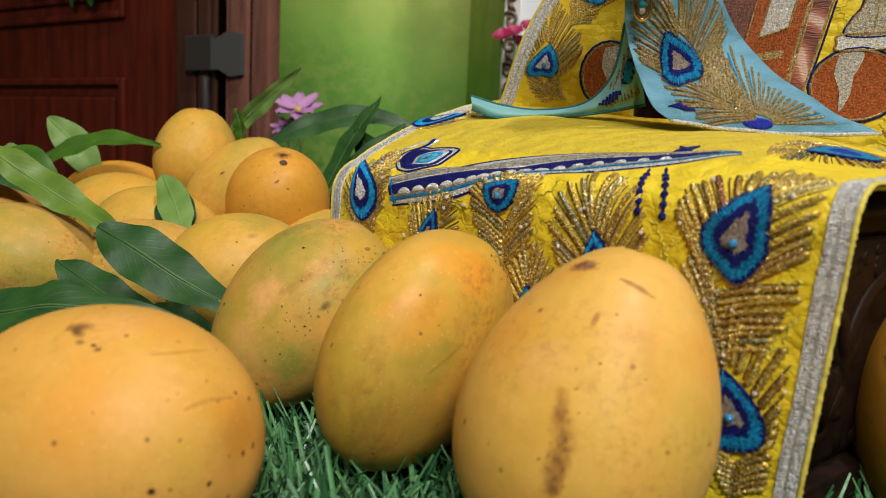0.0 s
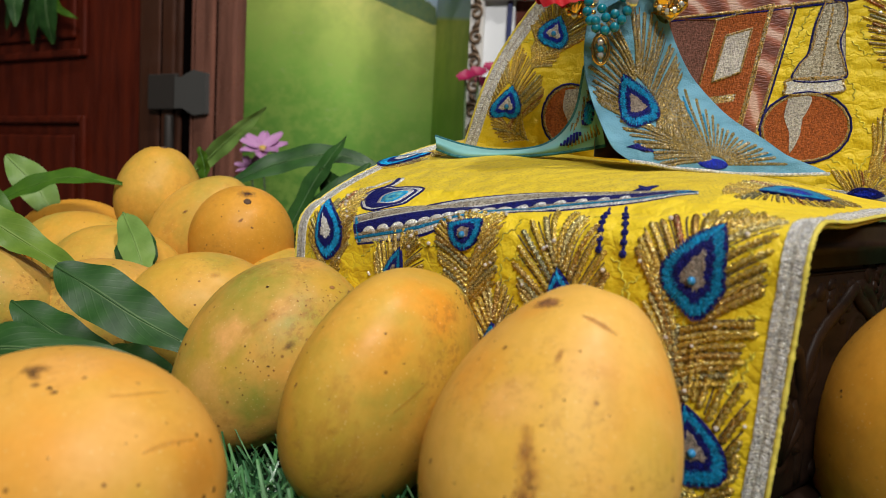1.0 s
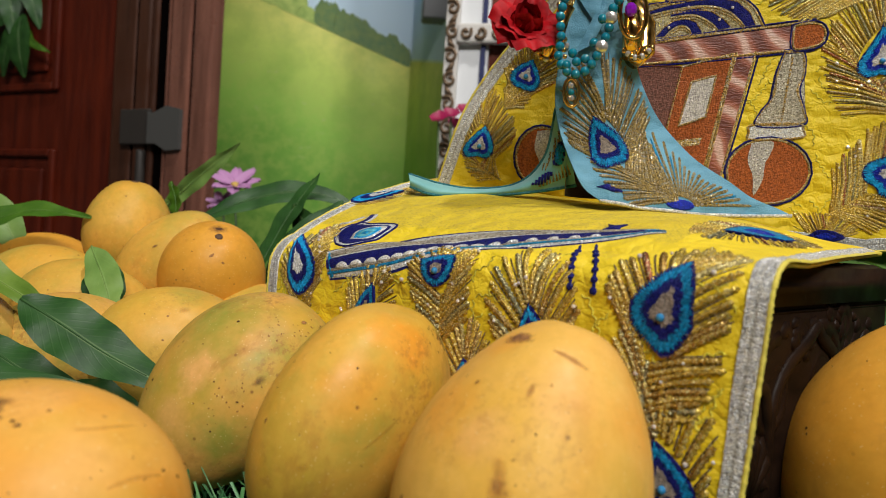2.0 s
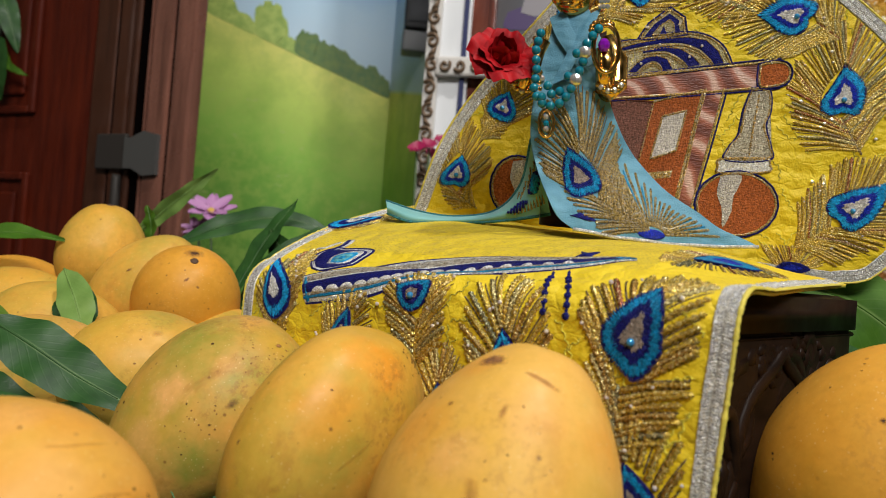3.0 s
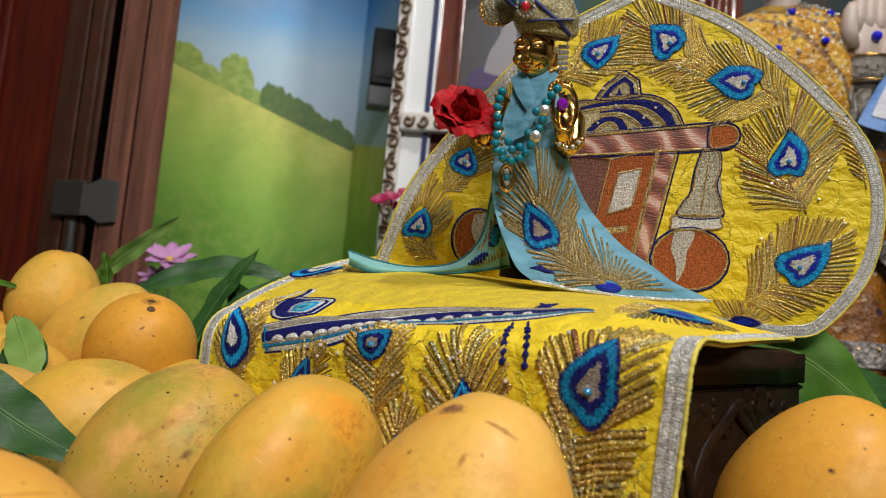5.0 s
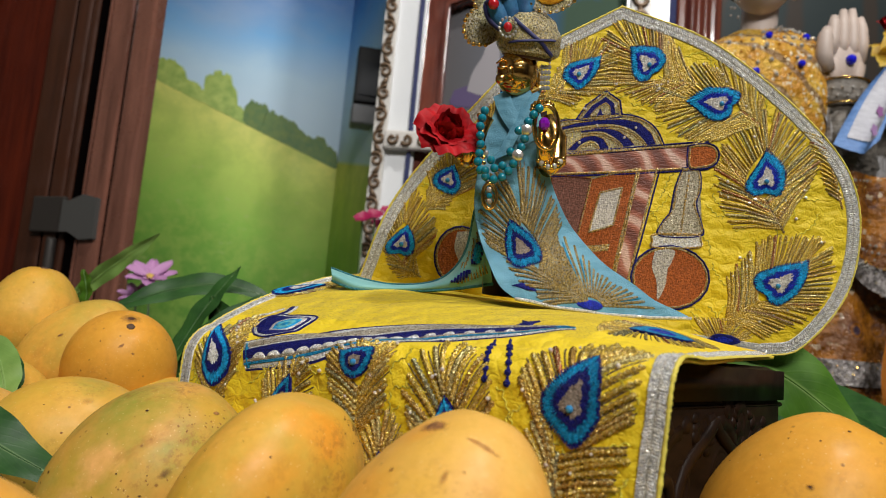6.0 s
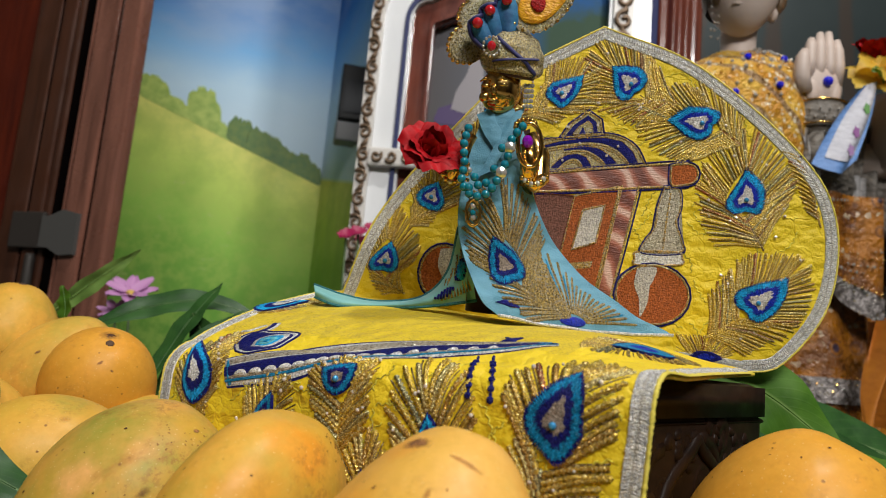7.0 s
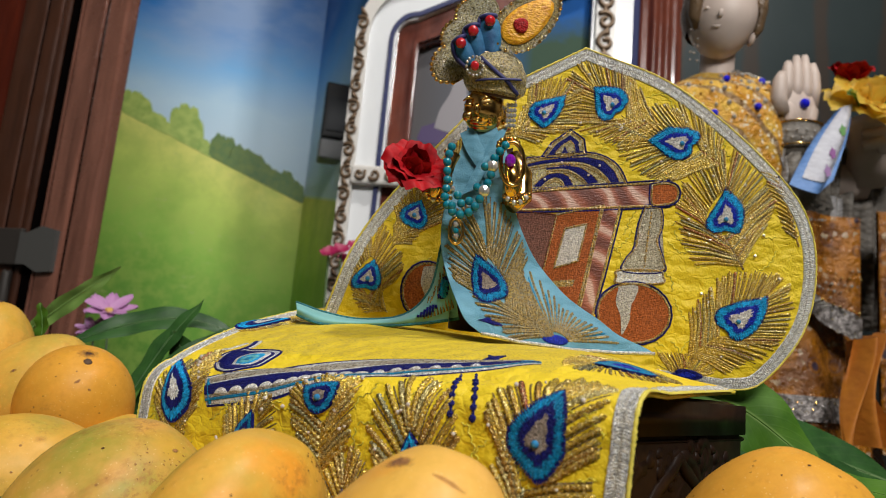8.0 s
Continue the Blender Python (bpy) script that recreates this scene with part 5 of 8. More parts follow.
def trail(start, end, count, seed, spread=0.07, lo=0.5, hi=1.3):
    """A loose line of small flecks from one direction to another."""
    rnd = random.Random(seed)
    out = []
    for k in range(count):
        q = Vector(start).lerp(Vector(end), (k + rnd.random()) / count) + Vector((rnd.gauss(0, spread), rnd.gauss(0, spread), rnd.gauss(0, spread)))
        q.normalize()
        out.append((q.x, q.y, q.z, rnd.uniform(lo, hi) * 0.7, rnd.uniform(1.0, 2.0), "fleck", rnd.uniform(0, 180)))
    return out


mango((-0.0928, 0.1906, 0.0339), (0.801, -0.282, 0.086), 0.0498, 0.0335, 0.0368, 5, -0.044, 0.3, zones=[(0.93, -0.3, 0.2, 13, "orange", 0.6), (0.55, -0.19, 0.81, 10, "orange", 0.35), (0.22, -0.82, 0.52, 14, "orange", 0.4), (0.75, -0.63, 0.21, 12, "olive", 0.4), (0.25, -0.28, 0.93, 10, "pink", 0.4)],
      seed=1, stem=False, label="golden yellow mango with dark bruises lying on grass mat",
      spots=[(0.056, -0.354, 0.933, 2.6, 2.0, "bruise", 15), (0.078, -0.414, 0.907, 2.0, 1.6, "bruise", -30), (0.132, -0.494, 0.859, 1.2, 1.6, "bruise", -15), (0.234, -0.509, 0.828, 0.8, 1.6, "dot", -15), (0.278, -0.529, 0.802, 0.6, 1.4),
             (0.876, -0.273, 0.396, 0.9, 1), (0.925, -0.181, 0.334, 0.8, 1.4, "dot", 70), (0.944, -0.320, 0.077, 1.0, 1.5, "dot", 60), (0.969, -0.233, 0.085, 0.9, 2.0, "dot", 70), (0.646, -0.762, 0.041, 1.4, 1.2), (0.831, -0.556, 0.018, 1.2, 1.2),
             (0.710, -0.704, 0.032, 0.7, 1, "fleck"), (0.615, -0.727, 0.306, 0.9, 1, "fleck"), (0.982, 0.138, 0.132, 0.6, 1.5, "dot", 70), (0.774, -0.129, 0.620, 0.5, 1)] + trail((0.555, -0.596, 0.580), (0.795, -0.543, 0.271), 7, 11, 0.12, 0.4, 0.8),
      lines=[(0.9, "crease", [(0.532, -0.460, 0.711), (0.633, -0.371, 0.680), (0.748, -0.197, 0.634)]), (1.0, "crease", [(0.718, -0.567, 0.404), (0.757, -0.507, 0.412), (0.806, -0.427, 0.410), (0.878, -0.294, 0.378)])])
mango((0.0451, 0.2040, 0.0460), (0.294, 0.083, 0.931), 0.0487, 0.0401, 0.0359, 4, 0.227, 0.2, zones=[(-0.74, -0.34, 0.58, 14, "orange", 0.5), (0.61, -0.55, 0.58, 12, "orange", 0.5), (-0.26, -0.04, 0.97, 9, "orange", 0.45), (-0.5, -0.7, 0.51, 9, "pink", 0.5), (0.49, -0.86, 0.14, 16, "olive", 0.45), (0.07, -0.61, 0.79, 12, "pink", 0.4)],
      seed=2, stem=False, label="large golden mango with brown scars standing on grass mat",
      spots=[(-0.134, -0.120, 0.984, 4.4, 1.7, "scar", 24), (-0.138, -0.611, 0.779, 1.3, 2.4, "faint", 80), (-0.492, -0.346, 0.799, 0.9, 1.5, "fleck", 60), (-0.516, 0.106, 0.850, 0.8, 1.3, "fleck"), (-0.136, -0.829, 0.543, 0.5, 1), (-0.934, -0.351, -0.070, 1.0, 1.5, "scar", 80),
             (-0.915, -0.217, -0.341, 1.0, 1.3, "fleck"), (-0.469, -0.881, -0.066, 0.7, 1, "fleck"), (-0.376, -0.899, 0.227, 2.6, 1.8, "faint", 78), (-0.370, -0.925, -0.090, 4.2, 1.8, "faint", 78), (-0.374, -0.906, -0.199, 3.4, 1.6, "faint", 66), (-0.348, -0.935, 0.074, 2.2, 1.6, "faint", 74)] + trail((-0.432, -0.802, 0.413), (0.301, -0.945, 0.129), 10, 5, 0.2, 0.3, 0.7) + trail((-0.38, -0.9, 0.21), (-0.35, -0.91, -0.24), 26, 15, 0.03, 0.35, 0.9),
      lines=[(1.3, "faint", [(0.039, -0.347, 0.937), (0.149, -0.419, 0.896), (0.250, -0.478, 0.842)]), (4.2, "streak", [(-0.368, -0.842, 0.394), (-0.376, -0.899, 0.227), (-0.343, -0.935, 0.090), (-0.370, -0.925, -0.090), (-0.368, -0.893, -0.260)])])
mango((-0.0068, 0.2577, 0.0440), (0.297, -0.161, 0.984), 0.0477, 0.0458, 0.0296, 0, 0.018, 0.3, zones=[(0.14, -0.98, 0.13, 13, "green", 0.70), (0.61, 0.14, 0.78, 9, "green", 0.85), (-0.51, -0.32, 0.8, 11, "green", 0.63), (-0.44, -0.84, -0.31, 18, "olive", 0.63), (0.35, -0.5, 0.79, 14, "orange", 0.8), (0, -0.86, 0.52, 15, "orange", 0.5), (-0.8, -0.45, 0.4, 11, "orange", 0.35), (-0.27, 0.03, 0.96, 8, "pink", 0.4)],
      seed=3, stem=False, label="golden mango with greenish flank standing on grass mat",
      spots=[(-0.626, -0.752, 0.207, 1.0, 1.7, "scar", 75), (0.010, -0.791, 0.612, 0.6, 1.3), (-0.186, -0.706, 0.683, 0.4, 1), (-0.317, -0.947, -0.051, 1.4, 1.8, "crease", 20), (0.532, -0.168, 0.830, 0.9, 1.3), (0.574, -0.166, 0.802, 0.8, 1), (0.629, -0.110, 0.770, 1.0, 1.3), (0.668, -0.078, 0.740, 0.9, 1),
             (0.724, -0.007, 0.689, 1.0, 1.4), (0.766, 0.057, 0.640, 0.8, 1), (0.563, -0.300, 0.770, 0.6, 1), (0.671, -0.210, 0.711, 0.7, 1), (0.655, -0.018, 0.755, 3.2, 1.6, "bruise", -50)] + trail((0.538, -0.144, 0.830), (0.804, 0.098, 0.586), 20, 9, 0.05, 0.4, 1.1) + trail((-0.364, -0.854, 0.370), (0.383, -0.920, -0.082), 12, 10, 0.25, 0.3, 0.6),
      lines=[(0.9, "crease", [(0.082, -0.995, 0.063), (0.269, -0.942, 0.199), (0.419, -0.846, 0.329)])])
mango((-0.0591, 0.3112, 0.0422), (0.660, 0.300, 0.702), 0.0483, 0.0389, 0.0346, 1, -0.082, 0.3, zones=[(-0.29, -0.88, 0.39, 10, "pink", 0.8), (0.24, -0.71, 0.66, 8, "pink", 0.55), (-0.5, -0.86, -0.08, 9, "pink", 0.45), (-0.22, -0.32, 0.92, 12, "green", 0.84), (0.48, -0.76, 0.43, 11, "green", 0.85), (0.04, -0.96, -0.26, 12, "green", 0.84), (-0.8, -0.58, 0.16, 7, "green", 0.70), (0.59, -0.31, 0.75, 10, "olive", 0.70)],
      seed=4, stem=False, label="green and yellow mottled mango leaning on its neighbour",
      spots=[(-0.066, -0.953, 0.296, 0.7, 1), (0.068, -0.543, 0.837, 0.8, 1.4), (0.217, -0.934, 0.285, 0.5, 1), (-0.846, -0.500, 0.187, 1.1, 1.2), (-0.889, -0.453, 0.067, 0.8, 1), (0.362, -0.883, 0.300, 2.0, 1.8, "bruise", 35), (0.181, -0.978, 0.106, 0.8, 1.6), (-0.059, -0.980, -0.190, 0.7, 1), (-0.270, -0.707, 0.654, 0.5, 1),
             (0.755, -0.185, 0.629, 2.6, 1.5, "scar", -30), (0.619, -0.317, 0.718, 1.6, 1.5, "scar", 10)] + trail((0.362, -0.579, 0.730), (0.754, -0.345, 0.559), 30, 7, 0.09, 0.3, 0.9) + trail((-0.134, -0.990, 0.041), (0.447, -0.883, 0.145), 26, 8, 0.16, 0.3, 0.8))
mango((-0.1155, 0.414, 0.0390), (0.9, 0.2, 0.1), 0.045, 0.036, 0.036, 3, 0.06, 0.3, zones=[(0.3, -0.2, 0.9, 14, "green", 0.6), (-0.4, -0.6, 0.7, 16, "olive", 0.4)], seed=5, stem=False, label="yellow mango with green blush on grass mat",
      spots=[(0.1, -0.9, 0.3, 0.8, 1.3, "fleck"), (-0.2, -0.7, 0.6, 0.6, 1), (0.3, -0.6, 0.7, 2.4, 1.6, "streak", 20)])
mango((-0.1180, 0.5099, 0.0750), (0.24, -0.64, 0.73), 0.040, 0.037, 0.037, 2, 0.06, 0.2, seed=6, label="bright orange mango with dark stem end on the pile",
      spots=[(0.179, -0.497, 0.849, 5.2, 1.5, "bruise", 5), (0.19, -0.49, 0.85, 3.0, 1.3, "dot"), (0.182, -0.899, 0.397, 1.4, 2.2, "fleck", 40), (-0.15, -0.88, 0.45, 0.8, 1), (-0.28, -0.95, 0.14, 0.7, 1), (0.7, -0.61, 0.38, 0.8, 1), (0.375, -0.883, 0.283, 1.2, 1.8, "fleck", -30), (0.5, -0.86, 0.03, 0.7, 1), (0.03, -0.99, -0.14, 0.6, 1)])
mango((-0.2010, 0.5841, 0.0995), (0.1, -0.1, 0.98), 0.042, 0.034, 0.033, 3, 0.05, 0.2, seed=7, label="yellow mango standing on top of the pile")
mango((-0.1570, 0.5506, 0.0785), (0.6, 0.0, 0.6), 0.048, 0.034, 0.034, 3, 0.05, 0.3, seed=8, label="yellow mango leaning behind an orange one", spots=[(-0.1, -0.9, 0.4, 1.6, 2.0, "scar", 30)])
mango((-0.2330, 0.3960, 0.0420), (1.0, 0.1, -0.1), 0.046, 0.034, 0.034, 1, 0.05, 0.3, zones=[(0.2, -0.8, 0.5, 34, "green", 0.6), (-0.3, -0.8, 0.5, 28, "olive", 0.7)], seed=9, stem=False, label="greenish yellow mango under mango leaves")
mango((0.1888, 0.2373, 0.0455), (0.337, -0.253, 0.9), 0.0555, 0.0451, 0.0384, 2, -0.05, 0.3, seed=10, stem=False, label="bright orange mango with dark specks beside the stool",
      spots=[(-0.297, -0.266, 0.917, 0.6, 1), (-0.220, -0.470, 0.855, 0.6, 1), (-0.006, -0.458, 0.889, 0.8, 1.4), (-0.559, -0.243, 0.793, 0.6, 1), (-0.434, -0.660, 0.614, 1.7, 1.1, "bruise"), (-0.434, -0.660, 0.614, 1.0, 1.1), (-0.966, -0.080, 0.244, 0.9, 1.2), (-0.974, -0.107, 0.201, 0.9, 1.2), (-0.661, 0.091, 0.745, 0.6, 1), (-0.430, 0.125, 0.894, 0.6, 1), (-0.351, -0.310, 0.884, 0.5, 1)])
mango((-0.3050, 0.4975, 0.0560), (0.9, 0.0, 0.1), 0.048, 0.034, 0.034, 2, 0.05, 0.3, seed=11, label="yellow mango in the pile under leaves")
mango((-0.2823, 0.6186, 0.0600), (0.9, 0.2, 0.2), 0.046, 0.034, 0.034, 2, 0.05, 0.3, seed=12, stem=False, label="orange yellow mango at the back of the pile")
mango((-0.2427, 0.5373, 0.0560), (0.8, -0.2, 0.1), 0.048, 0.033, 0.033, 3, 0.05, 0.3, seed=13, label="yellow mango with a short stem in the pile", spots=[(0.3, -0.8, 0.5, 1.6, 1.4, "scar")])
mango((-0.1909, 0.4867, 0.0480), (0.9, 0.1, -0.2), 0.046, 0.034, 0.034, 3, 0.05, 0.3, seed=14, stem=False, label="yellow mango half hidden by leaves")
mango((-0.0830, 0.4978, 0.0360), (0.3, 0.9, 0.2), 0.046, 0.035, 0.035, 3, 0.05, 0.3, seed=15, stem=False, label="yellow mango in the shade of the seat")
mango((-0.1736, 0.4228, 0.0350), (0.9, 0.5, 0.0), 0.044, 0.033, 0.033, 1, 0.05, 0.3, seed=16, stem=False, label="greenish mango in shade below a leaf")
mango((-0.2000, 0.6000, 0.0360), (0.9, 0.3, 0.0), 0.046, 0.036, 0.036, 3, 0.05, 0.3, seed=17, stem=False, label="yellow mango at the bottom of the pile")
mango((-0.1300, 0.5300, 0.0340), (0.6, 0.8, 0.0), 0.046, 0.035, 0.035, 3, 0.05, 0.3, seed=18, stem=False, label="yellow mango at the bottom of the pile")

# ---- the small gilt figure, its clothes and jewels ----
GILT = material("polished_gilt_brass", (0.80, 0.50, 0.14), 0.13, 1.0)
n = Net(GILT)
n.colour(n.mix(n.ramp(n.noise(240, 4), [(0.35, grey(0)), (0.7, grey(1))]), (0.62, 0.34, 0.08), (0.86, 0.58, 0.20)))
n.rough(n.ramp(n.noise(300, 3), [(0.3, grey(0.08)), (0.7, grey(0.26))]))
GLITTER = thread("silver_gold_glitter", (0.42, 0.34, 0.15), 0.34, 0.55, 0.5)
GLITTER_DIM = thread("old_gold_mesh", (0.24, 0.20, 0.10), 0.36, 0.55, 0.5)
PEARL = material("teal_pearl", (0.004, 0.17, 0.24), 0.16, spec=0.5, coat=0.2)
RED_GEM = material("red_gem", (0.45, 0.01, 0.015), 0.06, spec=0.8, coat=0.5)
PURPLE_GEM = material("purple_gem", (0.22, 0.01, 0.38), 0.06, spec=0.8, coat=0.5)
RHINESTONE = material("rhinestone", (0.75, 0.72, 0.68), 0.08, 0.7)
VELVET_NAVY = fabric("navy_velvet", (0.006, 0.007, 0.07), (0.010, 0.012, 0.12), 1500, 0.3, 0.1)
# the bright teal tone puts the petals' satin highlights into the colour
VELVET_TEAL = fabric("highlighted_blue_velvet", (0.008, 0.05, 0.17), (0.04, 0.28, 0.52), 1500, 0.3, 0.1)
MAROON = fabric("maroon_band_and_gap_shade", (0.05, 0.012, 0.018), (0.08, 0.02, 0.025), 1500, 0.3, 0.3)
ORANGE_THREAD = material("orange_satin_stitch", (0.95, 0.42, 0.008), 0.4, sheen=0.1)
n = Net(ORANGE_THREAD)
n.colour(n.mix(n.ramp(n.noise(500, 4), [(0.35, grey(0)), (0.65, grey(1))]), (0.66, 0.24, 0.004), (1.0, 0.52, 0.015)))
n.bump(n.noise(1200, 2, stretch=(0.4, 1.0, 1.0)), 0.7, 0.001)
RED_THREAD = thread("red_thread", (0.50, 0.02, 0.02), 0.4)

# the figure's own frame, in millimetres: x along its front, y up, z out of it
FIG = Matrix(((0.968, -0.125, -0.217), (-0.235, -0.152, -0.960), (0.087, 0.980, -0.176)))
FIG_O = Vector((0.0803, 0.2903, 0.2332))


def set_back(q):
    """The figure and its clothes stand well back on the seat."""
    return STAND + (q - STAND) * 1.085


STAND = Vector((-0.001, -0.0105, 0.1122))


def fig(x, y, z=0.0):
    return set_back(FIG_O + FIG @ Vector((x, y, z)) / 1000)


figure_bm = bmesh.new()


def fig_ball(bm, x, y, z, r, scale=(1, 1, 1), seg=20, rings=14):
    res = bmesh.ops.create_uvsphere(bm, u_segments=seg, v_segments=rings, radius=1)
    for v in res["verts"]:
        v.co = fig(x + v.co.x * r * scale[0], y + v.co.z * r * scale[2], z + v.co.y * r * scale[1])


fig_ball(figure_bm, 0.5, 0.5, -4, 10.0, (0.95, 1.0, 1.12), 28, 20)
fig_ball(figure_bm, -0.5, -7.2, -2.0, 4.6, (1.15, 1.0, 0.75))
fig_ball(figure_bm, -3.2, -0.6, 5.4, 1.7, (0.8, 1.0, 1.7), 12, 8)
fig_ball(figure_bm, -3.4, -4.9, 4.8, 1.8, (1.4, 0.8, 0.45), 12, 8)
fig_ball(figure_bm, 9.6, -2, -6, 2.6, (0.6, 1, 1.5), 12, 8)
sweep(figure_bm, [fig(1, -5, -4), fig(1, -12, -5), fig(1, -18, -7)], [0.0045, 0.0042, 0.0055], 16)
for ex, ez in ((-6.6, 3.6), (1.0, 5.0)):
    fig_ball(figure_bm, ex, 1.6, ez, 1.7, (1.35, 0.8, 0.62), 14, 10)
    sweep(figure_bm, [fig(ex - 2.6, 3.4, ez + 0.2), fig(ex - 0.4, 4.9, ez + 0.9), fig(ex + 2.4, 3.9, ez - 0.2)], [0.0004, 0.0008, 0.0004], 8)
for lip in (-4.4, -5.9):
    sweep(figure_bm, [fig(-6.0, lip, 3.4), fig(-3.4, lip - 0.3, 5.3), fig(-0.8, lip, 4.4)], [0.0004, 0.0008, 0.0004], 8)
fig_ball(figure_bm, -7.0, -3.0, 1.0, 3.0, (0.9, 0.9, 0.9), 14, 10)
fig_ball(figure_bm, 2.4, -3.2, 2.4, 3.4, (0.9, 0.8, 0.9), 14, 10)
sweep(figure_bm, [fig(1, -14, -8), fig(1, -24, -11), fig(1, -45, -11), fig(2, -75, -11), fig(3, -101, -11)], [0.006, 0.0085, 0.008, 0.008, 0.009], 20)
# bent arms
sweep(figure_bm, [fig(13, -20, -4), fig(17.5, -30, -2), fig(17, -40, 2), fig(12, -44, 6)], [0.0045, 0.0058, 0.0055, 0.0042], 16)
sweep(figure_bm, [fig(12, -43, 5), fig(12.5, -34, 8), fig(11.5, -25, 8)], [0.0042, 0.0048, 0.0040], 16)
sweep(figure_bm, [fig(-12, -20, -4), fig(-20, -32, -3), fig(-24, -40, 0)], [0.0045, 0.0050, 0.0038], 14)
bmesh.ops.recalc_face_normals(figure_bm, faces=figure_bm.faces)
tagged(part("gilt_figurine", figure_bm, GILT), "small polished gilt brass figurine standing on the seat", "figurine")

# jewelled armlets of the figure
armlet = thing("armlet", (0, 0, 0), "gold armlet set with a purple stone and rhinestones", "jewellery")
bm = bmesh.new()
pts = [fig(12 + 5.2 * math.cos(a), -26 + 9.5 * math.sin(a), 12.5) for a in [2 * math.pi * k / 28 for k in range(29)]]
sweep(bm, pts, 0.0011, 7, cap=False)
part("frame", bm, GILT, armlet)
bm = bmesh.new()
fig_ball(bm, 11.2, -24.5, 12.5, 2.9, (0.85, 0.6, 1.0), 8, 6)
part("stone", bm, PURPLE_GEM, armlet, "purple cut stone", smooth=False)
for k in range(7):
    bm = bmesh.new()
    fig_ball(bm, 10.5 + 4.5 * math.cos(0.5 + k * 0.45), -18 + 3.2 * math.sin(0.5 + k * 0.45), 12, 1.2, seg=8, rings=6)
    part("bead", bm, GILT, armlet)
for k in range(9):
    bm = bmesh.new()
    fig_ball(bm, 9 + 1.35 * k, -40 - 3.0 * math.sin(k * 0.42), 8.5 + 1.5 * math.sin(k * 0.4), 1.3, seg=8, rings=6)
    part("bead", bm, RHINESTONE if k % 2 else GILT, armlet)
bracelet = thing("bracelet", (0, 0, 0), "gold bracelet with rhinestones beside the rose", "jewellery")
for k in range(13):
    bm = bmesh.new()
    a = k * 0.5
    fig_ball(bm, -19 + 5 * math.cos(a) - 0.3 * k, -36 + 5 * math.sin(a), 3 + 2 * math.sin(a), 1.3, seg=8, rings=6)
    part("bead", bm, GILT if k % 3 else RHINESTONE, bracelet)
earring = thing("earring", (0, 0, 0), "rhinestone earring hanging beside the figurine's face", "jewellery")
for k in range(15):
    bm = bmesh.new()
    fig_ball(bm, 11.5 + 1.5 * (k % 3) - 0.2 * (k // 3), 2 - 2.3 * (k // 3), 0.5, 1.05, seg=7, rings=5)
    part("stone", bm, RHINESTONE, earring, smooth=False)


# robe
def robe_y(x, z):
    """How far back the robe's cloth lies at a place of its front."""
    flare = smooth((0.172 - z) / 0.045)
    return 0.3005 - 0.018 * flare - 0.010 * math.exp(-(((x - 0.088) / 0.016) ** 2)) * smooth((z - 0.15) / 0.03) + 0.0025 * math.sin(x * 260) * flare


def on_robe(x, z, h=0.0):
    """Millimetres along the robe's front and up."""
    return set_back(Vector((x / 1000, robe_y(x / 1000, z / 1000) - h / 1000, z / 1000)))


def robe_limits(p):
    k = min(range(len(RL)), key=lambda i: abs(RL[i].z * 1000 - p.y))
    j = min(range(len(RR)), key=lambda i: abs(RR[i].z * 1000 - p.y))
    return RL[k].x * 1000 + 1.5 < p.x < RR[j].x * 1000 - 1.5


robe = thing("robe", (0, 0, 0), "light blue satin robe embroidered with gold peacock feather", "robe")
RL = bezier([(0.0765, 0, 0.2265), (0.0710, 0, 0.2069), (0.0677, 0, 0.1797), (0.0706, 0, 0.1589), (0.0778, 0, 0.1391), (0.0852, 0, 0.1316)], 10)
RR = bezier([(0.0860, 0, 0.2285), (0.0960, 0, 0.2100), (0.1010, 0, 0.1889), (0.1174, 0, 0.1644), (0.1378, 0, 0.1450), (0.1650, 0, 0.1306)], 10)


def robe_at(u, v, h=0.0):
    k = v * (len(RL) - 1)
    i = min(int(k), len(RL) - 2)
    a, b = RL[i].lerp(RL[i + 1], k - i), RR[i].lerp(RR[i + 1], k - i)
    q = a.lerp(b, u)
    q.z -= 0.0022 * math.sin(math.pi * u) * v ** 3
    return on_robe(q.x * 1000, q.z * 1000, h)


bm = bmesh.new()
grid(bm, 40, 70, lambda u, v: robe_at(u, v))
grid(bm, 40, 70, lambda u, v: robe_at(u, v, -1.0))
part("panel", bm, ROBE_BLUE, robe)
bm = bmesh.new()
sweep(bm, [robe_at(u / 40, 1.0) for u in range(41)], 0.0009, 7)
part("hem", bm, SILVER_THREAD, robe, "silver corded hem")
# crossed collar
for a, b, c in (((-7, -9, -1), (-4, -18, 2.4), (5, -32, 6.0)), ((8, -9, -1), (3, -19, 3.4), (-7, -38, 7.2))):
    bm = bmesh.new()
    mids = bezier([a, b, c], 10)
    grid(bm, 6, len(mids), lambda u, v: fig(*(mids[round(v * (len(mids) - 1))] + Vector(((u - 0.5) * 7, (u - 0.5) * 3.0, 0.8 * math.sin(math.pi * u))))))
    grid(bm, 6, len(mids), lambda u, v: fig(*(mids[round(v * (len(mids) - 1))] + Vector(((u - 0.5) * 7, (u - 0.5) * 3.0, -1.0)))))
    part("collar", bm, ROBE_BLUE, robe)
# sides and back of the robe, round the body
bm = bmesh.new()


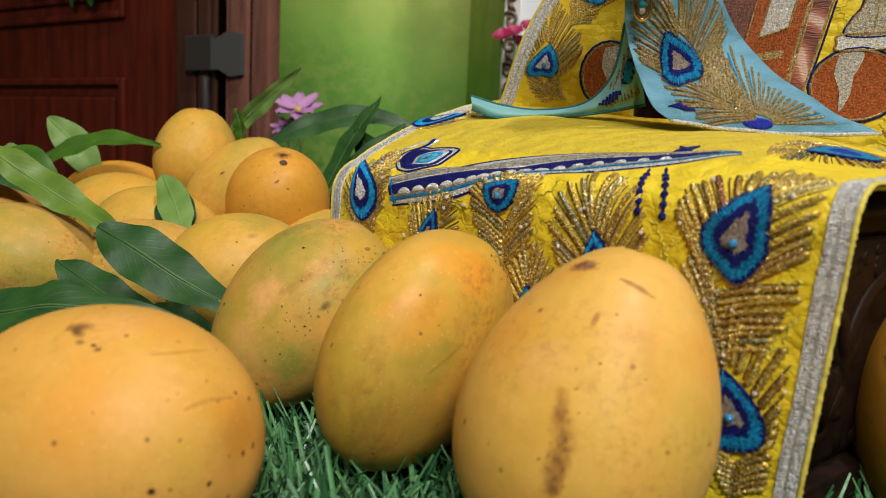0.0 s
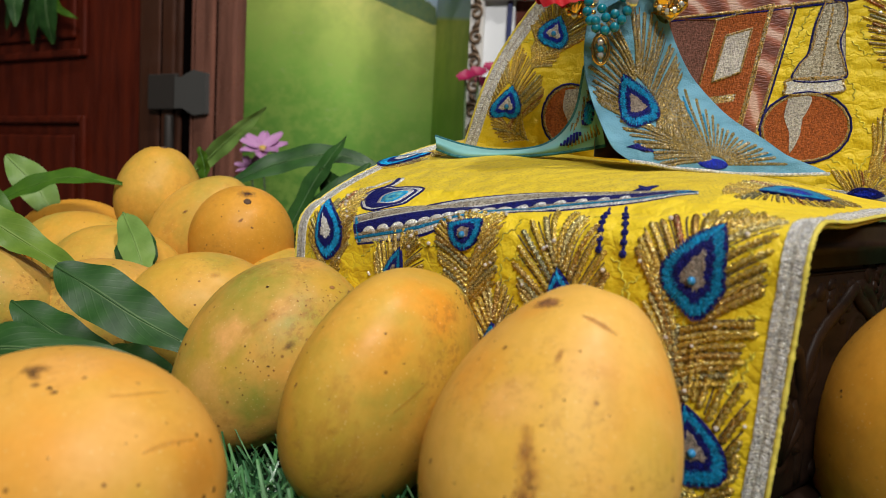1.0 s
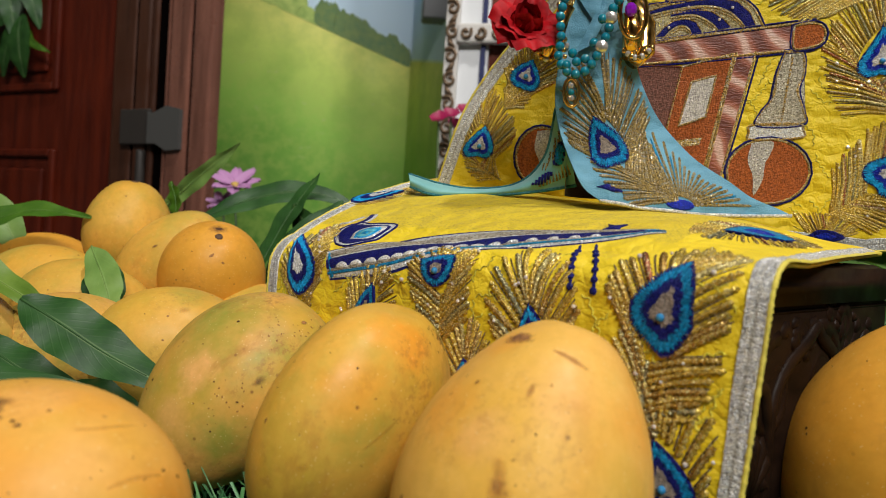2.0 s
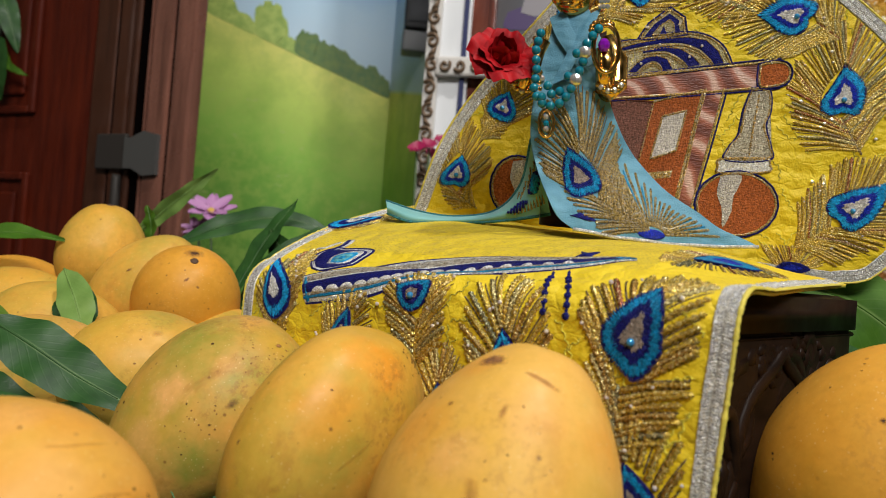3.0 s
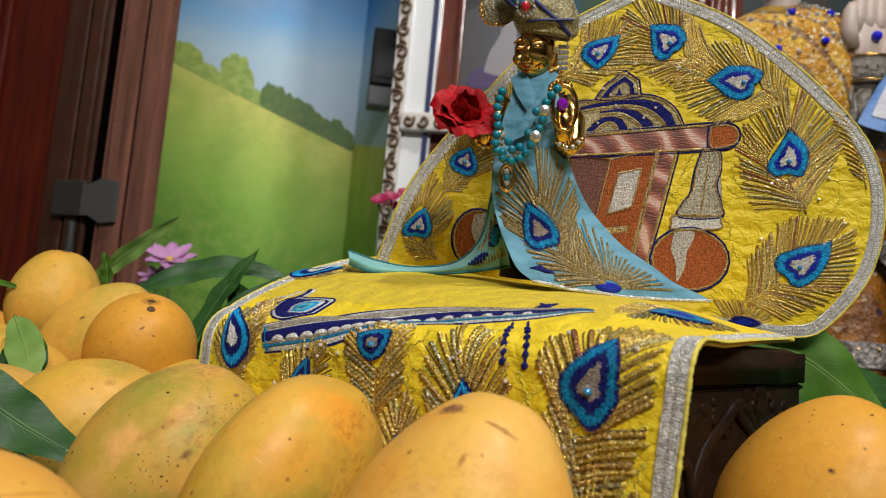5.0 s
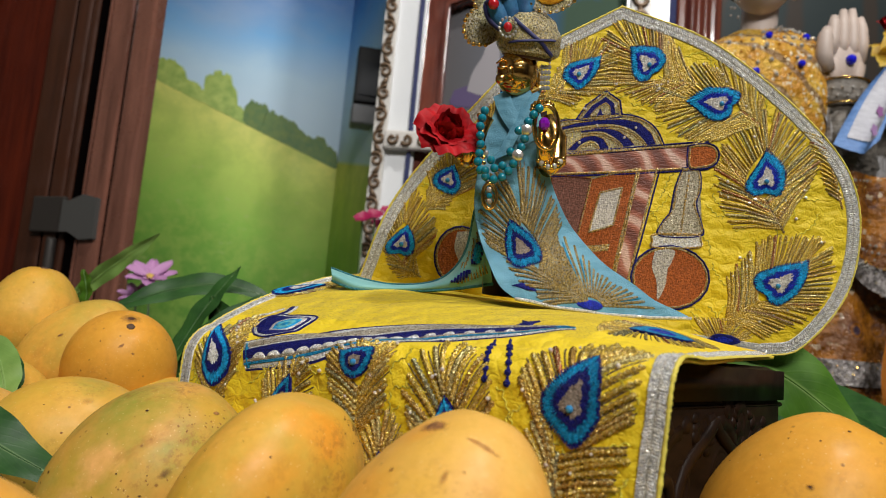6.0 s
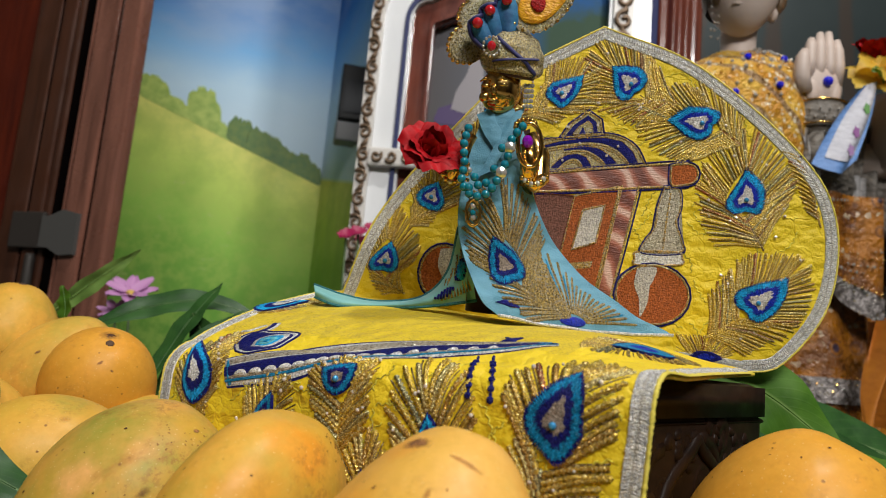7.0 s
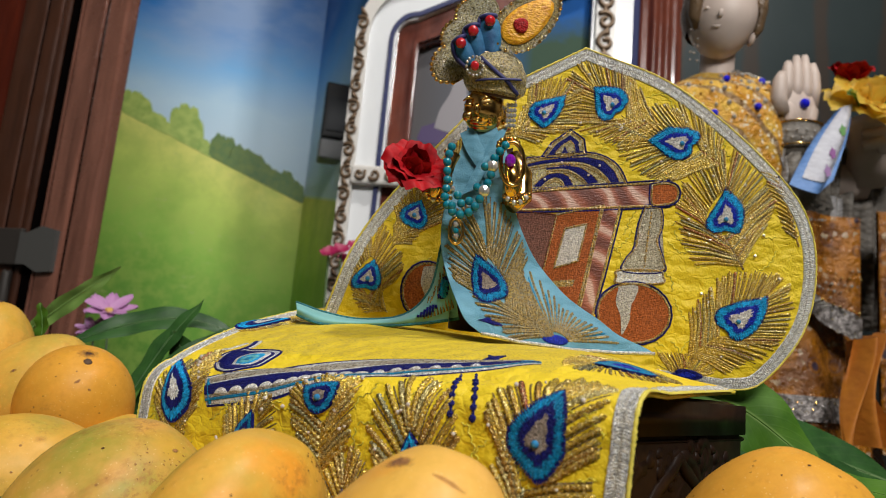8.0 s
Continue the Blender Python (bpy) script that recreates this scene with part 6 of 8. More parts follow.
def robe_back(u, v):
    a = math.pi * (0.02 + 0.96 * u)
    z = 0.222 - 0.088 * v
    r = 0.0125 + 0.003 * v
    return set_back(Vector((0.0870 + 0.004 * v + r * math.cos(a), 0.3015 + r * 0.8 * math.sin(a), z)))


grid(bm, 20, 12, robe_back)
# maroon here paints in the dark shade of the gap under the figure
part("back", bm, MAROON, robe)
# left wing of the robe, turned up so that its lining shows
LU = bezier([(0.0705, 0.3080, 0.1720), (0.0690, 0.3170, 0.1520), (0.0600, 0.3290, 0.1400), (0.0425, 0.3470, 0.1370), (0.0250, 0.3510, 0.1385), (0.0095, 0.3545, 0.1425)], 8)
LD = bezier([(0.0800, 0.3020, 0.1385), (0.0700, 0.3160, 0.1365), (0.0570, 0.3270, 0.1345), (0.0425, 0.3400, 0.1335), (0.0220, 0.3430, 0.1325), (0.0105, 0.3500, 0.1360)], 8)


def wing_at(u, v, h=0.0):
    k = v * (len(LU) - 1)
    i = min(int(k), len(LU) - 2)
    q = LU[i].lerp(LU[i + 1], k - i).lerp(LD[i].lerp(LD[i + 1], k - i), u)
    q.y -= 0.004 * math.sin(math.pi * u) + h
    return set_back(q)


bm = bmesh.new()
grid(bm, 12, 41, lambda u, v: wing_at(u, v))
grid(bm, 12, 41, lambda u, v: wing_at(u, v, -0.001))
part("wing", bm, TEAL_LINING, robe, "pale teal lining of the turned-up wing")
bm = bmesh.new()
sweep(bm, [wing_at(0.0, v / 40) for v in range(41)], 0.0008, 6)
sweep(bm, [wing_at(1.0, v / 40) for v in range(41)], 0.0008, 6)
part("hem", bm, thread("dark_teal_cord", (0.05, 0.24, 0.28), 0.5), robe, "dark teal corded hem")
for k in range(10):
    bm = bmesh.new()
    sweep(bm, [wing_at(0.15 + 0.05 * (k % 3), 0.02 + 0.022 * k, 0.0005), wing_at(0.85, 0.03 + 0.024 * k, 0.0005)], 0.0006, 5)
    part("barb", bm, ZARI_SHADED, robe)
for v0, v1, u0, mat in ((0.03, 0.14, 0.45, NAVY_THREAD), (0.17, 0.30, 0.62, NAVY_THREAD), (0.05, 0.12, 0.45, TEAL_THREAD)):
    bm = bmesh.new()
    mid_v, lift = (v0 + v1) / 2, 0.0006 if mat is NAVY_THREAD else 0.0010
    for k in range(7):
        t = k / 6
        half = 0.16 * math.sin(math.pi * (0.1 + 0.8 * t))
        sweep(bm, [wing_at(u0 - half, v0 + (v1 - v0) * t, lift), wing_at(u0 + half, v0 + (v1 - v0) * t, lift)], 0.0007, 5)
    part("leaf_stitch", bm, mat, robe)
# feather on the robe
SURF_LIMITS[on_robe] = robe_limits
feather(robe, on_robe, (117, 134), (92.5, 156), (88.5, 168), (10.0, 7.6), 24, 19, 0.66, FRONT_EYE, 0.05, 0.0, 14, 14, bead=False, gold=ZARI_SHADED, outline=[(83, 167), (88, 164.5), (94, 161), (98.5, 155), (98, 150), (92, 147), (87, 145.5), (83.5, 148), (82.5, 153), (82, 159)])
for k in range(17):
    a = radians(3 + 6.6 * k)
    p0, p1 = Vector((118 + 7.5 * math.cos(a), 132.4 + 3.0 * math.sin(a))), Vector((118 + 40 * math.cos(a), 132.4 + 36 * math.sin(a)))
    room = [q for q in (p0.lerp(p1, f / 30) for f in range(31)) if robe_limits(q + Vector((4.0, 1.5)))]
    if not room or (room[-1] - p0).length < 3:
        continue
    bm = bmesh.new()
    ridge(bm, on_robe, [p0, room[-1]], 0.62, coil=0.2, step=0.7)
    part("barb", bm, ZARI_SHADED, robe)
    if k % 2:
        bm = bmesh.new()
        w = Vector((-math.sin(a), math.cos(a)))
        ridge(bm, on_robe, [p0.lerp(room[-1], 0.35) + w * 1.0, p0.lerp(room[-1], 0.9) + w * 1.6], 0.4, step=0.9)
        part("barb", bm, TEAL_THREAD, robe, "teal thread")
bm = bmesh.new()
patch(bm, on_robe, [(119 + 7 * math.cos(k * 0.45), 132.2 + 2.2 * math.sin(k * 0.45)) for k in range(14)], 0.5, 0.2)
part("eye_ring", bm, BLUE_THREAD, robe)
bm = bmesh.new()
patch(bm, on_robe, [(84, 137.4), (88, 138.8), (92, 137.6), (96, 135.4), (90, 135.6)], 0.5, 0.15)
part("leaf_stitch", bm, NAVY_THREAD, robe)

# turban with plume, aigrette and jewel
turban = thing("turban", (0, 0, 0), "silver and gold glitter turban with navy bands", "turban")
bm = bmesh.new()


def turban_at(u, v, grow=0.0):
    a = 2 * math.pi * u
    prof = [(8.0, -2.5), (13.2, -0.5), (14.6, 4.5), (14.4, 10.0), (12.2, 15.5), (7.5, 19.5), (0.3, 20.8)]
    k = v * (len(prof) - 1)
    i = min(int(k), len(prof) - 2)
    r = prof[i][0] + (prof[i + 1][0] - prof[i][0]) * (k - i)
    h = prof[i][1] + (prof[i + 1][1] - prof[i][1]) * (k - i)
    r += 0.45 * math.sin(5 * (v * 6 + math.sin(a) * 0.9)) * (1 - v) + grow
    tilt = 0.14 * r * math.cos(a)
    return fig(5.5 + r * math.cos(a), 9.0 + h - tilt + 1.5 * math.sin(a) * -1, -4 + r * 0.92 * math.sin(a))


grid(bm, 48, 40, turban_at, closed_u=True)
part("wrap", bm, GLITTER, turban)
for v0, v1, u0, u1, mat in ((0.10, 0.62, 0.10, 0.34, VELVET_NAVY), (0.38, 0.28, 0.12, 0.36, VELVET_NAVY), (0.03, 0.10, 0.02, 0.62, MAROON)):
    bm = bmesh.new()
    pts = [turban_at(u0 + (u1 - u0) * k / 20, v0 + (v1 - v0) * k / 20, 0.3) for k in range(21)]
    sweep(bm, pts, 0.0010, 8, flat=0.5)
    part("band", bm, mat, turban)
jewel = part("jewel", bmesh.new(), RHINESTONE, turban, "round brooch with red stone")
bm = bmesh.new()
fig_ball(bm, -4.3, 17.8, 9.4, 2.3, (0.85, 0.5, 1.0), 10, 8)
part("stone", bm, RED_GEM, jewel)
for k in range(14):
    bm = bmesh.new()
    fig_ball(bm, -4.3 + 3.7 * math.cos(k * 0.449), 17.8 + 4.2 * math.sin(k * 0.449), 9.0, 0.75, seg=7, rings=5)
    part("bead", bm, RHINESTONE, jewel)
plume = thing("plume", (0, 0, 0), "rounded gold mesh plume edged with gold beads on turban", "plume")
LOBES = (([(-13.3, 13.5), (-20.3, 14.6), (-23.2, 20.5), (-21.4, 26.9), (-17.4, 30.3)], [(-8, 31), (-5, 24), (-8, 17)], -5.0),
         ([(-17.4, 29.6), (-18.6, 34.5), (-16.6, 40.0), (-11.5, 43.8)], [(-3, 44), (-2, 36), (-8, 29)], -6.5),
         ([(-11.8, 42.8), (-11.6, 48.0), (-7.5, 52.5), (-1.0, 54.0)], [(6, 52), (7, 44), (-2, 40)], -8.0))
for edge, back, depth in LOBES:
    rim_line = [(p.x, p.y) for p in bezier([(*p, 0) for p in edge], 8)]
    loop = [(p.x, p.y) for p in bezier([(*p, 0) for p in edge + back + edge[:1]], 7)[:-1]]
    bm = bmesh.new()
    patch(bm, lambda x, y, h: fig(x, y, depth + h), loop, 0.6, 1.2, 7, 0.35)
    patch(bm, lambda x, y, h: fig(x, y, depth - h), loop, 0.6, 0.4, 3, 0.0)
    lobe = part("lobe", bm, GLITTER_DIM, plume)
    bm = bmesh.new()
    sweep(bm, [fig(x, y, depth + 0.3) for x, y in loop + loop[:1]], 0.0006, 6, cap=False)
    part("edge", bm, GLITTER, lobe)
    gone, last = 9.0, None
    for x, y in rim_line:
        if last:
            gone += math.hypot(x - last[0], y - last[1])
        last = (x, y)
        if gone > 2.1:
            gone = 0.0
            bm = bmesh.new()
            ball(bm, fig(x - 0.5, y, depth + 0.5), 0.00115, 8, 6)
            part("bead", bm, GILT, lobe)
aigrette = thing("aigrette", (0, 0, 0), "blue velvet petals with red stones on turban front", "ornament")
for (x0, y0), (x1, y1), w in (((-5, 20), (-11, 31), 6.0), ((-1, 22), (-5.5, 36.5), 6.0), ((4, 23), (2, 41), 6.5)):
    bm = bmesh.new()
    d = Vector((x1 - x0, y1 - y0)).normalized()
    sidev = Vector((d.y, -d.x))

    def petal(u, v, x0=x0, y0=y0, x1=x1, y1=y1, w=w, sidev=sidev):
        ww = w * (0.45 + 0.9 * math.sin(math.pi * (0.12 + 0.72 * v))) * 0.62
        x = x0 + (x1 - x0) * v + sidev.x * ww * (u - 0.5) * 2
        y = y0 + (y1 - y0) * v + sidev.y * ww * (u - 0.5) * 2
        return fig(x, y, 2.5 + 2.6 * math.cos((u - 0.5) * 3) + 1.5 * v)

    grid(bm, 10, 10, petal)
    pt = part("petal", bm, VELVET_TEAL, aigrette)
    bm = bmesh.new()
    sweep(bm, [petal(u, 1.0) for u in [k / 10 for k in range(11)]] , 0.0013, 7)
    sweep(bm, [petal(0.0, v) for v in [k / 10 for k in range(11)]] , 0.0013, 7)
    part("edge", bm, VELVET_NAVY, pt)
    bm = bmesh.new()
    fig_ball(bm, x1 + 0.6, y1 - 2.5, 7.2, 2.5, (1, 0.6, 1), 9, 7)
    part("stone", bm, RED_GEM, pt, "round red stone")
eye_plume = thing("feather_badge", (0, 0, 0), "orange embroidered feather badge with red centre on turban", "ornament")
EB = Vector((20.0, 39.5))
ED = Vector((0.80, 0.60))
for r1, r2, mat, z, nm in ((18.0, 10.0, GLITTER, -0.5, "mount"), (14.0, 6.8, ORANGE_THREAD, 0.6, "field"), (3.4, 3.2, RED_THREAD, 1.6, "centre")):
    bm = bmesh.new()
    off = -4.0 if nm == "centre" else 0.0
    rim_e = []
    for k in range(36):
        a = 2 * math.pi * k / 36
        x, y = r1 * math.cos(a) + off, r2 * math.sin(a) * (1.1 - 0.25 * math.cos(a))
        rim_e.append((EB.x + ED.x * x - ED.y * y, EB.y + ED.y * x + ED.x * y))
    patch(bm, lambda x, y, h: fig(x, y, 4 + h), rim_e, z, 0.4, 4, 0.12)
    part(nm, bm, mat, eye_plume)
for k in range(34):
    a = 2 * math.pi * k / 34
    x, y = 17.5 * math.cos(a), 9.6 * math.sin(a) * (1.1 - 0.25 * math.cos(a))
    bm = bmesh.new()
    ball(bm, fig(EB.x + ED.x * x - ED.y * y, EB.y + ED.y * x + ED.x * y, 4.2), 0.0009, 7, 5)
    part("sequin", bm, GILT if k % 2 else RHINESTONE, eye_plume)

# necklace
necklace = thing("necklace", (0, 0, 0), "teal pearl necklace with rhinestone balls and gold pendant", "necklace")
strand = bezier([(-14.5, -18, 9), (-16.5, -25, 11), (-16.5, -34, 12), (-17.5, -42, 13), (-13, -48, 14.5), (-6.5, -47, 15.5), (-1.5, -40, 15.5), (2.5, -31, 14.5), (4, -24, 14), (9, -18, 13)], 24)
last, placed = strand[0], []
for p in strand:
    if not placed or (p - placed[-1]).length > 3.7:
        placed.append(p)
for i, p in enumerate(placed):
    bm = bmesh.new()
    stone = i in (len(placed) - 4, len(placed) - 7)
    fig_ball(bm, p.x, p.y, p.z, 2.7 if stone else 1.95, seg=12, rings=9)
    part("ball" if stone else "pearl", bm, RHINESTONE if stone else PEARL, necklace, smooth=not stone)
for x, y in ((-14.5, -44.5), (-10.5, -43.5), (-7, -42.5), (-3.5, -36.5), (-12, -40), (0, -27.5)):
    bm = bmesh.new()
    fig_ball(bm, x, y, 14.5, 1.9, seg=12, rings=9)
    part("pearl", bm, PEARL, necklace)
pend = part("pendant", bmesh.new(), GILT, necklace, "oval gold pendant with clear stones")
bm = bmesh.new()
pts = [fig(-12.7 + 2.9 * math.cos(a), -55.5 + 5.6 * math.sin(a), 15) for a in [2 * math.pi * k / 24 for k in range(25)]]
sweep(bm, pts, 0.0009, 7, cap=False)
part("ring", bm, GILT, pend)
for y in (-52.8, -55.4, -57.8):
    bm = bmesh.new()
    fig_ball(bm, -12.8, y, 15, 1.3, seg=8, rings=6)
    part("stone", bm, RHINESTONE if y != -55.4 else PEARL, pend, smooth=False)
for k in range(9):
    bm = bmesh.new()
    fig_ball(bm, -17 + 0.25 * k, -20 - 2.6 * k, 9.5, 1.0, seg=8, rings=6)
    part("spacer", bm, GILT, necklace)

# red rose in the figure's grip
ROSE_RED = material("rose_petal_red", (0.45, 0.002, 0.006), 0.6, spec=0.2)
n = Net(ROSE_RED)
n.colour(n.mix(n.ramp(n.noise(120, 4), [(0.3, grey(0)), (0.7, grey(1))]), (0.22, 0.001, 0.004), (0.50, 0.004, 0.009)))
n.bump(n.noise(260, 3), 0.25, 0.001)


def rose(where, size, axis, mat, seed, label, petals=20, name="rose", spread=1.0, ruffle=0.05):
    rnd = random.Random(seed)
    root = thing(name, where, label, "flower")
    fr = axis_frame(axis)
    for k in range(petals):
        t = k / petals
        ang = k * 2.4 + rnd.uniform(-0.2, 0.2)
        tilt = 0.15 + 1.25 * t * spread + rnd.uniform(-0.12, 0.12)
        ln = size * (0.62 + 0.42 * t) * rnd.uniform(1 - 3 * ruffle, 1 + 3 * ruffle)
        wd = size * (0.34 + 0.28 * t)
        bm = bmesh.new()
        bend = rnd.uniform(0.2, 0.5)

        def f(u, v):
            x = (u - 0.5) * 2 * wd * (0.35 + 0.75 * math.sin(math.pi * (0.12 + 0.55 * v)))
            r = ln * v
            th = tilt + bend * v * v * (1 if t > 0.4 else -0.6)
            y = r * math.sin(th) - 0.25 * wd * (1 - (2 * u - 1) ** 2) * math.cos(th) * -1
            z = r * math.cos(th) + ruffle * ln * (math.sin(u * 9 + k) + 0.6 * math.sin(u * 19 + 2 * k)) * v * v
            z -= 0.14 * ln * abs(2 * u - 1) ** 2 * v
            return fr @ (Matrix.Rotation(ang, 3, "Z") @ Vector((x, y, z)))

        grid(bm, 15, 12, f)
        part("petal", bm, mat, root)
    return root


rose(fig(-31.5, -29, 0), 0.0160, (-0.02, -0.84, 0.50), ROSE_RED, 4, "deep red rose held before the figurine", 28, "rose", 0.66, 0.06)

# ---- leaves, flowers and the grass mat ----
def leaf_skin(name, dark, light, rib):
    m = material(name, dark, 0.42, spec=0.27)
    n = Net(m)
    sep = n.put("ShaderNodeSeparateXYZ", [("Vector", n.co.outputs["UV"])])
    u, v = sep.outputs["X"], sep.outputs["Y"]
    off = n.math("ABSOLUTE", n.math("SUBTRACT", v, 0.5))
    ph = n.math("SUBTRACT", n.math("MULTIPLY", u, 12.0), n.math("MULTIPLY", off, 7.0))
    fr = n.math("ABSOLUTE", n.math("SUBTRACT", n.math("FRACT", ph), 0.5))
    vein = n.ramp(fr, [(0.0, grey(1)), (0.14, grey(0))])
    c = n.mix(n.ramp(n.noise(60, 4), [(0.3, grey(0)), (0.7, grey(1))]), dark, light)
    c = n.mix(n.math("MULTIPLY", n.math("MULTIPLY", vein, n.noise(90, 3)), 0.10), c, rib)
    mid = n.ramp(off, [(0.014, grey(1)), (0.045, grey(0))])
    c = n.mix(n.math("MULTIPLY", mid, 0.75), c, rib)
    n.colour(c)
    n.bump(n.mix(0.7, vein, n.noise(200, 3)), 0.15, 0.001)
    n.rough(n.ramp(n.noise(80, 3), [(0.3, grey(0.38)), (0.7, grey(0.56))]))
    return m


LEAF_DARK = leaf_skin("leaf_dark_green", (0.012, 0.048, 0.010), (0.032, 0.098, 0.020), (0.16, 0.24, 0.10))
LEAF_MID = leaf_skin("leaf_green", (0.036, 0.105, 0.008), (0.070, 0.165, 0.014), (0.18, 0.28, 0.08))
LEAF_LIGHT = leaf_skin("leaf_light_green", (0.13, 0.24, 0.05), (0.20, 0.32, 0.08), (0.28, 0.38, 0.14))
LEAF_CORD = material("dark_cord", (0.03, 0.035, 0.02), 0.8)
LEAF_YELLOW = leaf_skin("leaf_yellow_green", (0.09, 0.17, 0.018), (0.16, 0.25, 0.035), (0.30, 0.36, 0.12))


def leaf(spine, half, mat, facing=(0, -0.5, 0.85), fold=0.25, wave=0.0012, label="", seed=0, category="leaf", name="mango_leaf"):
    """A long leaf along three or more points, with a folded midrib and a wavy margin."""
    line = bezier(spine, 10)
    root = thing(name, line[0], label or "dark green glossy mango leaf", category, "mango leaves")
    base = line[0].copy()
    bm = bmesh.new()
    uv = bm.loops.layers.uv.new("UVMap")
    rows, m = [], len(line)
    nv = 9
    for i, p in enumerate(line):
        t = i / (m - 1)
        d = (line[min(i + 1, m - 1)] - line[max(i - 1, 0)]).normalized()
        nrm = Vector(facing).normalized()
        sd = d.cross(nrm).normalized()
        nrm = sd.cross(d).normalized()
        w = half * max(0.02, math.sin(math.pi * min(1, t ** 0.85 * 0.97 + 0.015)) ** 0.8)
        row = []
        for j in range(nv):
            o = (j / (nv - 1) - 0.5) * 2
            lift = fold * w * abs(o) ** 1.3 + wave * abs(o) * math.sin(t * 21 + seed + (2 if o > 0 else 0)) - 0.10 * w * abs(o) ** 4
            row.append((bm.verts.new(p - base + sd * w * o + nrm * lift), t, j / (nv - 1)))
        rows.append(row)
    for a, b in zip(rows, rows[1:]):
        for j in range(nv - 1):
            q = (a[j], a[j + 1], b[j + 1], b[j])
            f = bm.faces.new([x[0] for x in q])
            for lp, x in zip(f.loops, q):
                lp[uv].uv = (x[1], x[2])
    part("blade", bm, mat, root)
    bm = bmesh.new()
    sweep(bm, [q - base for q in line[: int(m * 0.9)]], [0.0008 * (1 - 0.8 * i / m) for i in range(int(m * 0.9))], 5)
    part("midrib", bm, mat, root)
    return root


leaf([(-0.1590, 0.3300, 0.0740), (-0.1400, 0.3250, 0.0650), (-0.1170, 0.3197, 0.0530), (-0.0860, 0.3133, 0.0400)], 0.0135, LEAF_DARK, (0.15, -0.75, 0.65), 0.15, label="large dark green mango leaf with pale midrib", seed=1)
leaf([(-0.2100, 0.2720, 0.0370), (-0.1641, 0.2660, 0.0480), (-0.1390, 0.2660, 0.0515), (-0.0950, 0.2782, 0.0430)], 0.0125, LEAF_DARK, (0.0, -0.6, 0.8), 0.12, label="dark green mango leaf lying behind a mango", seed=2)
leaf([(-0.2600, 0.4021, 0.1090), (-0.2181, 0.3991, 0.0830), (-0.1680, 0.3866, 0.0590)], 0.0098, LEAF_YELLOW, (0.3, -0.75, 0.6), 0.42, 0.0024, label="yellowish green mango leaf", seed=3)
leaf([(-0.1845, 0.4708, 0.0920), (-0.1669, 0.4480, 0.0719), (-0.1570, 0.4355, 0.0535)], 0.0105, LEAF_LIGHT, (0.1, -0.95, 0.2), 0.12, label="small light green young mango leaf", seed=4)
leaf([(-0.1790, 0.4720, 0.0850), (-0.1700, 0.4560, 0.0660), (-0.1610, 0.4420, 0.0480)], 0.0130, LEAF_DARK, (0.1, -0.95, 0.2), 0.12, seed=5)
leaf([(-0.3300, 0.5600, 0.0800), (-0.2960, 0.5644, 0.1010), (-0.2624, 0.5644, 0.1120), (-0.2180, 0.5543, 0.1090)], 0.0095, LEAF_MID, (0.0, -0.7, 0.7), 0.3, label="green mango leaf arching over the pile", seed=6)
leaf([(-0.3320, 0.6068, 0.1270), (-0.3055, 0.6036, 0.1016), (-0.2880, 0.6008, 0.0750)], 0.0140, LEAF_LIGHT, (0.2, -0.9, 0.3), 0.2, label="light green mango leaf at the back", seed=7)
leaf([(-0.1900, 0.6274, 0.1180), (-0.1628, 0.6300, 0.1470), (-0.1290, 0.6345, 0.1800)], 0.0080, LEAF_LIGHT, (0.5, -0.8, -0.3), 0.3, label="narrow green mango leaf pointing up", seed=8)
leaf([(-0.1560, 0.6200, 0.1130), (-0.1137, 0.6284, 0.1330), (-0.0706, 0.6298, 0.1420), (-0.0250, 0.6289, 0.1330)], 0.0115, LEAF_DARK, (0.0, -0.8, 0.5), 0.2, label="broad green mango leaf behind the mangoes", seed=9)
leaf([(-0.0980, 0.5560, 0.0700), (-0.0785, 0.5859, 0.1195), (-0.0570, 0.6110, 0.1580)], 0.0110, LEAF_DARK, (-0.6, -0.8, 0.2), 0.2, seed=10)
leaf([(-0.0900, 0.5700, 0.0500), (-0.0700, 0.5700, 0.0950), (-0.0350, 0.5850, 0.1350)], 0.0140, LEAF_DARK, (-0.3, -0.9, 0.3), 0.2, seed=11)
leaf([(-0.0700, 0.6000, 0.0650), (-0.0600, 0.5950, 0.1000), (-0.0750, 0.5900, 0.1300)], 0.0150, LEAF_DARK, (-0.2, -0.9, 0.3), 0.2, seed=12)
leaf([(-0.3400, 0.5300, 0.0600), (-0.3050, 0.5200, 0.0950), (-0.2700, 0.5100, 0.0760)], 0.0120, LEAF_MID, (0.2, -0.8, 0.5), 0.25, seed=13)
leaf([(-0.3400, 0.4700, 0.0500), (-0.2900, 0.4650, 0.0880), (-0.2450, 0.4620, 0.0680)], 0.0110, LEAF_DARK, (0.1, -0.7, 0.7), 0.25, seed=14)
leaf([(-0.3600, 0.5600, 0.0700), (-0.3300, 0.5400, 0.0980), (-0.3000, 0.5300, 0.0850)], 0.0090, LEAF_LIGHT, (0.1, -0.7, 0.7), 0.25, seed=15)
leaf([(-0.1500, 0.3500, 0.0250), (-0.1300, 0.3400, 0.0300), (-0.1000, 0.3300, 0.0200)], 0.0100, LEAF_DARK, (0.0, -0.6, 0.8), 0.2, seed=16)
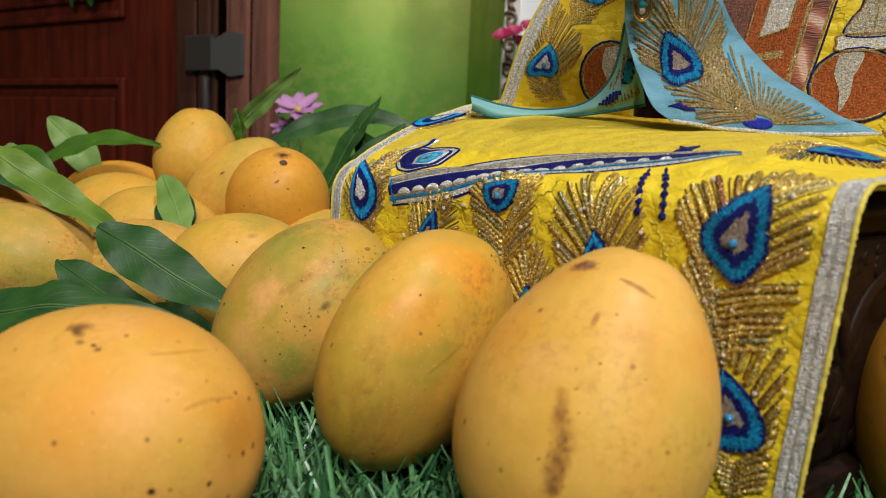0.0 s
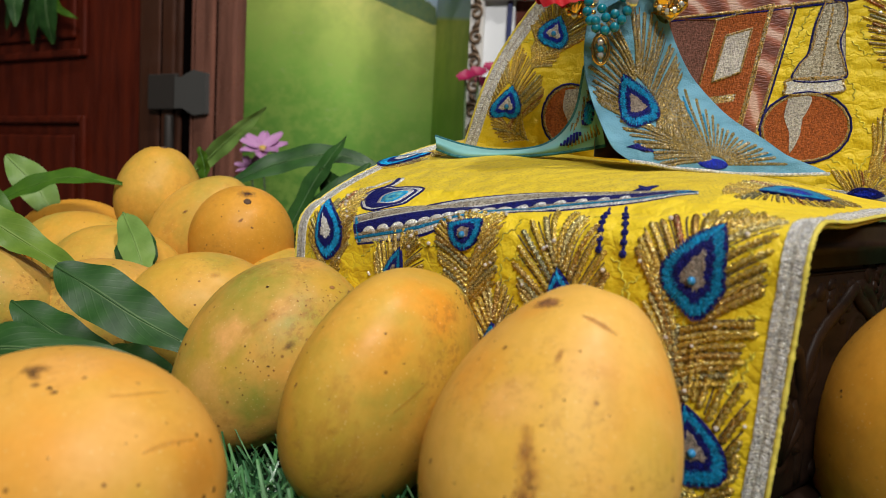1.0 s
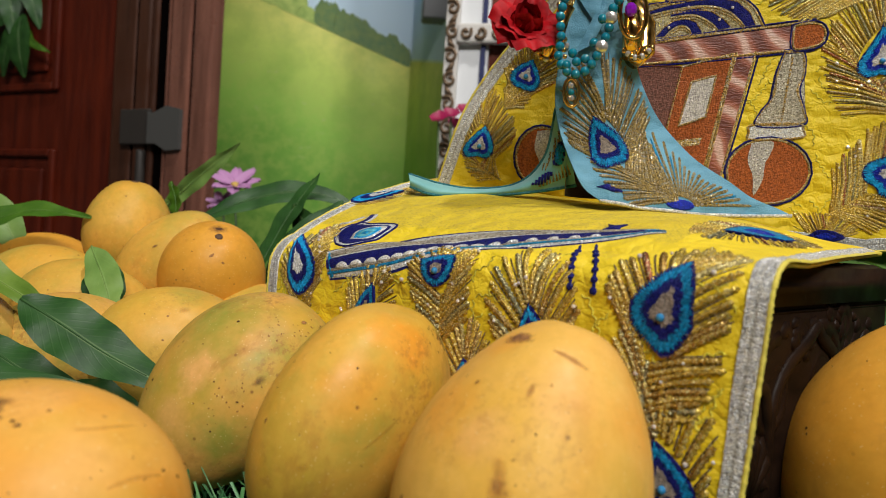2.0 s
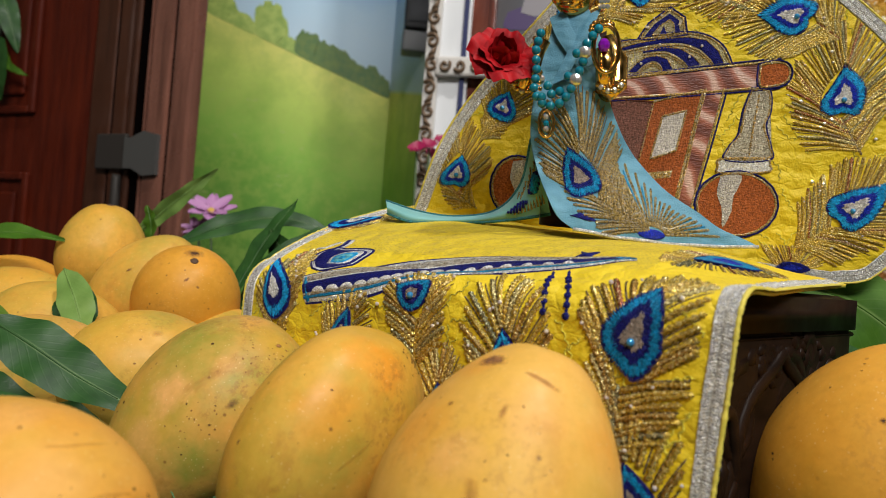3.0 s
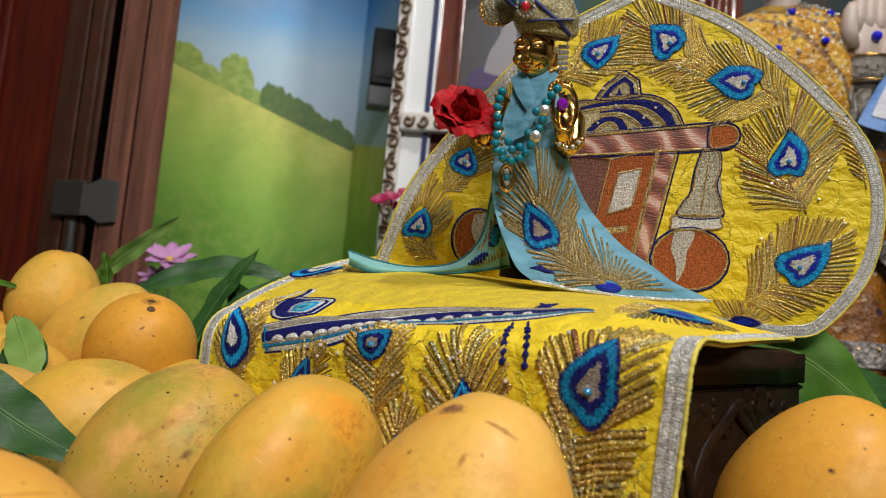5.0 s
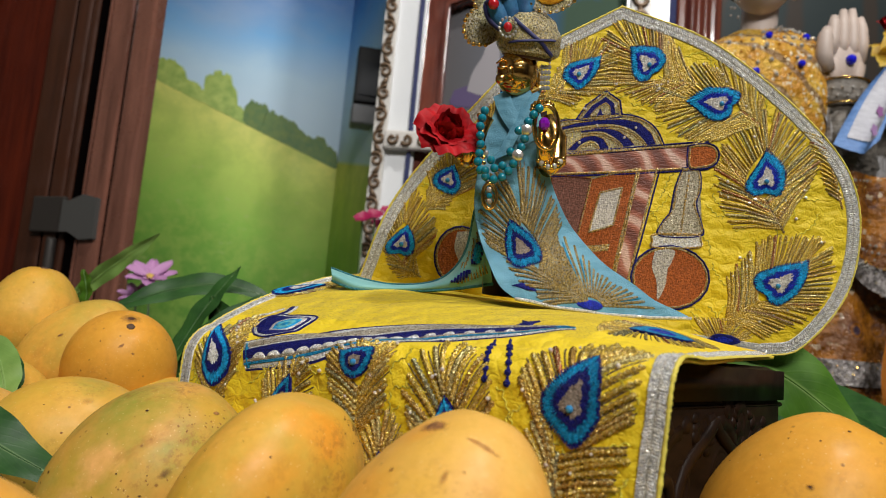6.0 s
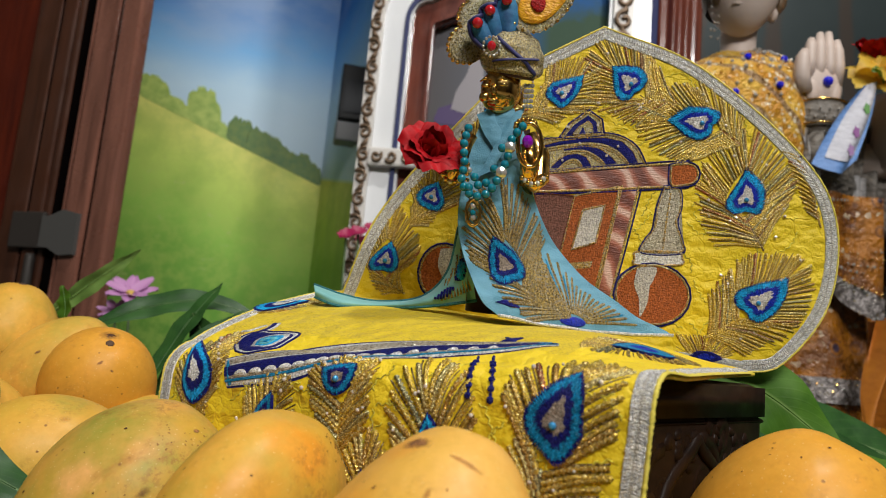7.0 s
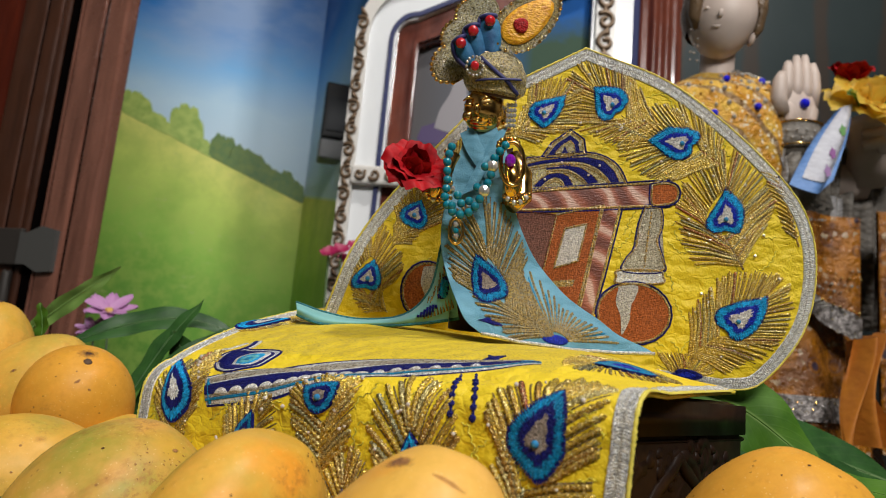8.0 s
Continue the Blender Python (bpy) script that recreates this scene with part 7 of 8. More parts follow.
leaf([(-0.2000, 0.3700, 0.0500), (-0.1700, 0.3600, 0.0350), (-0.1300, 0.3500, 0.0200)], 0.0110, LEAF_DARK, (0.0, -0.6, 0.8), 0.2, seed=17)
leaf([(-0.1780, 0.6100, 0.1420), (-0.1720, 0.6050, 0.1250), (-0.1700, 0.6000, 0.1050)], 0.0070, LEAF_MID, (-0.6, -0.7, 0.2), 0.2, seed=18)
DOOR_OUT = (-0.515, -0.857, 0.1)


def on_door(x, z, out=0.02):
    """A place in front of the door: x along the leaf, z up, out from its face."""
    return Vector(DOOR_PIVOT) + Matrix.Rotation(DOOR_ANGLE, 3, "Z") @ Vector((x, out, z))


for pts, half, mat, seed in (([(0.323, 0.417, 0.020), (0.312, 0.385, 0.030), (0.306, 0.350, 0.030), (0.304, 0.316, 0.022)], 0.028, LEAF_DARK, 41), ([(0.326, 0.417, 0.018), (0.345, 0.385, 0.022), (0.358, 0.350, 0.022), (0.367, 0.320, 0.016)], 0.019, LEAF_DARK, 42),
                             ([(0.330, 0.420, 0.018), (0.370, 0.410, 0.030), (0.405, 0.380, 0.030), (0.434, 0.346, 0.020)], 0.018, LEAF_DARK, 43), ([(0.316, 0.414, 0.020), (0.297, 0.388, 0.026), (0.275, 0.366, 0.030), (0.243, 0.352, 0.022)], 0.0075, LEAF_MID, 44)):
    leaf([on_door(*p) for p in pts], half, mat, DOOR_OUT, 0.12, 0.0006, label="mango leaf hanging from a cord on the red door", seed=seed)
bm = bmesh.new()
sweep(bm, [on_door(0.324, 0.415), on_door(0.316, 0.440), on_door(0.310, 0.50, 0.016), on_door(0.305, 0.80, 0.012), on_door(0.305, 1.30, 0.010)], 0.0022, 6)
tagged(part("leaf_cord", bm, LEAF_CORD), "thin dark cord holding mango leaves on the door", "cord")
leaf([(0.2350, 0.3650, 0.1180), (0.2700, 0.3600, 0.1080), (0.3120, 0.3500, 0.0780)], 0.0235, LEAF_MID, (-0.2, -0.9, 0.3), 0.08, label="broad bright green leaf beside the stool", seed=19)
leaf([(0.2650, 0.3200, 0.0760), (0.3100, 0.3100, 0.0735), (0.3700, 0.3000, 0.0620)], 0.0100, LEAF_MID, (0.0, -0.7, 0.7), 0.12, label="green mango leaf behind an orange mango", seed=20)
leaf([(0.2600, 0.3700, 0.0400), (0.3400, 0.4000, 0.0690), (0.4200, 0.4200, 0.0620)], 0.0240, LEAF_DARK, (0.0, -0.85, 0.5), 0.12, seed=21)
leaf([(0.3000, 0.4600, 0.0550), (0.3900, 0.4700, 0.0800), (0.4800, 0.4600, 0.0620)], 0.0300, LEAF_DARK, (0.0, -0.85, 0.5), 0.12, seed=22)
# sprig hung on the door
for k, (dx, dz) in enumerate(((0.0, 0.0), (0.03, 0.02), (-0.03, 0.015), (0.05, 0.05), (-0.045, 0.05), (0.01, 0.06))):
    top = Vector((-0.655, 1.235, 0.455)) + Vector((dx * 0.9, dx * -0.4, dz))
    leaf([top, top + Vector((dx * 0.5, -0.015, -0.045)), top + Vector((dx * 0.9, -0.01, -0.11))], 0.017, LEAF_DARK, (0.3, -0.9, 0.2), 0.2, label="green leaf hanging on the red door", seed=30 + k, name="hanging_leaf")

# red blossoms on thin stalks by the frame, and a pink blossom
MAGENTA = material("magenta_petal", (0.36, 0.012, 0.08), 0.5)
PINK = material("pink_petal", (0.50, 0.24, 0.47), 0.6)
STALK = material("flower_stalk", (0.08, 0.13, 0.05), 0.6)


def blossom(where, r, mat, axis, n_petal, label, heart, seed, stalk=0.0, name="blossom", wide=0.34):
    rnd = random.Random(seed)
    root = thing(name, where, label, "flower")
    fr = axis_frame(axis)
    for k in range(n_petal):
        a = 2 * math.pi * k / n_petal + rnd.uniform(-0.1, 0.1)
        bm = bmesh.new()
        lift = rnd.uniform(0.15, 0.4)

        def f(u, v):
            w = wide * r * math.sin(math.pi * (0.08 + 0.86 * v)) ** 0.8
            return fr @ (Matrix.Rotation(a, 3, "Z") @ Vector(((u - 0.5) * 2 * w, r * v, r * lift * v + 0.12 * r * abs(2 * u - 1))))

        grid(bm, 5, 8, f)
        part("petal", bm, mat, root)
    bm = bmesh.new()
    ball(bm, (0, 0, 0), r * 0.2, 10, 6)
    part("heart", bm, heart, root)
    if stalk:
        bm = bmesh.new()
        sweep(bm, [(0, 0, 0), (0.004, 0.004, -stalk * 0.5), (0.012, 0.0, -stalk)], 0.0016, 6)
        part("stalk", bm, STALK, root)
    return root


HEART = material("pollen_yellow", (0.6, 0.4, 0.08), 0.7)
for k, (x, z) in enumerate(((0.066, 0.308), (0.084, 0.316), (0.104, 0.326), (0.092, 0.305))):
    blossom((x, 1.02 + 0.01 * k, z - 0.035), 0.013, MAGENTA, (0.1 * k - 0.2, -0.7, 0.8), 7, "small magenta blossom on a thin stalk", MAGENTA, 40 + k, 0.27, wide=0.5)
blossom((-0.196, 0.95, 0.156), 0.032, PINK, (0.05, -0.55, 0.83), 8, "pink star-shaped blossom with yellow heart", HEART, 50, 0.12, "pink_blossom", 0.26)
blossom((-0.212, 0.96, 0.132), 0.022, PINK, (-0.2, -0.5, 0.8), 7, "pink star-shaped blossom with yellow heart", HEART, 51, 0.1, "pink_blossom", 0.26)

# grass mat: a dark backing and many plastic blades
MAT_BACK = material("mat_backing", (0.012, 0.03, 0.014), 0.8)
bm = bmesh.new()
box(bm, (-0.75, -0.12, -0.013), (0.95, 1.0, -0.009))
tagged(part("grass_mat", bm, MAT_BACK), "dark green backing of an artificial grass mat", "mat", kind="structure")
BLADE = material("plastic_grass", (0.075, 0.23, 0.09), 0.3, spec=0.55)
n = Net(BLADE)
isl = n.put("ShaderNodeNewGeometry").outputs["Random Per Island"]
n.colour(n.ramp(isl, [(0.0, (0.035, 0.13, 0.05)), (0.4, (0.065, 0.21, 0.075)), (0.75, (0.11, 0.29, 0.10)), (1.0, (0.18, 0.36, 0.17))]))
grnd = np.random.RandomState(5)
verts, faces = [], []
COUNT = 20000
gx = np.where(grnd.rand(COUNT) < 0.6, grnd.uniform(-0.17, 0.28, COUNT), grnd.uniform(-0.6, 0.8, COUNT))
gy = np.where(grnd.rand(COUNT) < 0.65, grnd.uniform(0.08, 0.42, COUNT), grnd.uniform(0.0, 0.95, COUNT))
for i in range(COUNT):
    ang = grnd.uniform(0, 2 * math.pi)
    lean = abs(grnd.normal(0.0, 0.55)) + 0.2
    ln = grnd.uniform(0.015, 0.033)
    w = grnd.uniform(0.00045, 0.00085)
    dx, dy = math.cos(ang), math.sin(ang)
    sx, sy = -dy * w, dx * w
    b = len(verts)
    for t in (0.0, 0.5, 1.0):
        r = ln * t * math.sin(lean * (0.6 + 0.6 * t))
        h = ln * t * math.cos(lean * (0.6 + 0.6 * t))
        px, py, pz = gx[i] + dx * r, gy[i] + dy * r, -0.010 + h
        verts += [(px - sx, py - sy, pz), (px - dx * w * 0.45, py - dy * w * 0.45, pz + w * 0.3), (px + sx, py + sy, pz)]
    for k in (0, 3):
        faces += [(b + k, b + k + 1, b + k + 4, b + k + 3), (b + k + 1, b + k + 2, b + k + 5, b + k + 4)]
me = bpy.data.meshes.new("grass_blades")
me.from_pydata(verts, [], faces)
me.materials.append(BLADE)
tagged(new("grass_blades", me), "shiny green plastic blades of the grass mat", "artificial grass", kind="stuff")

# ---- behind the seat: white arched frame, picture, column, marble statue ----
WHITE_GLOSS = material("white_lacquer", (0.74, 0.74, 0.74), 0.18, coat=0.4)
n = Net(WHITE_GLOSS)
n.colour(n.mix(n.noise(12, 4), (0.80, 0.82, 0.85), (0.90, 0.91, 0.92)))
SCROLL = material("old_gold_scroll", (0.17, 0.11, 0.065), 0.4, 0.35)
PALE_BAND = material("pale_band", (0.70, 0.67, 0.63), 0.35)
NAVY_WALL = material("navy_gap", (0.012, 0.02, 0.10), 0.5)
RED_BROWN = wood("red_brown_polished_wood", (0.09, 0.022, 0.014), (0.22, 0.06, 0.035), 12, (6, 6, 0.8), 0.2, 0.6)
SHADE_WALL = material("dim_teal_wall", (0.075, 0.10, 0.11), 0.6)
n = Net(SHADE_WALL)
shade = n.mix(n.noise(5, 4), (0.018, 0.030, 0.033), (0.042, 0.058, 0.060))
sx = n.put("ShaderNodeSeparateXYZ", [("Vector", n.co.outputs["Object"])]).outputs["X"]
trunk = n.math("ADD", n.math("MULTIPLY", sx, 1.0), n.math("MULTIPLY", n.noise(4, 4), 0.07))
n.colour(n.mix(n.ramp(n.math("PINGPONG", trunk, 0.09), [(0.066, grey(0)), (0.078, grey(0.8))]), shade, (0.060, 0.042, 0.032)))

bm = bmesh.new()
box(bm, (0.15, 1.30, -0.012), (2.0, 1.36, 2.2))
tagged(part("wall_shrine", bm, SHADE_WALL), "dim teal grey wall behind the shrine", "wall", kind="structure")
# added out of view: blocks the key lamp and shades part of the mural
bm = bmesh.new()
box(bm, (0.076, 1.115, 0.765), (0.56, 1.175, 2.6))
tagged(part("wall_lintel", bm, SHADE_WALL), "unseen plain wall added above the arch to shade the mural", "wall", kind="structure")


def ring_frame(bm, x0, x1, top, rad, w, y0, y1, bottom=0.0, n_arc=10):
    """An upright frame with rounded upper corners: outer line x0..x1, width w."""
    def line(inset):
        r = max(0.01, rad - inset)
        a, b, t = x0 + inset, x1 - inset, top - inset
        pts = [(a, bottom)]
        pts += [(a + r - r * math.cos(k * math.pi / 2 / n_arc), t - r + r * math.sin(k * math.pi / 2 / n_arc)) for k in range(n_arc + 1)]
        pts += [(b - r + r * math.sin(k * math.pi / 2 / n_arc), t - r + r * math.cos(k * math.pi / 2 / n_arc)) for k in range(n_arc + 1)]
        return pts + [(b, bottom)]

    o, i = line(0), line(w)
    lv = [[bm.verts.new((x, y, z)) for x, z in q] for q, y in ((o, y0), (o, y1), (i, y1), (i, y0))]
    for k in range(len(o) - 1):
        for a, b in ((0, 1), (1, 2), (2, 3), (3, 0)):
            bm.faces.new((lv[a][k], lv[a][k + 1], lv[b][k + 1], lv[b][k]))
    bmesh.ops.recalc_face_normals(bm, faces=bm.faces)
    return line


arch = thing("shrine_arch", (0, 0, 0), "white lacquered shrine arch with old gold scrolls", "arch")
bm = bmesh.new()
ring_frame(bm, 0.076, 0.567, 0.757, 0.105, 0.072, 1.105, 1.16)
part("frame", bm, WHITE_GLOSS, arch, smooth=False)
bm = bmesh.new()
ring_frame(bm, 0.076, 0.535, 0.757, 0.105, 0.023, 1.095, 1.104)
box(bm, (0.501, 1.095, 0.0), (0.5118, 1.104, 0.64))
part("border", bm, PALE_BAND, arch, smooth=False)
bm = bmesh.new()
ring_frame(bm, 0.136, 0.530, 0.697, 0.050, 0.008, 1.100, 1.170)
part("inner_line", bm, NAVY_WALL, arch, smooth=False)


def spiral(cx, cz, r, start, turn, y, thick, n=22):
    return [(cx + r * (1 - 0.8 * k / n) * math.cos(start + turn * k / n), y, cz + r * (1 - 0.8 * k / n) * math.sin(start + turn * k / n)) for k in range(n + 1)]


for k in range(19):
    z = 0.02 + 0.036 * k
    for x, sg, grow in ((0.0875, 1, 1.0), (0.518, -1, 1.4)):
        bm = bmesh.new()
        s1 = sg * (1 if k % 2 else -1)
        sweep(bm, spiral(x + 0.001 * s1, z, 0.0118 * grow, 1.2 + (0 if s1 > 0 else 1.2), 7.6 * s1, 1.093, 0.002), 0.0030 * grow, 6)
        sweep(bm, [(x - 0.006 * s1, 1.093, z + 0.012), (x + 0.002 * s1, 1.093, z + 0.019), (x + 0.006 * s1, 1.093, z + 0.027)], [0.0022, 0.0046, 0.0016], 6)
        part("scroll", bm, SCROLL, arch)
bracket = part("bracket", bmesh.new(), WHITE_GLOSS, arch, "white cross bar with scroll relief")
bm = bmesh.new()
box(bm, (0.096, 1.088, 0.398), (0.30, 1.104, 0.428), 0.004)
part("bar", bm, PALE_BAND, bracket, smooth=False)
for k in range(6):
    bm = bmesh.new()
    sweep(bm, spiral(0.112 + 0.026 * k, 0.413, 0.010, 0.6 + 3 * (k % 2), 6.5 * (1 if k % 2 else -1), 1.086, 0.002), 0.0030, 6)
    part("scroll", bm, SCROLL, bracket)

picture = thing("framed_picture", (0, 0, 0), "glazed picture in polished red-brown wooden frame", "picture")
bm = bmesh.new()
ring_frame(bm, 0.146, 0.545, 0.689, 0.035, 0.042, 1.115, 1.145)
part("frame", bm, RED_BROWN, picture, smooth=False)
bm = bmesh.new()
ring_frame(bm, 0.180, 0.530, 0.655, 0.012, 0.006, 1.108, 1.118)
part("inner_bead", bm, RED_BROWN, picture, smooth=False)
PAINTING = material("picture_print_reflection", (0.3, 0.35, 0.5), 0.6, spec=0.1)
n = Net(PAINTING)
sep = n.put("ShaderNodeSeparateXYZ", [("Vector", n.co.outputs["Object"])])
px = n.math("MULTIPLY_ADD", sep.outputs["X"], 4.0, -0.75)
pz = sep.outputs["Z"]
# the grey stops on one side paint in the reflection on the glass
c = n.ramp(px, [(0.0, (0.10, 0.095, 0.10)), (0.40, (0.13, 0.14, 0.17)), (0.60, (0.012, 0.09, 0.30)), (1.0, (0.012, 0.11, 0.40))])
low = n.ramp(n.math("ADD", n.math("MULTIPLY", n.math("SUBTRACT", 0.76, pz), 5.0), n.math("MULTIPLY", n.noise(18, 4), 0.6)), [(0.45, grey(0)), (0.75, grey(1))])
n.colour(n.mix(n.math("MULTIPLY", low, n.ramp(px, [(0.5, grey(0)), (0.7, grey(1))])), c, (0.05, 0.09, 0.06)))
bm = bmesh.new()
grid(bm, 30, 30, lambda u, v: Vector((0.184 + 0.312 * u, 1.135, 0.653 * v)))
grid(bm, 30, 30, lambda u, v: Vector((0.184 + 0.312 * u, 1.142, 0.653 * v)))
part("print", bm, PAINTING, picture, smooth=False)
DRAPE_WHITE = material("painted_white", (0.26, 0.24, 0.26), 0.5)
DRAPE_PURPLE = material("painted_purple", (0.05, 0.022, 0.11), 0.5)
for line, mat, y in (([(0.205, 0.512), (0.240, 0.525), (0.262, 0.530), (0.285, 0.512), (0.290, 0.490), (0.205, 0.486)], DRAPE_PURPLE, 1.1340), ([(0.228, 0.512), (0.236, 0.545), (0.252, 0.575), (0.262, 0.620), (0.276, 0.618), (0.282, 0.560), (0.284, 0.514), (0.256, 0.506)], DRAPE_WHITE, 1.1335)):
    bm = bmesh.new()
    bm.faces.new([bm.verts.new((p.x, y, p.y)) for p in bezier([(*q, 0) for q in line + line[:1]], 4)[:-1]])
    bmesh.ops.triangulate(bm, faces=bm.faces[:])
    part("painted_shape", bm, mat, picture, smooth=False)

# arch and picture stand at a slight angle, their far side nearer to the seat
TURN_ARCH = Matrix.Translation((0.076, 1.105, 0)) @ Matrix.Rotation(radians(-16.5), 4, "Z") @ Matrix.Diagonal((0.905, 1, 1, 1)) @ Matrix.Translation((-0.076, -1.105, 0))
for root in (arch, picture):
    for ob in root.children_recursive:
        for v in ob.data.vertices:
            if v.co.z > 0.45:
                v.co.z += 0.135 * smooth((v.co.x - 0.26) / 0.20)
        ob.data.transform(TURN_ARCH)
gap = tagged(part("trim_navy", (lambda b: (box(b, (0.552, 1.18, -0.012), (0.66, 1.20, 1.6)), b)[1])(bmesh.new()), NAVY_WALL, smooth=False), "navy blue strip beside the arch", "trim", kind="structure")
column = thing("column", (0.662, 1.20, 0.0), "fluted red-brown polished wooden column", "column")
bm = bmesh.new()
rings = []
for z in (0.0, 0.4, 0.8, 1.2, 1.6):
    rings.append([bm.verts.new(((0.048 + 0.004 * math.cos(12 * a)) * math.cos(a), (0.048 + 0.004 * math.cos(12 * a)) * math.sin(a), z)) for a in [2 * math.pi * k / 96 for k in range(96)]])
for a, b in zip(rings, rings[1:]):
    for k in range(96):
        bm.faces.new((a[k], a[(k + 1) % 96], b[(k + 1) % 96], b[k]))
part("shaft", bm, RED_BROWN, column)
bm = bmesh.new()
lathe(bm, [(0.066, 0.0), (0.066, 0.03), (0.058, 0.04), (0.055, 0.06)], 32)
part("base", bm, RED_BROWN, column)

# marble statue (plain) and what it wears
MARBLE = material("white_marble", (0.5, 0.45, 0.42), 0.5)
n = Net(MARBLE)
n.colour(n.mix(n.noise(25, 5), (0.46, 0.37, 0.32), (0.60, 0.49, 0.43)))
SX, SY = 0.545, 0.78
HX, HY, HZ = 0.525, 0.765, 0.604


def set_head(bm):
    """Brings the head and its hair to their true size and place."""
    for v in bm.verts:
        v.co = Vector((0.511, 0.753, 0.600)) + (v.co - Vector((HX, HY, HZ))) * 0.80


bm = bmesh.new()
ball(bm, (HX, HY, HZ), 0.058, 40, 30, (0.90, 1.0, 1.26))
for v in bm.verts:
    low = max(0.0, (HZ - v.co.z) / 0.074)
    v.co.x = HX + (v.co.x - HX) * (1 - 0.22 * low * low) - 0.003 * low
    v.co.y = HY + (v.co.y - HY) * (1 - 0.14 * low * low) - 0.004 * low
ball(bm, (HX + 0.050, HY - 0.004, HZ - 0.024), 0.013, 12, 10, (0.6, 0.9, 1.35))
# nose, lids, lips and chin in low relief, turned a little aside
sweep(bm, [(0.500, 0.7235, 0.600), (0.4965, 0.7215, 0.590), (0.4935, 0.7205, 0.580), (0.4955, 0.7260, 0.576)], [0.0022, 0.0032, 0.0046, 0.0030], 12)
for ex, ey, ez in ((0.4855, 0.7365, 0.595), (0.5125, 0.7165, 0.595)):
    ball(bm, (ex, ey, ez), 0.0080, 14, 10, (1.1, 0.6, 0.5))
sweep(bm, [(0.488, 0.7345, 0.566), (0.4955, 0.7290, 0.5645), (0.505, 0.7255, 0.567)], [0.0010, 0.0026, 0.0010], 10)
set_head(bm)
sweep(bm, [(0.518, SY - 0.012, 0.58), (0.522, SY, 0.50), (0.535, SY + 0.01, 0.47)], [0.022, 0.021, 0.04], 18)
sweep(bm, [(0.535, SY + 0.01, 0.48), (0.55, SY + 0.01, 0.40), (0.56, SY + 0.01, 0.26), (0.57, SY + 0.01, -0.012)], [0.035, 0.04, 0.04, 0.06], 20)
# raised palm
sweep(bm, [(0.612, 0.745, 0.40), (0.607, 0.735, 0.44), (0.606, 0.73, 0.462)], [0.026, 0.022, 0.022], 14)
ball(bm, (0.606, 0.731, 0.484), 0.031, 20, 14, (0.98, 0.40, 0.95))
ball(bm, (0.590, 0.724, 0.474), 0.011, 14, 10, (0.9, 0.5, 1.4))
ball(bm, (0.621, 0.724, 0.476), 0.010, 14, 10, (0.8, 0.5, 1.6))
for dx, top in ((-0.0205, 0.543), (-0.0070, 0.553), (0.0065, 0.556), (0.0195, 0.547)):
    sweep(bm, [(0.607 + dx, 0.730, 0.488), (0.608 + dx, 0.726, 0.512), (0.609 + dx * 0.95, 0.727, 0.532), (0.610 + dx * 0.9, 0.729, top)], [0.0080, 0.0078, 0.0072, 0.0042], 12)
sweep(bm, [(0.580, 0.728, 0.472), (0.572, 0.722, 0.490), (0.573, 0.72, 0.512), (0.576, 0.72, 0.522)], [0.011, 0.010, 0.0085, 0.005], 12)
sweep(bm, [(0.74, 0.76, 0.42), (0.72, 0.735, 0.455), (0.70, 0.725, 0.485)], [0.030, 0.026, 0.026], 14)
for k in range(3):
    sweep(bm, [(0.722 - 0.004 * k, 0.708, 0.470 - 0.014 * k), (0.700, 0.700, 0.474 - 0.014 * k), (0.686, 0.712, 0.470 - 0.014 * k)], [0.008, 0.0085, 0.006], 10)
sweep(bm, [(0.56, SY + 0.01, 0.45), (0.62, 0.785, 0.36), (0.614, 0.752, 0.38), (0.612, 0.746, 0.402)], [0.022, 0.022, 0.022, 0.022], 14)
sweep(bm, [(0.56, SY + 0.02, 0.46), (0.66, 0.80, 0.42), (0.74, 0.765, 0.415)], [0.022, 0.022, 0.024], 14)
bmesh.ops.recalc_face_normals(bm, faces=bm.faces)
tagged(part("marble_statue", bm, MARBLE), "white marble statue of a standing deity", "statue")

BROCADE = material("yellow_brocade", (0.62, 0.36, 0.04), 0.4, 0.15)
n = Net(BROCADE)
c = n.mix(n.ramp(n.noise(45, 4), [(0.38, grey(0)), (0.62, grey(1))]), (0.50, 0.22, 0.012), (0.66, 0.40, 0.05))
dg = n.put("ShaderNodeTexWave", [("Vector", n.co.outputs["Object"])])
dg.bands_direction = "DIAGONAL"
dg.inputs["Scale"].default_value, dg.inputs["Distortion"].default_value, dg.inputs["Detail"].default_value = 13.0, 2.0, 2.0
c = n.mix(n.ramp(dg.outputs["Fac"], [(0.78, grey(0)), (0.92, grey(0.8))]), c, (0.17, 0.10, 0.06))
c = n.mix(n.ramp(n.cells(95).outputs["Distance"], [(0.12, grey(1)), (0.22, grey(0))]), c, (0.72, 0.64, 0.46))
c = n.mix(n.ramp(n.cells(260).outputs["Color"], [(0.78, grey(0)), (0.84, grey(0.8))]), c, (0.85, 0.78, 0.62))
n.colour(c)
n.rough(n.ramp(n.cells(260).outputs["Color"], [(0.4, grey(0.5)), (0.8, grey(0.12))]))
n.bump(n.noise(160, 4), 0.9, 0.006)
SILK_ORANGE = material("orange_brocade", (0.3, 0.12, 0.02), 0.45, 0.1)
n = Net(SILK_ORANGE)
v1 = n.cells(30)
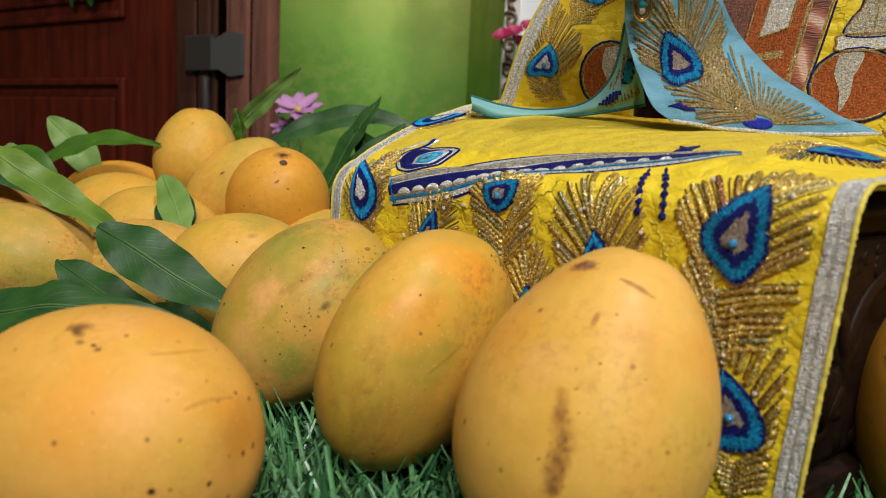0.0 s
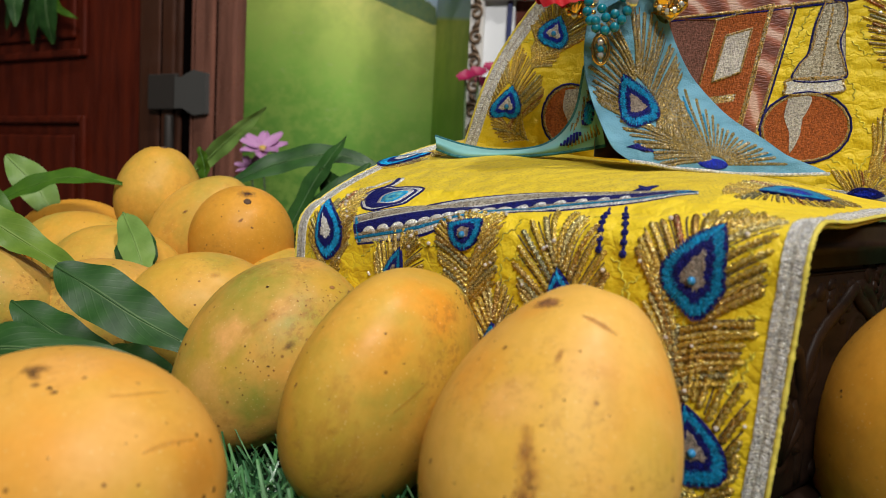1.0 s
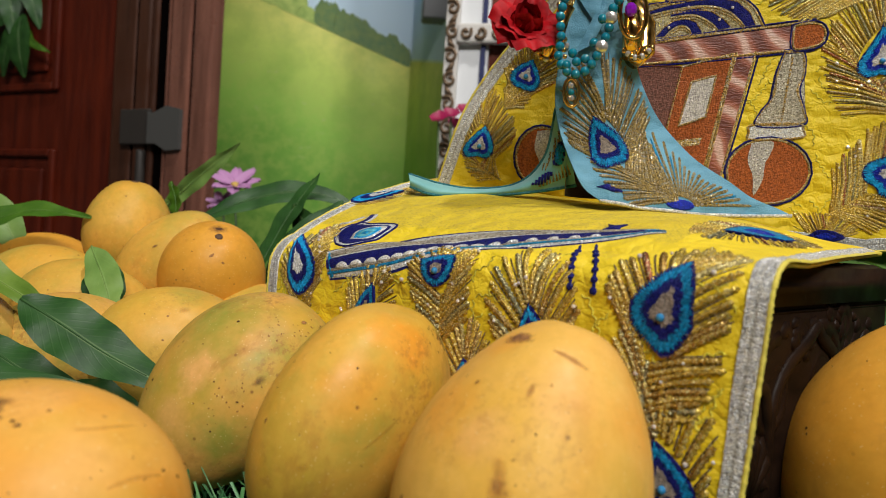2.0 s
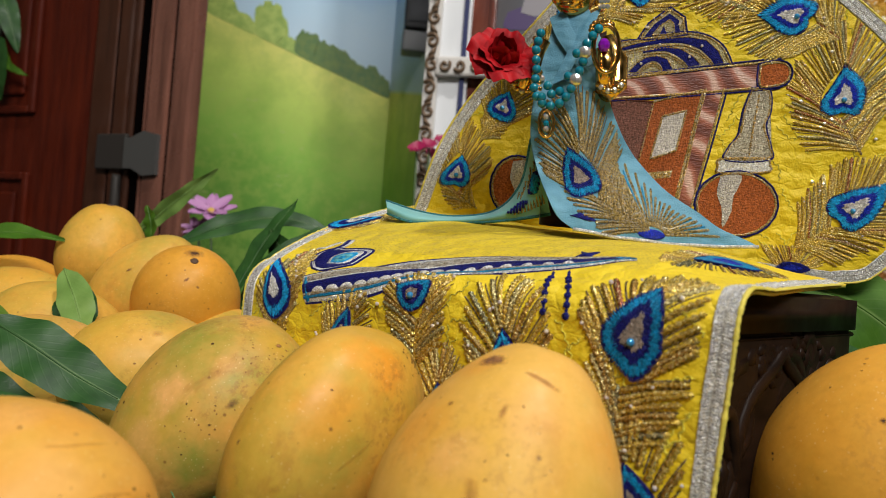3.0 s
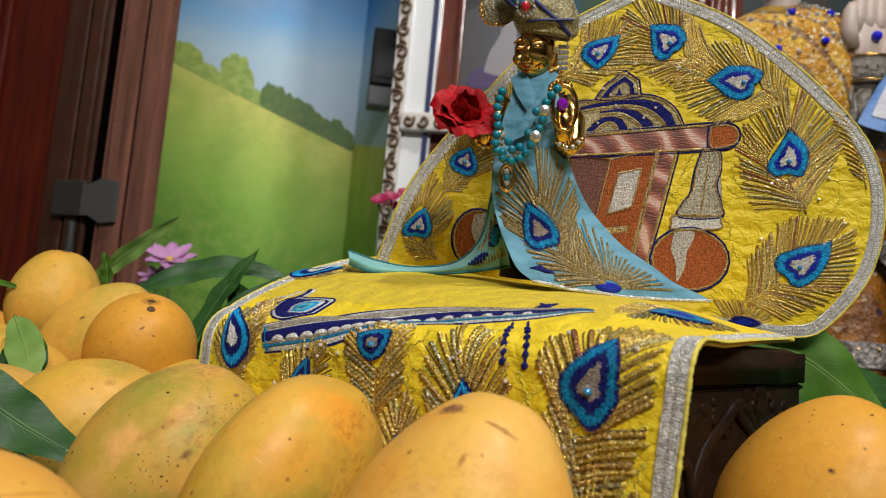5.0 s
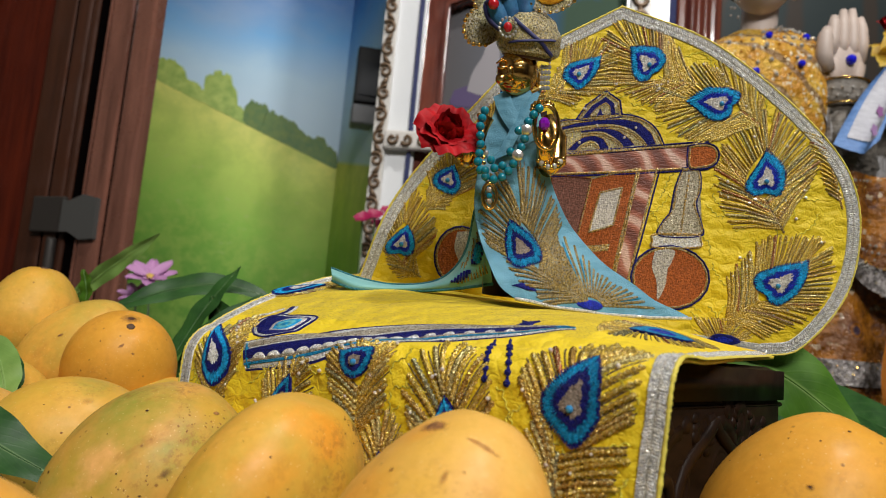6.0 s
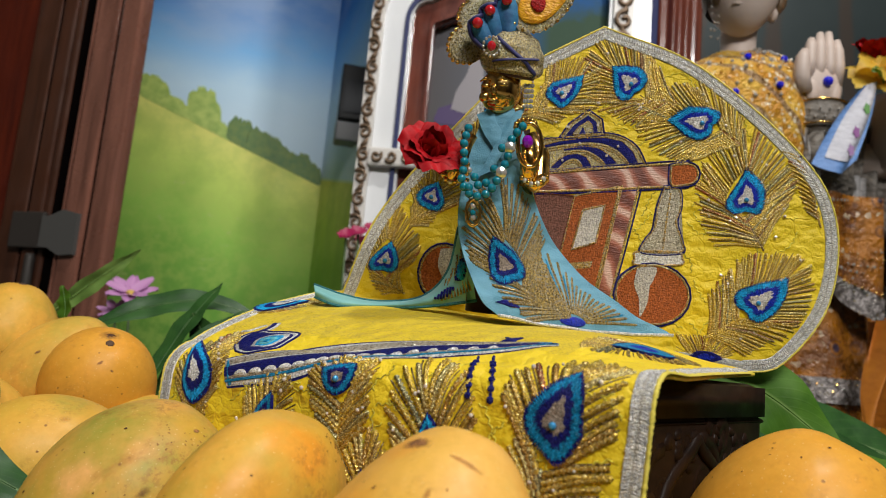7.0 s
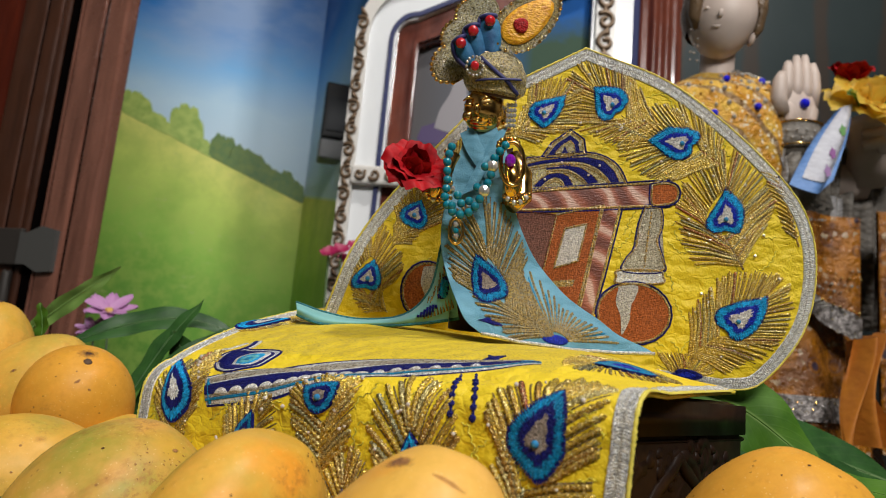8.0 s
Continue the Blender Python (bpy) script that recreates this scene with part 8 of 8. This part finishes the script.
c = n.mix(n.ramp(n.noise(40, 5), [(0.4, grey(0)), (0.62, grey(1))]), (0.14, 0.046, 0.004), (0.36, 0.13, 0.006))
c = n.mix(n.ramp(v1.outputs["Distance"], [(0.14, grey(1)), (0.19, grey(0)), (0.26, grey(0)), (0.31, grey(0.6)), (0.36, grey(0))]), c, (0.035, 0.02, 0.035))
c = n.mix(n.ramp(n.cells(190).outputs["Color"], [(0.82, grey(0)), (0.87, grey(0.8))]), c, (0.50, 0.40, 0.28))
n.colour(c)
n.rough(n.ramp(n.cells(190).outputs["Color"], [(0.4, grey(0.5)), (0.85, grey(0.12))]))
n.bump(n.noise(140, 4), 0.9, 0.005)
GREY_SILK = fabric("silver_grey_silk", (0.10, 0.085, 0.07), (0.21, 0.185, 0.155), 400, 0.8, 0.1)
PALE_SILK = fabric("pale_grey_silk", (0.26, 0.25, 0.25), (0.44, 0.42, 0.41), 400, 0.8, 0.1)
BORDER = material("silver_border", (0.26, 0.23, 0.22), 0.4, 0.3)
n = Net(BORDER)
c = n.mix(n.ramp(n.noise(130, 4), [(0.4, grey(0)), (0.6, grey(1))]), (0.07, 0.06, 0.055), (0.30, 0.27, 0.26))
c = n.mix(n.ramp(n.cells(170).outputs["Distance"], [(0.12, grey(1)), (0.2, grey(0))]), c, (0.16, 0.12, 0.03))
n.colour(c)
n.bump(n.noise(200, 3), 0.9, 0.004)
BLUE_STONE = material("blue_stone", (0.01, 0.012, 0.60), 0.08, spec=0.6)
tunic = thing("tunic", (0, 0, 0), "yellow and gold brocade tunic set with blue stones", "tunic")
bm = bmesh.new()


def torso(u, v):
    a = 2 * math.pi * u
    prof = [(0.027, 0.537), (0.055, 0.526), (0.108, 0.492), (0.118, 0.44), (0.108, 0.39), (0.098, 0.33), (0.094, 0.28)]
    k = v * 6
    i = min(int(k), 5)
    r = prof[i][0] + (prof[i + 1][0] - prof[i][0]) * (k - i)
    z = prof[i][1] + (prof[i + 1][1] - prof[i][1]) * (k - i)
    r *= 1 + 0.022 * math.sin(17 * a) * v
    return Vector((SX + r * math.cos(a), SY + 0.52 * r * math.sin(a), z + 0.004 * math.sin(6 * a) * v))


grid(bm, 96, 26, torso, closed_u=True)
part("body", bm, BROCADE, tunic)
for u, v in ((0.68, 0.25), (0.745, 0.40), (0.80, 0.20), (0.665, 0.45), (0.70, 0.58)):
    bm = bmesh.new()
    ball(bm, torso(u, v) + Vector((0, -0.003, 0)), 0.0046, 10, 8)
    part("stone", bm, BLUE_STONE, tunic)
for k in range(110):
    bm = bmesh.new()
    ball(bm, torso(0.55 + 0.42 * ((k * 0.618) % 1), 0.06 + 0.74 * ((k * 0.377) % 1)) + Vector((0, -0.001, 0)), 0.0018 + 0.0008 * (k % 3), 6, 4)
    part("stone", bm, RHINESTONE if k % 3 else GILT, tunic, smooth=False)
palm_stone = thing("palm_stone", (0, 0, 0), "round blue stone on the statue's palm", "ornament")
bm = bmesh.new()
ball(bm, (0.6055, 0.7165, 0.486), 0.0062, 12, 8)
part("stone", bm, BLUE_STONE, palm_stone)
cuff = thing("cuff", (0, 0, 0), "silver grey silk sleeve with jewelled cuff", "sleeve")
bm = bmesh.new()
sweep(bm, [(0.606, 0.735, 0.461), (0.607, 0.737, 0.440), (0.610, 0.743, 0.424)], [0.031, 0.0325, 0.034], 28)
part("band", bm, GREY_SILK, cuff, "jewelled cuff band")
bm = bmesh.new()
for k in range(2):
    ring = [(0.607 + (0.0325 + 0.001 * k) * math.cos(a), 0.736 + (0.0325 + 0.001 * k) * math.sin(a), 0.459 - 0.030 * k) for a in [2 * math.pi * i / 28 for i in range(29)]]
    sweep(bm, ring, 0.0014, 6, cap=False)
part("piping", bm, GILT, cuff)
bm = bmesh.new()
sweep(bm, [(0.610, 0.745, 0.425), (0.612, 0.748, 0.40), (0.618, 0.757, 0.36), (0.63, 0.775, 0.33), (0.655, 0.80, 0.40)], [0.037, 0.042, 0.047, 0.05, 0.045], 40)
for v in bm.verts:
    v.co.y += 0.0035 * math.sin(v.co.x * 330 + v.co.z * 160)
    v.co.x += 0.002 * math.sin(v.co.z * 420)
part("sleeve", bm, GREY_SILK, cuff)
for k in range(16):
    bm = bmesh.new()
    a = math.pi * 1.1 + math.pi * 0.8 * k / 15
    ball(bm, (0.607 + 0.0325 * math.cos(a), 0.736 + 0.0325 * math.sin(a), 0.447 - 0.010 * (k % 2)), 0.0016, 6, 4)
    part("stone", bm, RHINESTONE, cuff, smooth=False)
shawl = thing("shawl", (0, 0, 0), "pale and silver grey silk shawl hanging in folds", "shawl")


def drape(x0, x1, y, z0, z1, folds, depth, skew=0.0):
    bm = bmesh.new()
    for off in (0.0, 0.003):
        grid(bm, 60, 24, lambda u, v: Vector((x0 + (x1 - x0) * u + skew * v + 0.004 * math.sin(v * 5 + u * 9), y + off + depth * math.sin(u * folds + 1.4 * v) * (0.4 + 0.6 * v), z0 + (z1 - z0) * v)))
    return bm


part("drape", drape(0.570, 0.602, 0.722, 0.425, 0.36, 14, 0.005, 0.018), PALE_SILK, shawl, "pale silk fold")
part("drape", drape(0.612, 0.690, 0.752, 0.385, 0.17, 22, 0.009, 0.012), PALE_SILK, shawl, "pale silk fold")
part("drape", drape(0.675, 0.840, 0.765, 0.480, 0.22, 38, 0.010, -0.01), GREY_SILK, shawl, "brownish grey silk fold")
skirt = thing("skirt", (0, 0, 0), "orange and gold brocade skirt with silver border", "skirt")


def skirt_at(u, v):
    a = 2 * math.pi * u
    r = 0.088 + 0.07 * v
    return Vector((0.615 + r * (1 + 0.05 * math.sin(11 * a)) * math.cos(a), SY + 0.02 + 0.66 * r * (1 + 0.06 * math.sin(11 * a)) * math.sin(a), 0.33 - 0.335 * v))


bm = bmesh.new()
grid(bm, 110, 24, skirt_at, closed_u=True)
part("cloth", bm, SILK_ORANGE, skirt)
bm = bmesh.new()
grid(bm, 60, 8, lambda u, v: skirt_at(0.52 + 0.46 * u, 0.60 + 0.085 * v) + Vector((0, -0.004, 0)))
part("border", bm, BORDER, skirt, "silver sequin border")
for k in range(70):
    bm = bmesh.new()
    ball(bm, skirt_at(0.54 + 0.42 * ((k * 0.618) % 1), 0.58 + 0.13 * ((k * 0.377) % 1)) + Vector((0, -0.005, 0)), 0.0007 + 0.0004 * (k % 3), 6, 4)
    part("sequin", bm, RHINESTONE if k % 2 else GILT, skirt, smooth=False)


def panel_at(u, v, h=0.0):
    x = 0.545 + 0.125 * u
    low = 0.228 - 0.50 * (x - 0.60)
    return Vector((x, 0.706 - h + 0.005 * math.sin(u * 11 + v), 0.345 + (low - 0.345) * v))


bm = bmesh.new()
for off in (0.0, -0.003):
    grid(bm, 50, 24, lambda u, v: panel_at(u, v, off))
part("front_panel", bm, SILK_ORANGE, skirt)
bm = bmesh.new()
grid(bm, 50, 6, lambda u, v: panel_at(u, 0.80 + 0.22 * v, 0.003))
part("border", bm, BORDER, skirt, "silver sequin border")
for k in range(110):
    bm = bmesh.new()
    ball(bm, panel_at((k * 0.618) % 1, (0.78 if k < 60 else 0.05) + (0.25 if k < 60 else 0.7) * ((k * 0.377) % 1), 0.004), 0.0011 + 0.0005 * (k % 3), 6, 4)
    part("sequin", bm, RHINESTONE if k % 4 else GILT, skirt, smooth=False)
bm = bmesh.new()
for off in (0.0, 0.003):
    grid(bm, 40, 20, lambda u, v: Vector((0.695 + 0.12 * u, 0.700 + off + 0.008 * math.sin(u * 19), 0.36 - 0.29 * v)))
part("side_panel", bm, SILK_ORANGE, skirt)
for k in range(50):
    bm = bmesh.new()
    u = (k * 0.618) % 1
    ball(bm, (0.695 + 0.035 * u, 0.690 + 0.006 * math.sin(u * 5), 0.34 - 0.25 * ((k * 0.377) % 1)), 0.0010 + 0.0006 * (k % 3), 6, 4)
    part("sequin", bm, RHINESTONE, skirt, smooth=False)
sash = thing("sash", (0, 0, 0), "bright orange silk sash falling beside the skirt", "sash")
bm = bmesh.new()
for off in (0.0, 0.003):
    grid(bm, 40, 30, lambda u, v: Vector((0.616 + 0.007 * math.sin(v * 5 + u * 3) - 0.014 * v + (0.034 + 0.026 * v * v) * u, 0.655 + off + 0.014 * math.sin(u * 13 + v * 4), 0.192 - 0.112 * v + 0.012 * u * (1 - v))))
part("cloth", bm, fabric("bright_orange_silk", (0.44, 0.13, 0.003), (0.54, 0.18, 0.006), 900, 0.15, 0.1), sash)
kerchief = thing("kerchief", (0, 0, 0), "white kerchief with blue border and small stitched flowers", "kerchief")
KW = fabric("white_cotton", (0.48, 0.48, 0.54), (0.58, 0.58, 0.63), 700, 0.4, 0.0)
KB = fabric("blue_border", (0.10, 0.22, 0.50), (0.16, 0.30, 0.60), 700, 0.4, 0.0)
K0, K1, K2, K3 = Vector((0.634, 0.69, 0.476)), Vector((0.652, 0.69, 0.484)), Vector((0.612, 0.675, 0.378)), Vector((0.556, 0.675, 0.366))


def ker(u, v, h=0.0):
    q = K0.lerp(K1, u).lerp(K3.lerp(K2, u), min(1.0, v * (0.75 + 0.25 * v) + 0.0))
    wide = 0.006 * math.sin(math.pi * v) * (u - 0.5) * 2
    return q + Vector((wide, -h + 0.005 * math.sin(u * 7 + 2 * v) * (0.3 + v), -0.016 * math.sin(math.pi * u) * v))


bm = bmesh.new()
grid(bm, 20, 22, lambda u, v: ker(u, v))
grid(bm, 20, 22, lambda u, v: ker(u, v, -0.0015))
part("cloth", bm, KB, kerchief, "blue border")
bm = bmesh.new()
grid(bm, 20, 22, lambda u, v: ker(0.12 + 0.72 * u, 0.90 * v, 0.0015))
part("field", bm, KW, kerchief, "white cotton field")
for u, v, colr in ((0.47, 0.62, (0.30, 0.12, 0.32)), (0.55, 0.36, (0.14, 0.32, 0.10)), (0.5, 0.80, (0.34, 0.2, 0.4))):
    bm = bmesh.new()
    c = ker(u, v, 0.003)
    bm.faces.new([bm.verts.new(c + Vector(((0.0052 if k % 2 else 0.0034) * math.cos(k * 0.6283), 0, (0.0085 if k % 2 else 0.0055) * math.sin(k * 0.6283)))) for k in range(10)])
    part("stitched_flower", bm, material("flower_stitch", colr, 0.6), kerchief)
HAIR = material("golden_brown", (0.12, 0.065, 0.03), 0.45)
n = Net(HAIR)
n.colour(n.mix(n.noise(120, 4, stretch=(1, 1, 0.3)), (0.045, 0.025, 0.014), (0.24, 0.15, 0.075)))
n.bump(n.noise(150, 3), 0.6, 0.004)
# the statue's hair: a cap and two side locks
hair = thing("hair_ornament", (0, 0, 0), "golden brown hair of the statue", "ornament")
bm = bmesh.new()
ball(bm, (HX + 0.002, HY + 0.008, HZ + 0.008), 0.061, 48, 36, (0.98, 1.02, 1.12))
bmesh.ops.delete(bm, geom=[v for v in bm.verts if (v.co.y < HY - 0.012 and v.co.z < HZ + 0.026 and abs(v.co.x - HX + 0.004) < 0.048) or v.co.z < HZ - 0.030], context="VERTS")
set_head(bm)
part("band", bm, HAIR, hair)
for sx, k in ((-1, 0), (1, 1)):
    bm = bmesh.new()
    sweep(bm, [(HX + sx * 0.050, HY - 0.026, HZ + 0.045), (HX + sx * 0.057, HY - 0.018, HZ + 0.015), (HX + sx * 0.056, HY - 0.012, HZ - 0.016), (HX + sx * 0.050, HY - 0.006, HZ - 0.034)], [0.014, 0.013, 0.010, 0.004], 10)
    set_head(bm)
    part("lock", bm, HAIR, hair)
gem = thing("ear_ornament", (0, 0, 0), "clear stone cluster at the statue's ear", "ornament")
for k in range(10):
    bm = bmesh.new()
    ball(bm, (0.466 + 0.005 * (k % 3), SY - 0.03, 0.572 - 0.010 * (k // 2)), 0.0016, 6, 4)
    part("stone", bm, RHINESTONE, gem, smooth=False)
ROSE_YELLOW = material("rose_petal_yellow", (0.80, 0.54, 0.05), 0.5, sheen=0.1)
n = Net(ROSE_YELLOW)
n.colour(n.mix(n.noise(60, 3), (0.76, 0.46, 0.03), (0.88, 0.66, 0.10)))
thin = ROSE_YELLOW.node_tree.nodes.new("ShaderNodeBsdfTranslucent")
thin.inputs[0].default_value = (0.88, 0.62, 0.08, 1)
blend = ROSE_YELLOW.node_tree.nodes.new("ShaderNodeMixShader")
blend.inputs[0].default_value = 0.45
ROSE_YELLOW.node_tree.links.new(ROSE_YELLOW.node_tree.nodes["Principled BSDF"].outputs[0], blend.inputs[1])
ROSE_YELLOW.node_tree.links.new(thin.outputs[0], blend.inputs[2])
ROSE_YELLOW.node_tree.links.new(blend.outputs[0], ROSE_YELLOW.node_tree.nodes["Material Output"].inputs[0])
rose((0.690, 0.705, 0.488), 0.052, (-0.08, -0.72, 0.66), ROSE_YELLOW, 8, "large yellow rose held by the statue", 34, "yellow_rose", 0.8, 0.06)
rose((0.678, 0.724, 0.530), 0.030, (-0.1, -0.3, 0.92), ROSE_RED, 9, "small dark red rose above a yellow one", 18, "red_rose", 0.3)
for k, (p0, p1) in enumerate((((0.660, 0.69, 0.482), (0.634, 0.68, 0.492)), ((0.682, 0.69, 0.480), (0.704, 0.675, 0.492)), ((0.692, 0.70, 0.482), (0.728, 0.69, 0.504)))):
    a, b = Vector(p0), Vector(p1)
    leaf([a, a.lerp(b, 0.5) + Vector((0, -0.004, 0.003)), b], 0.010, LEAF_MID, (0, -0.9, 0.4), 0.2, label="green rose leaf under a yellow rose", seed=60 + k, name="rose_leaf")
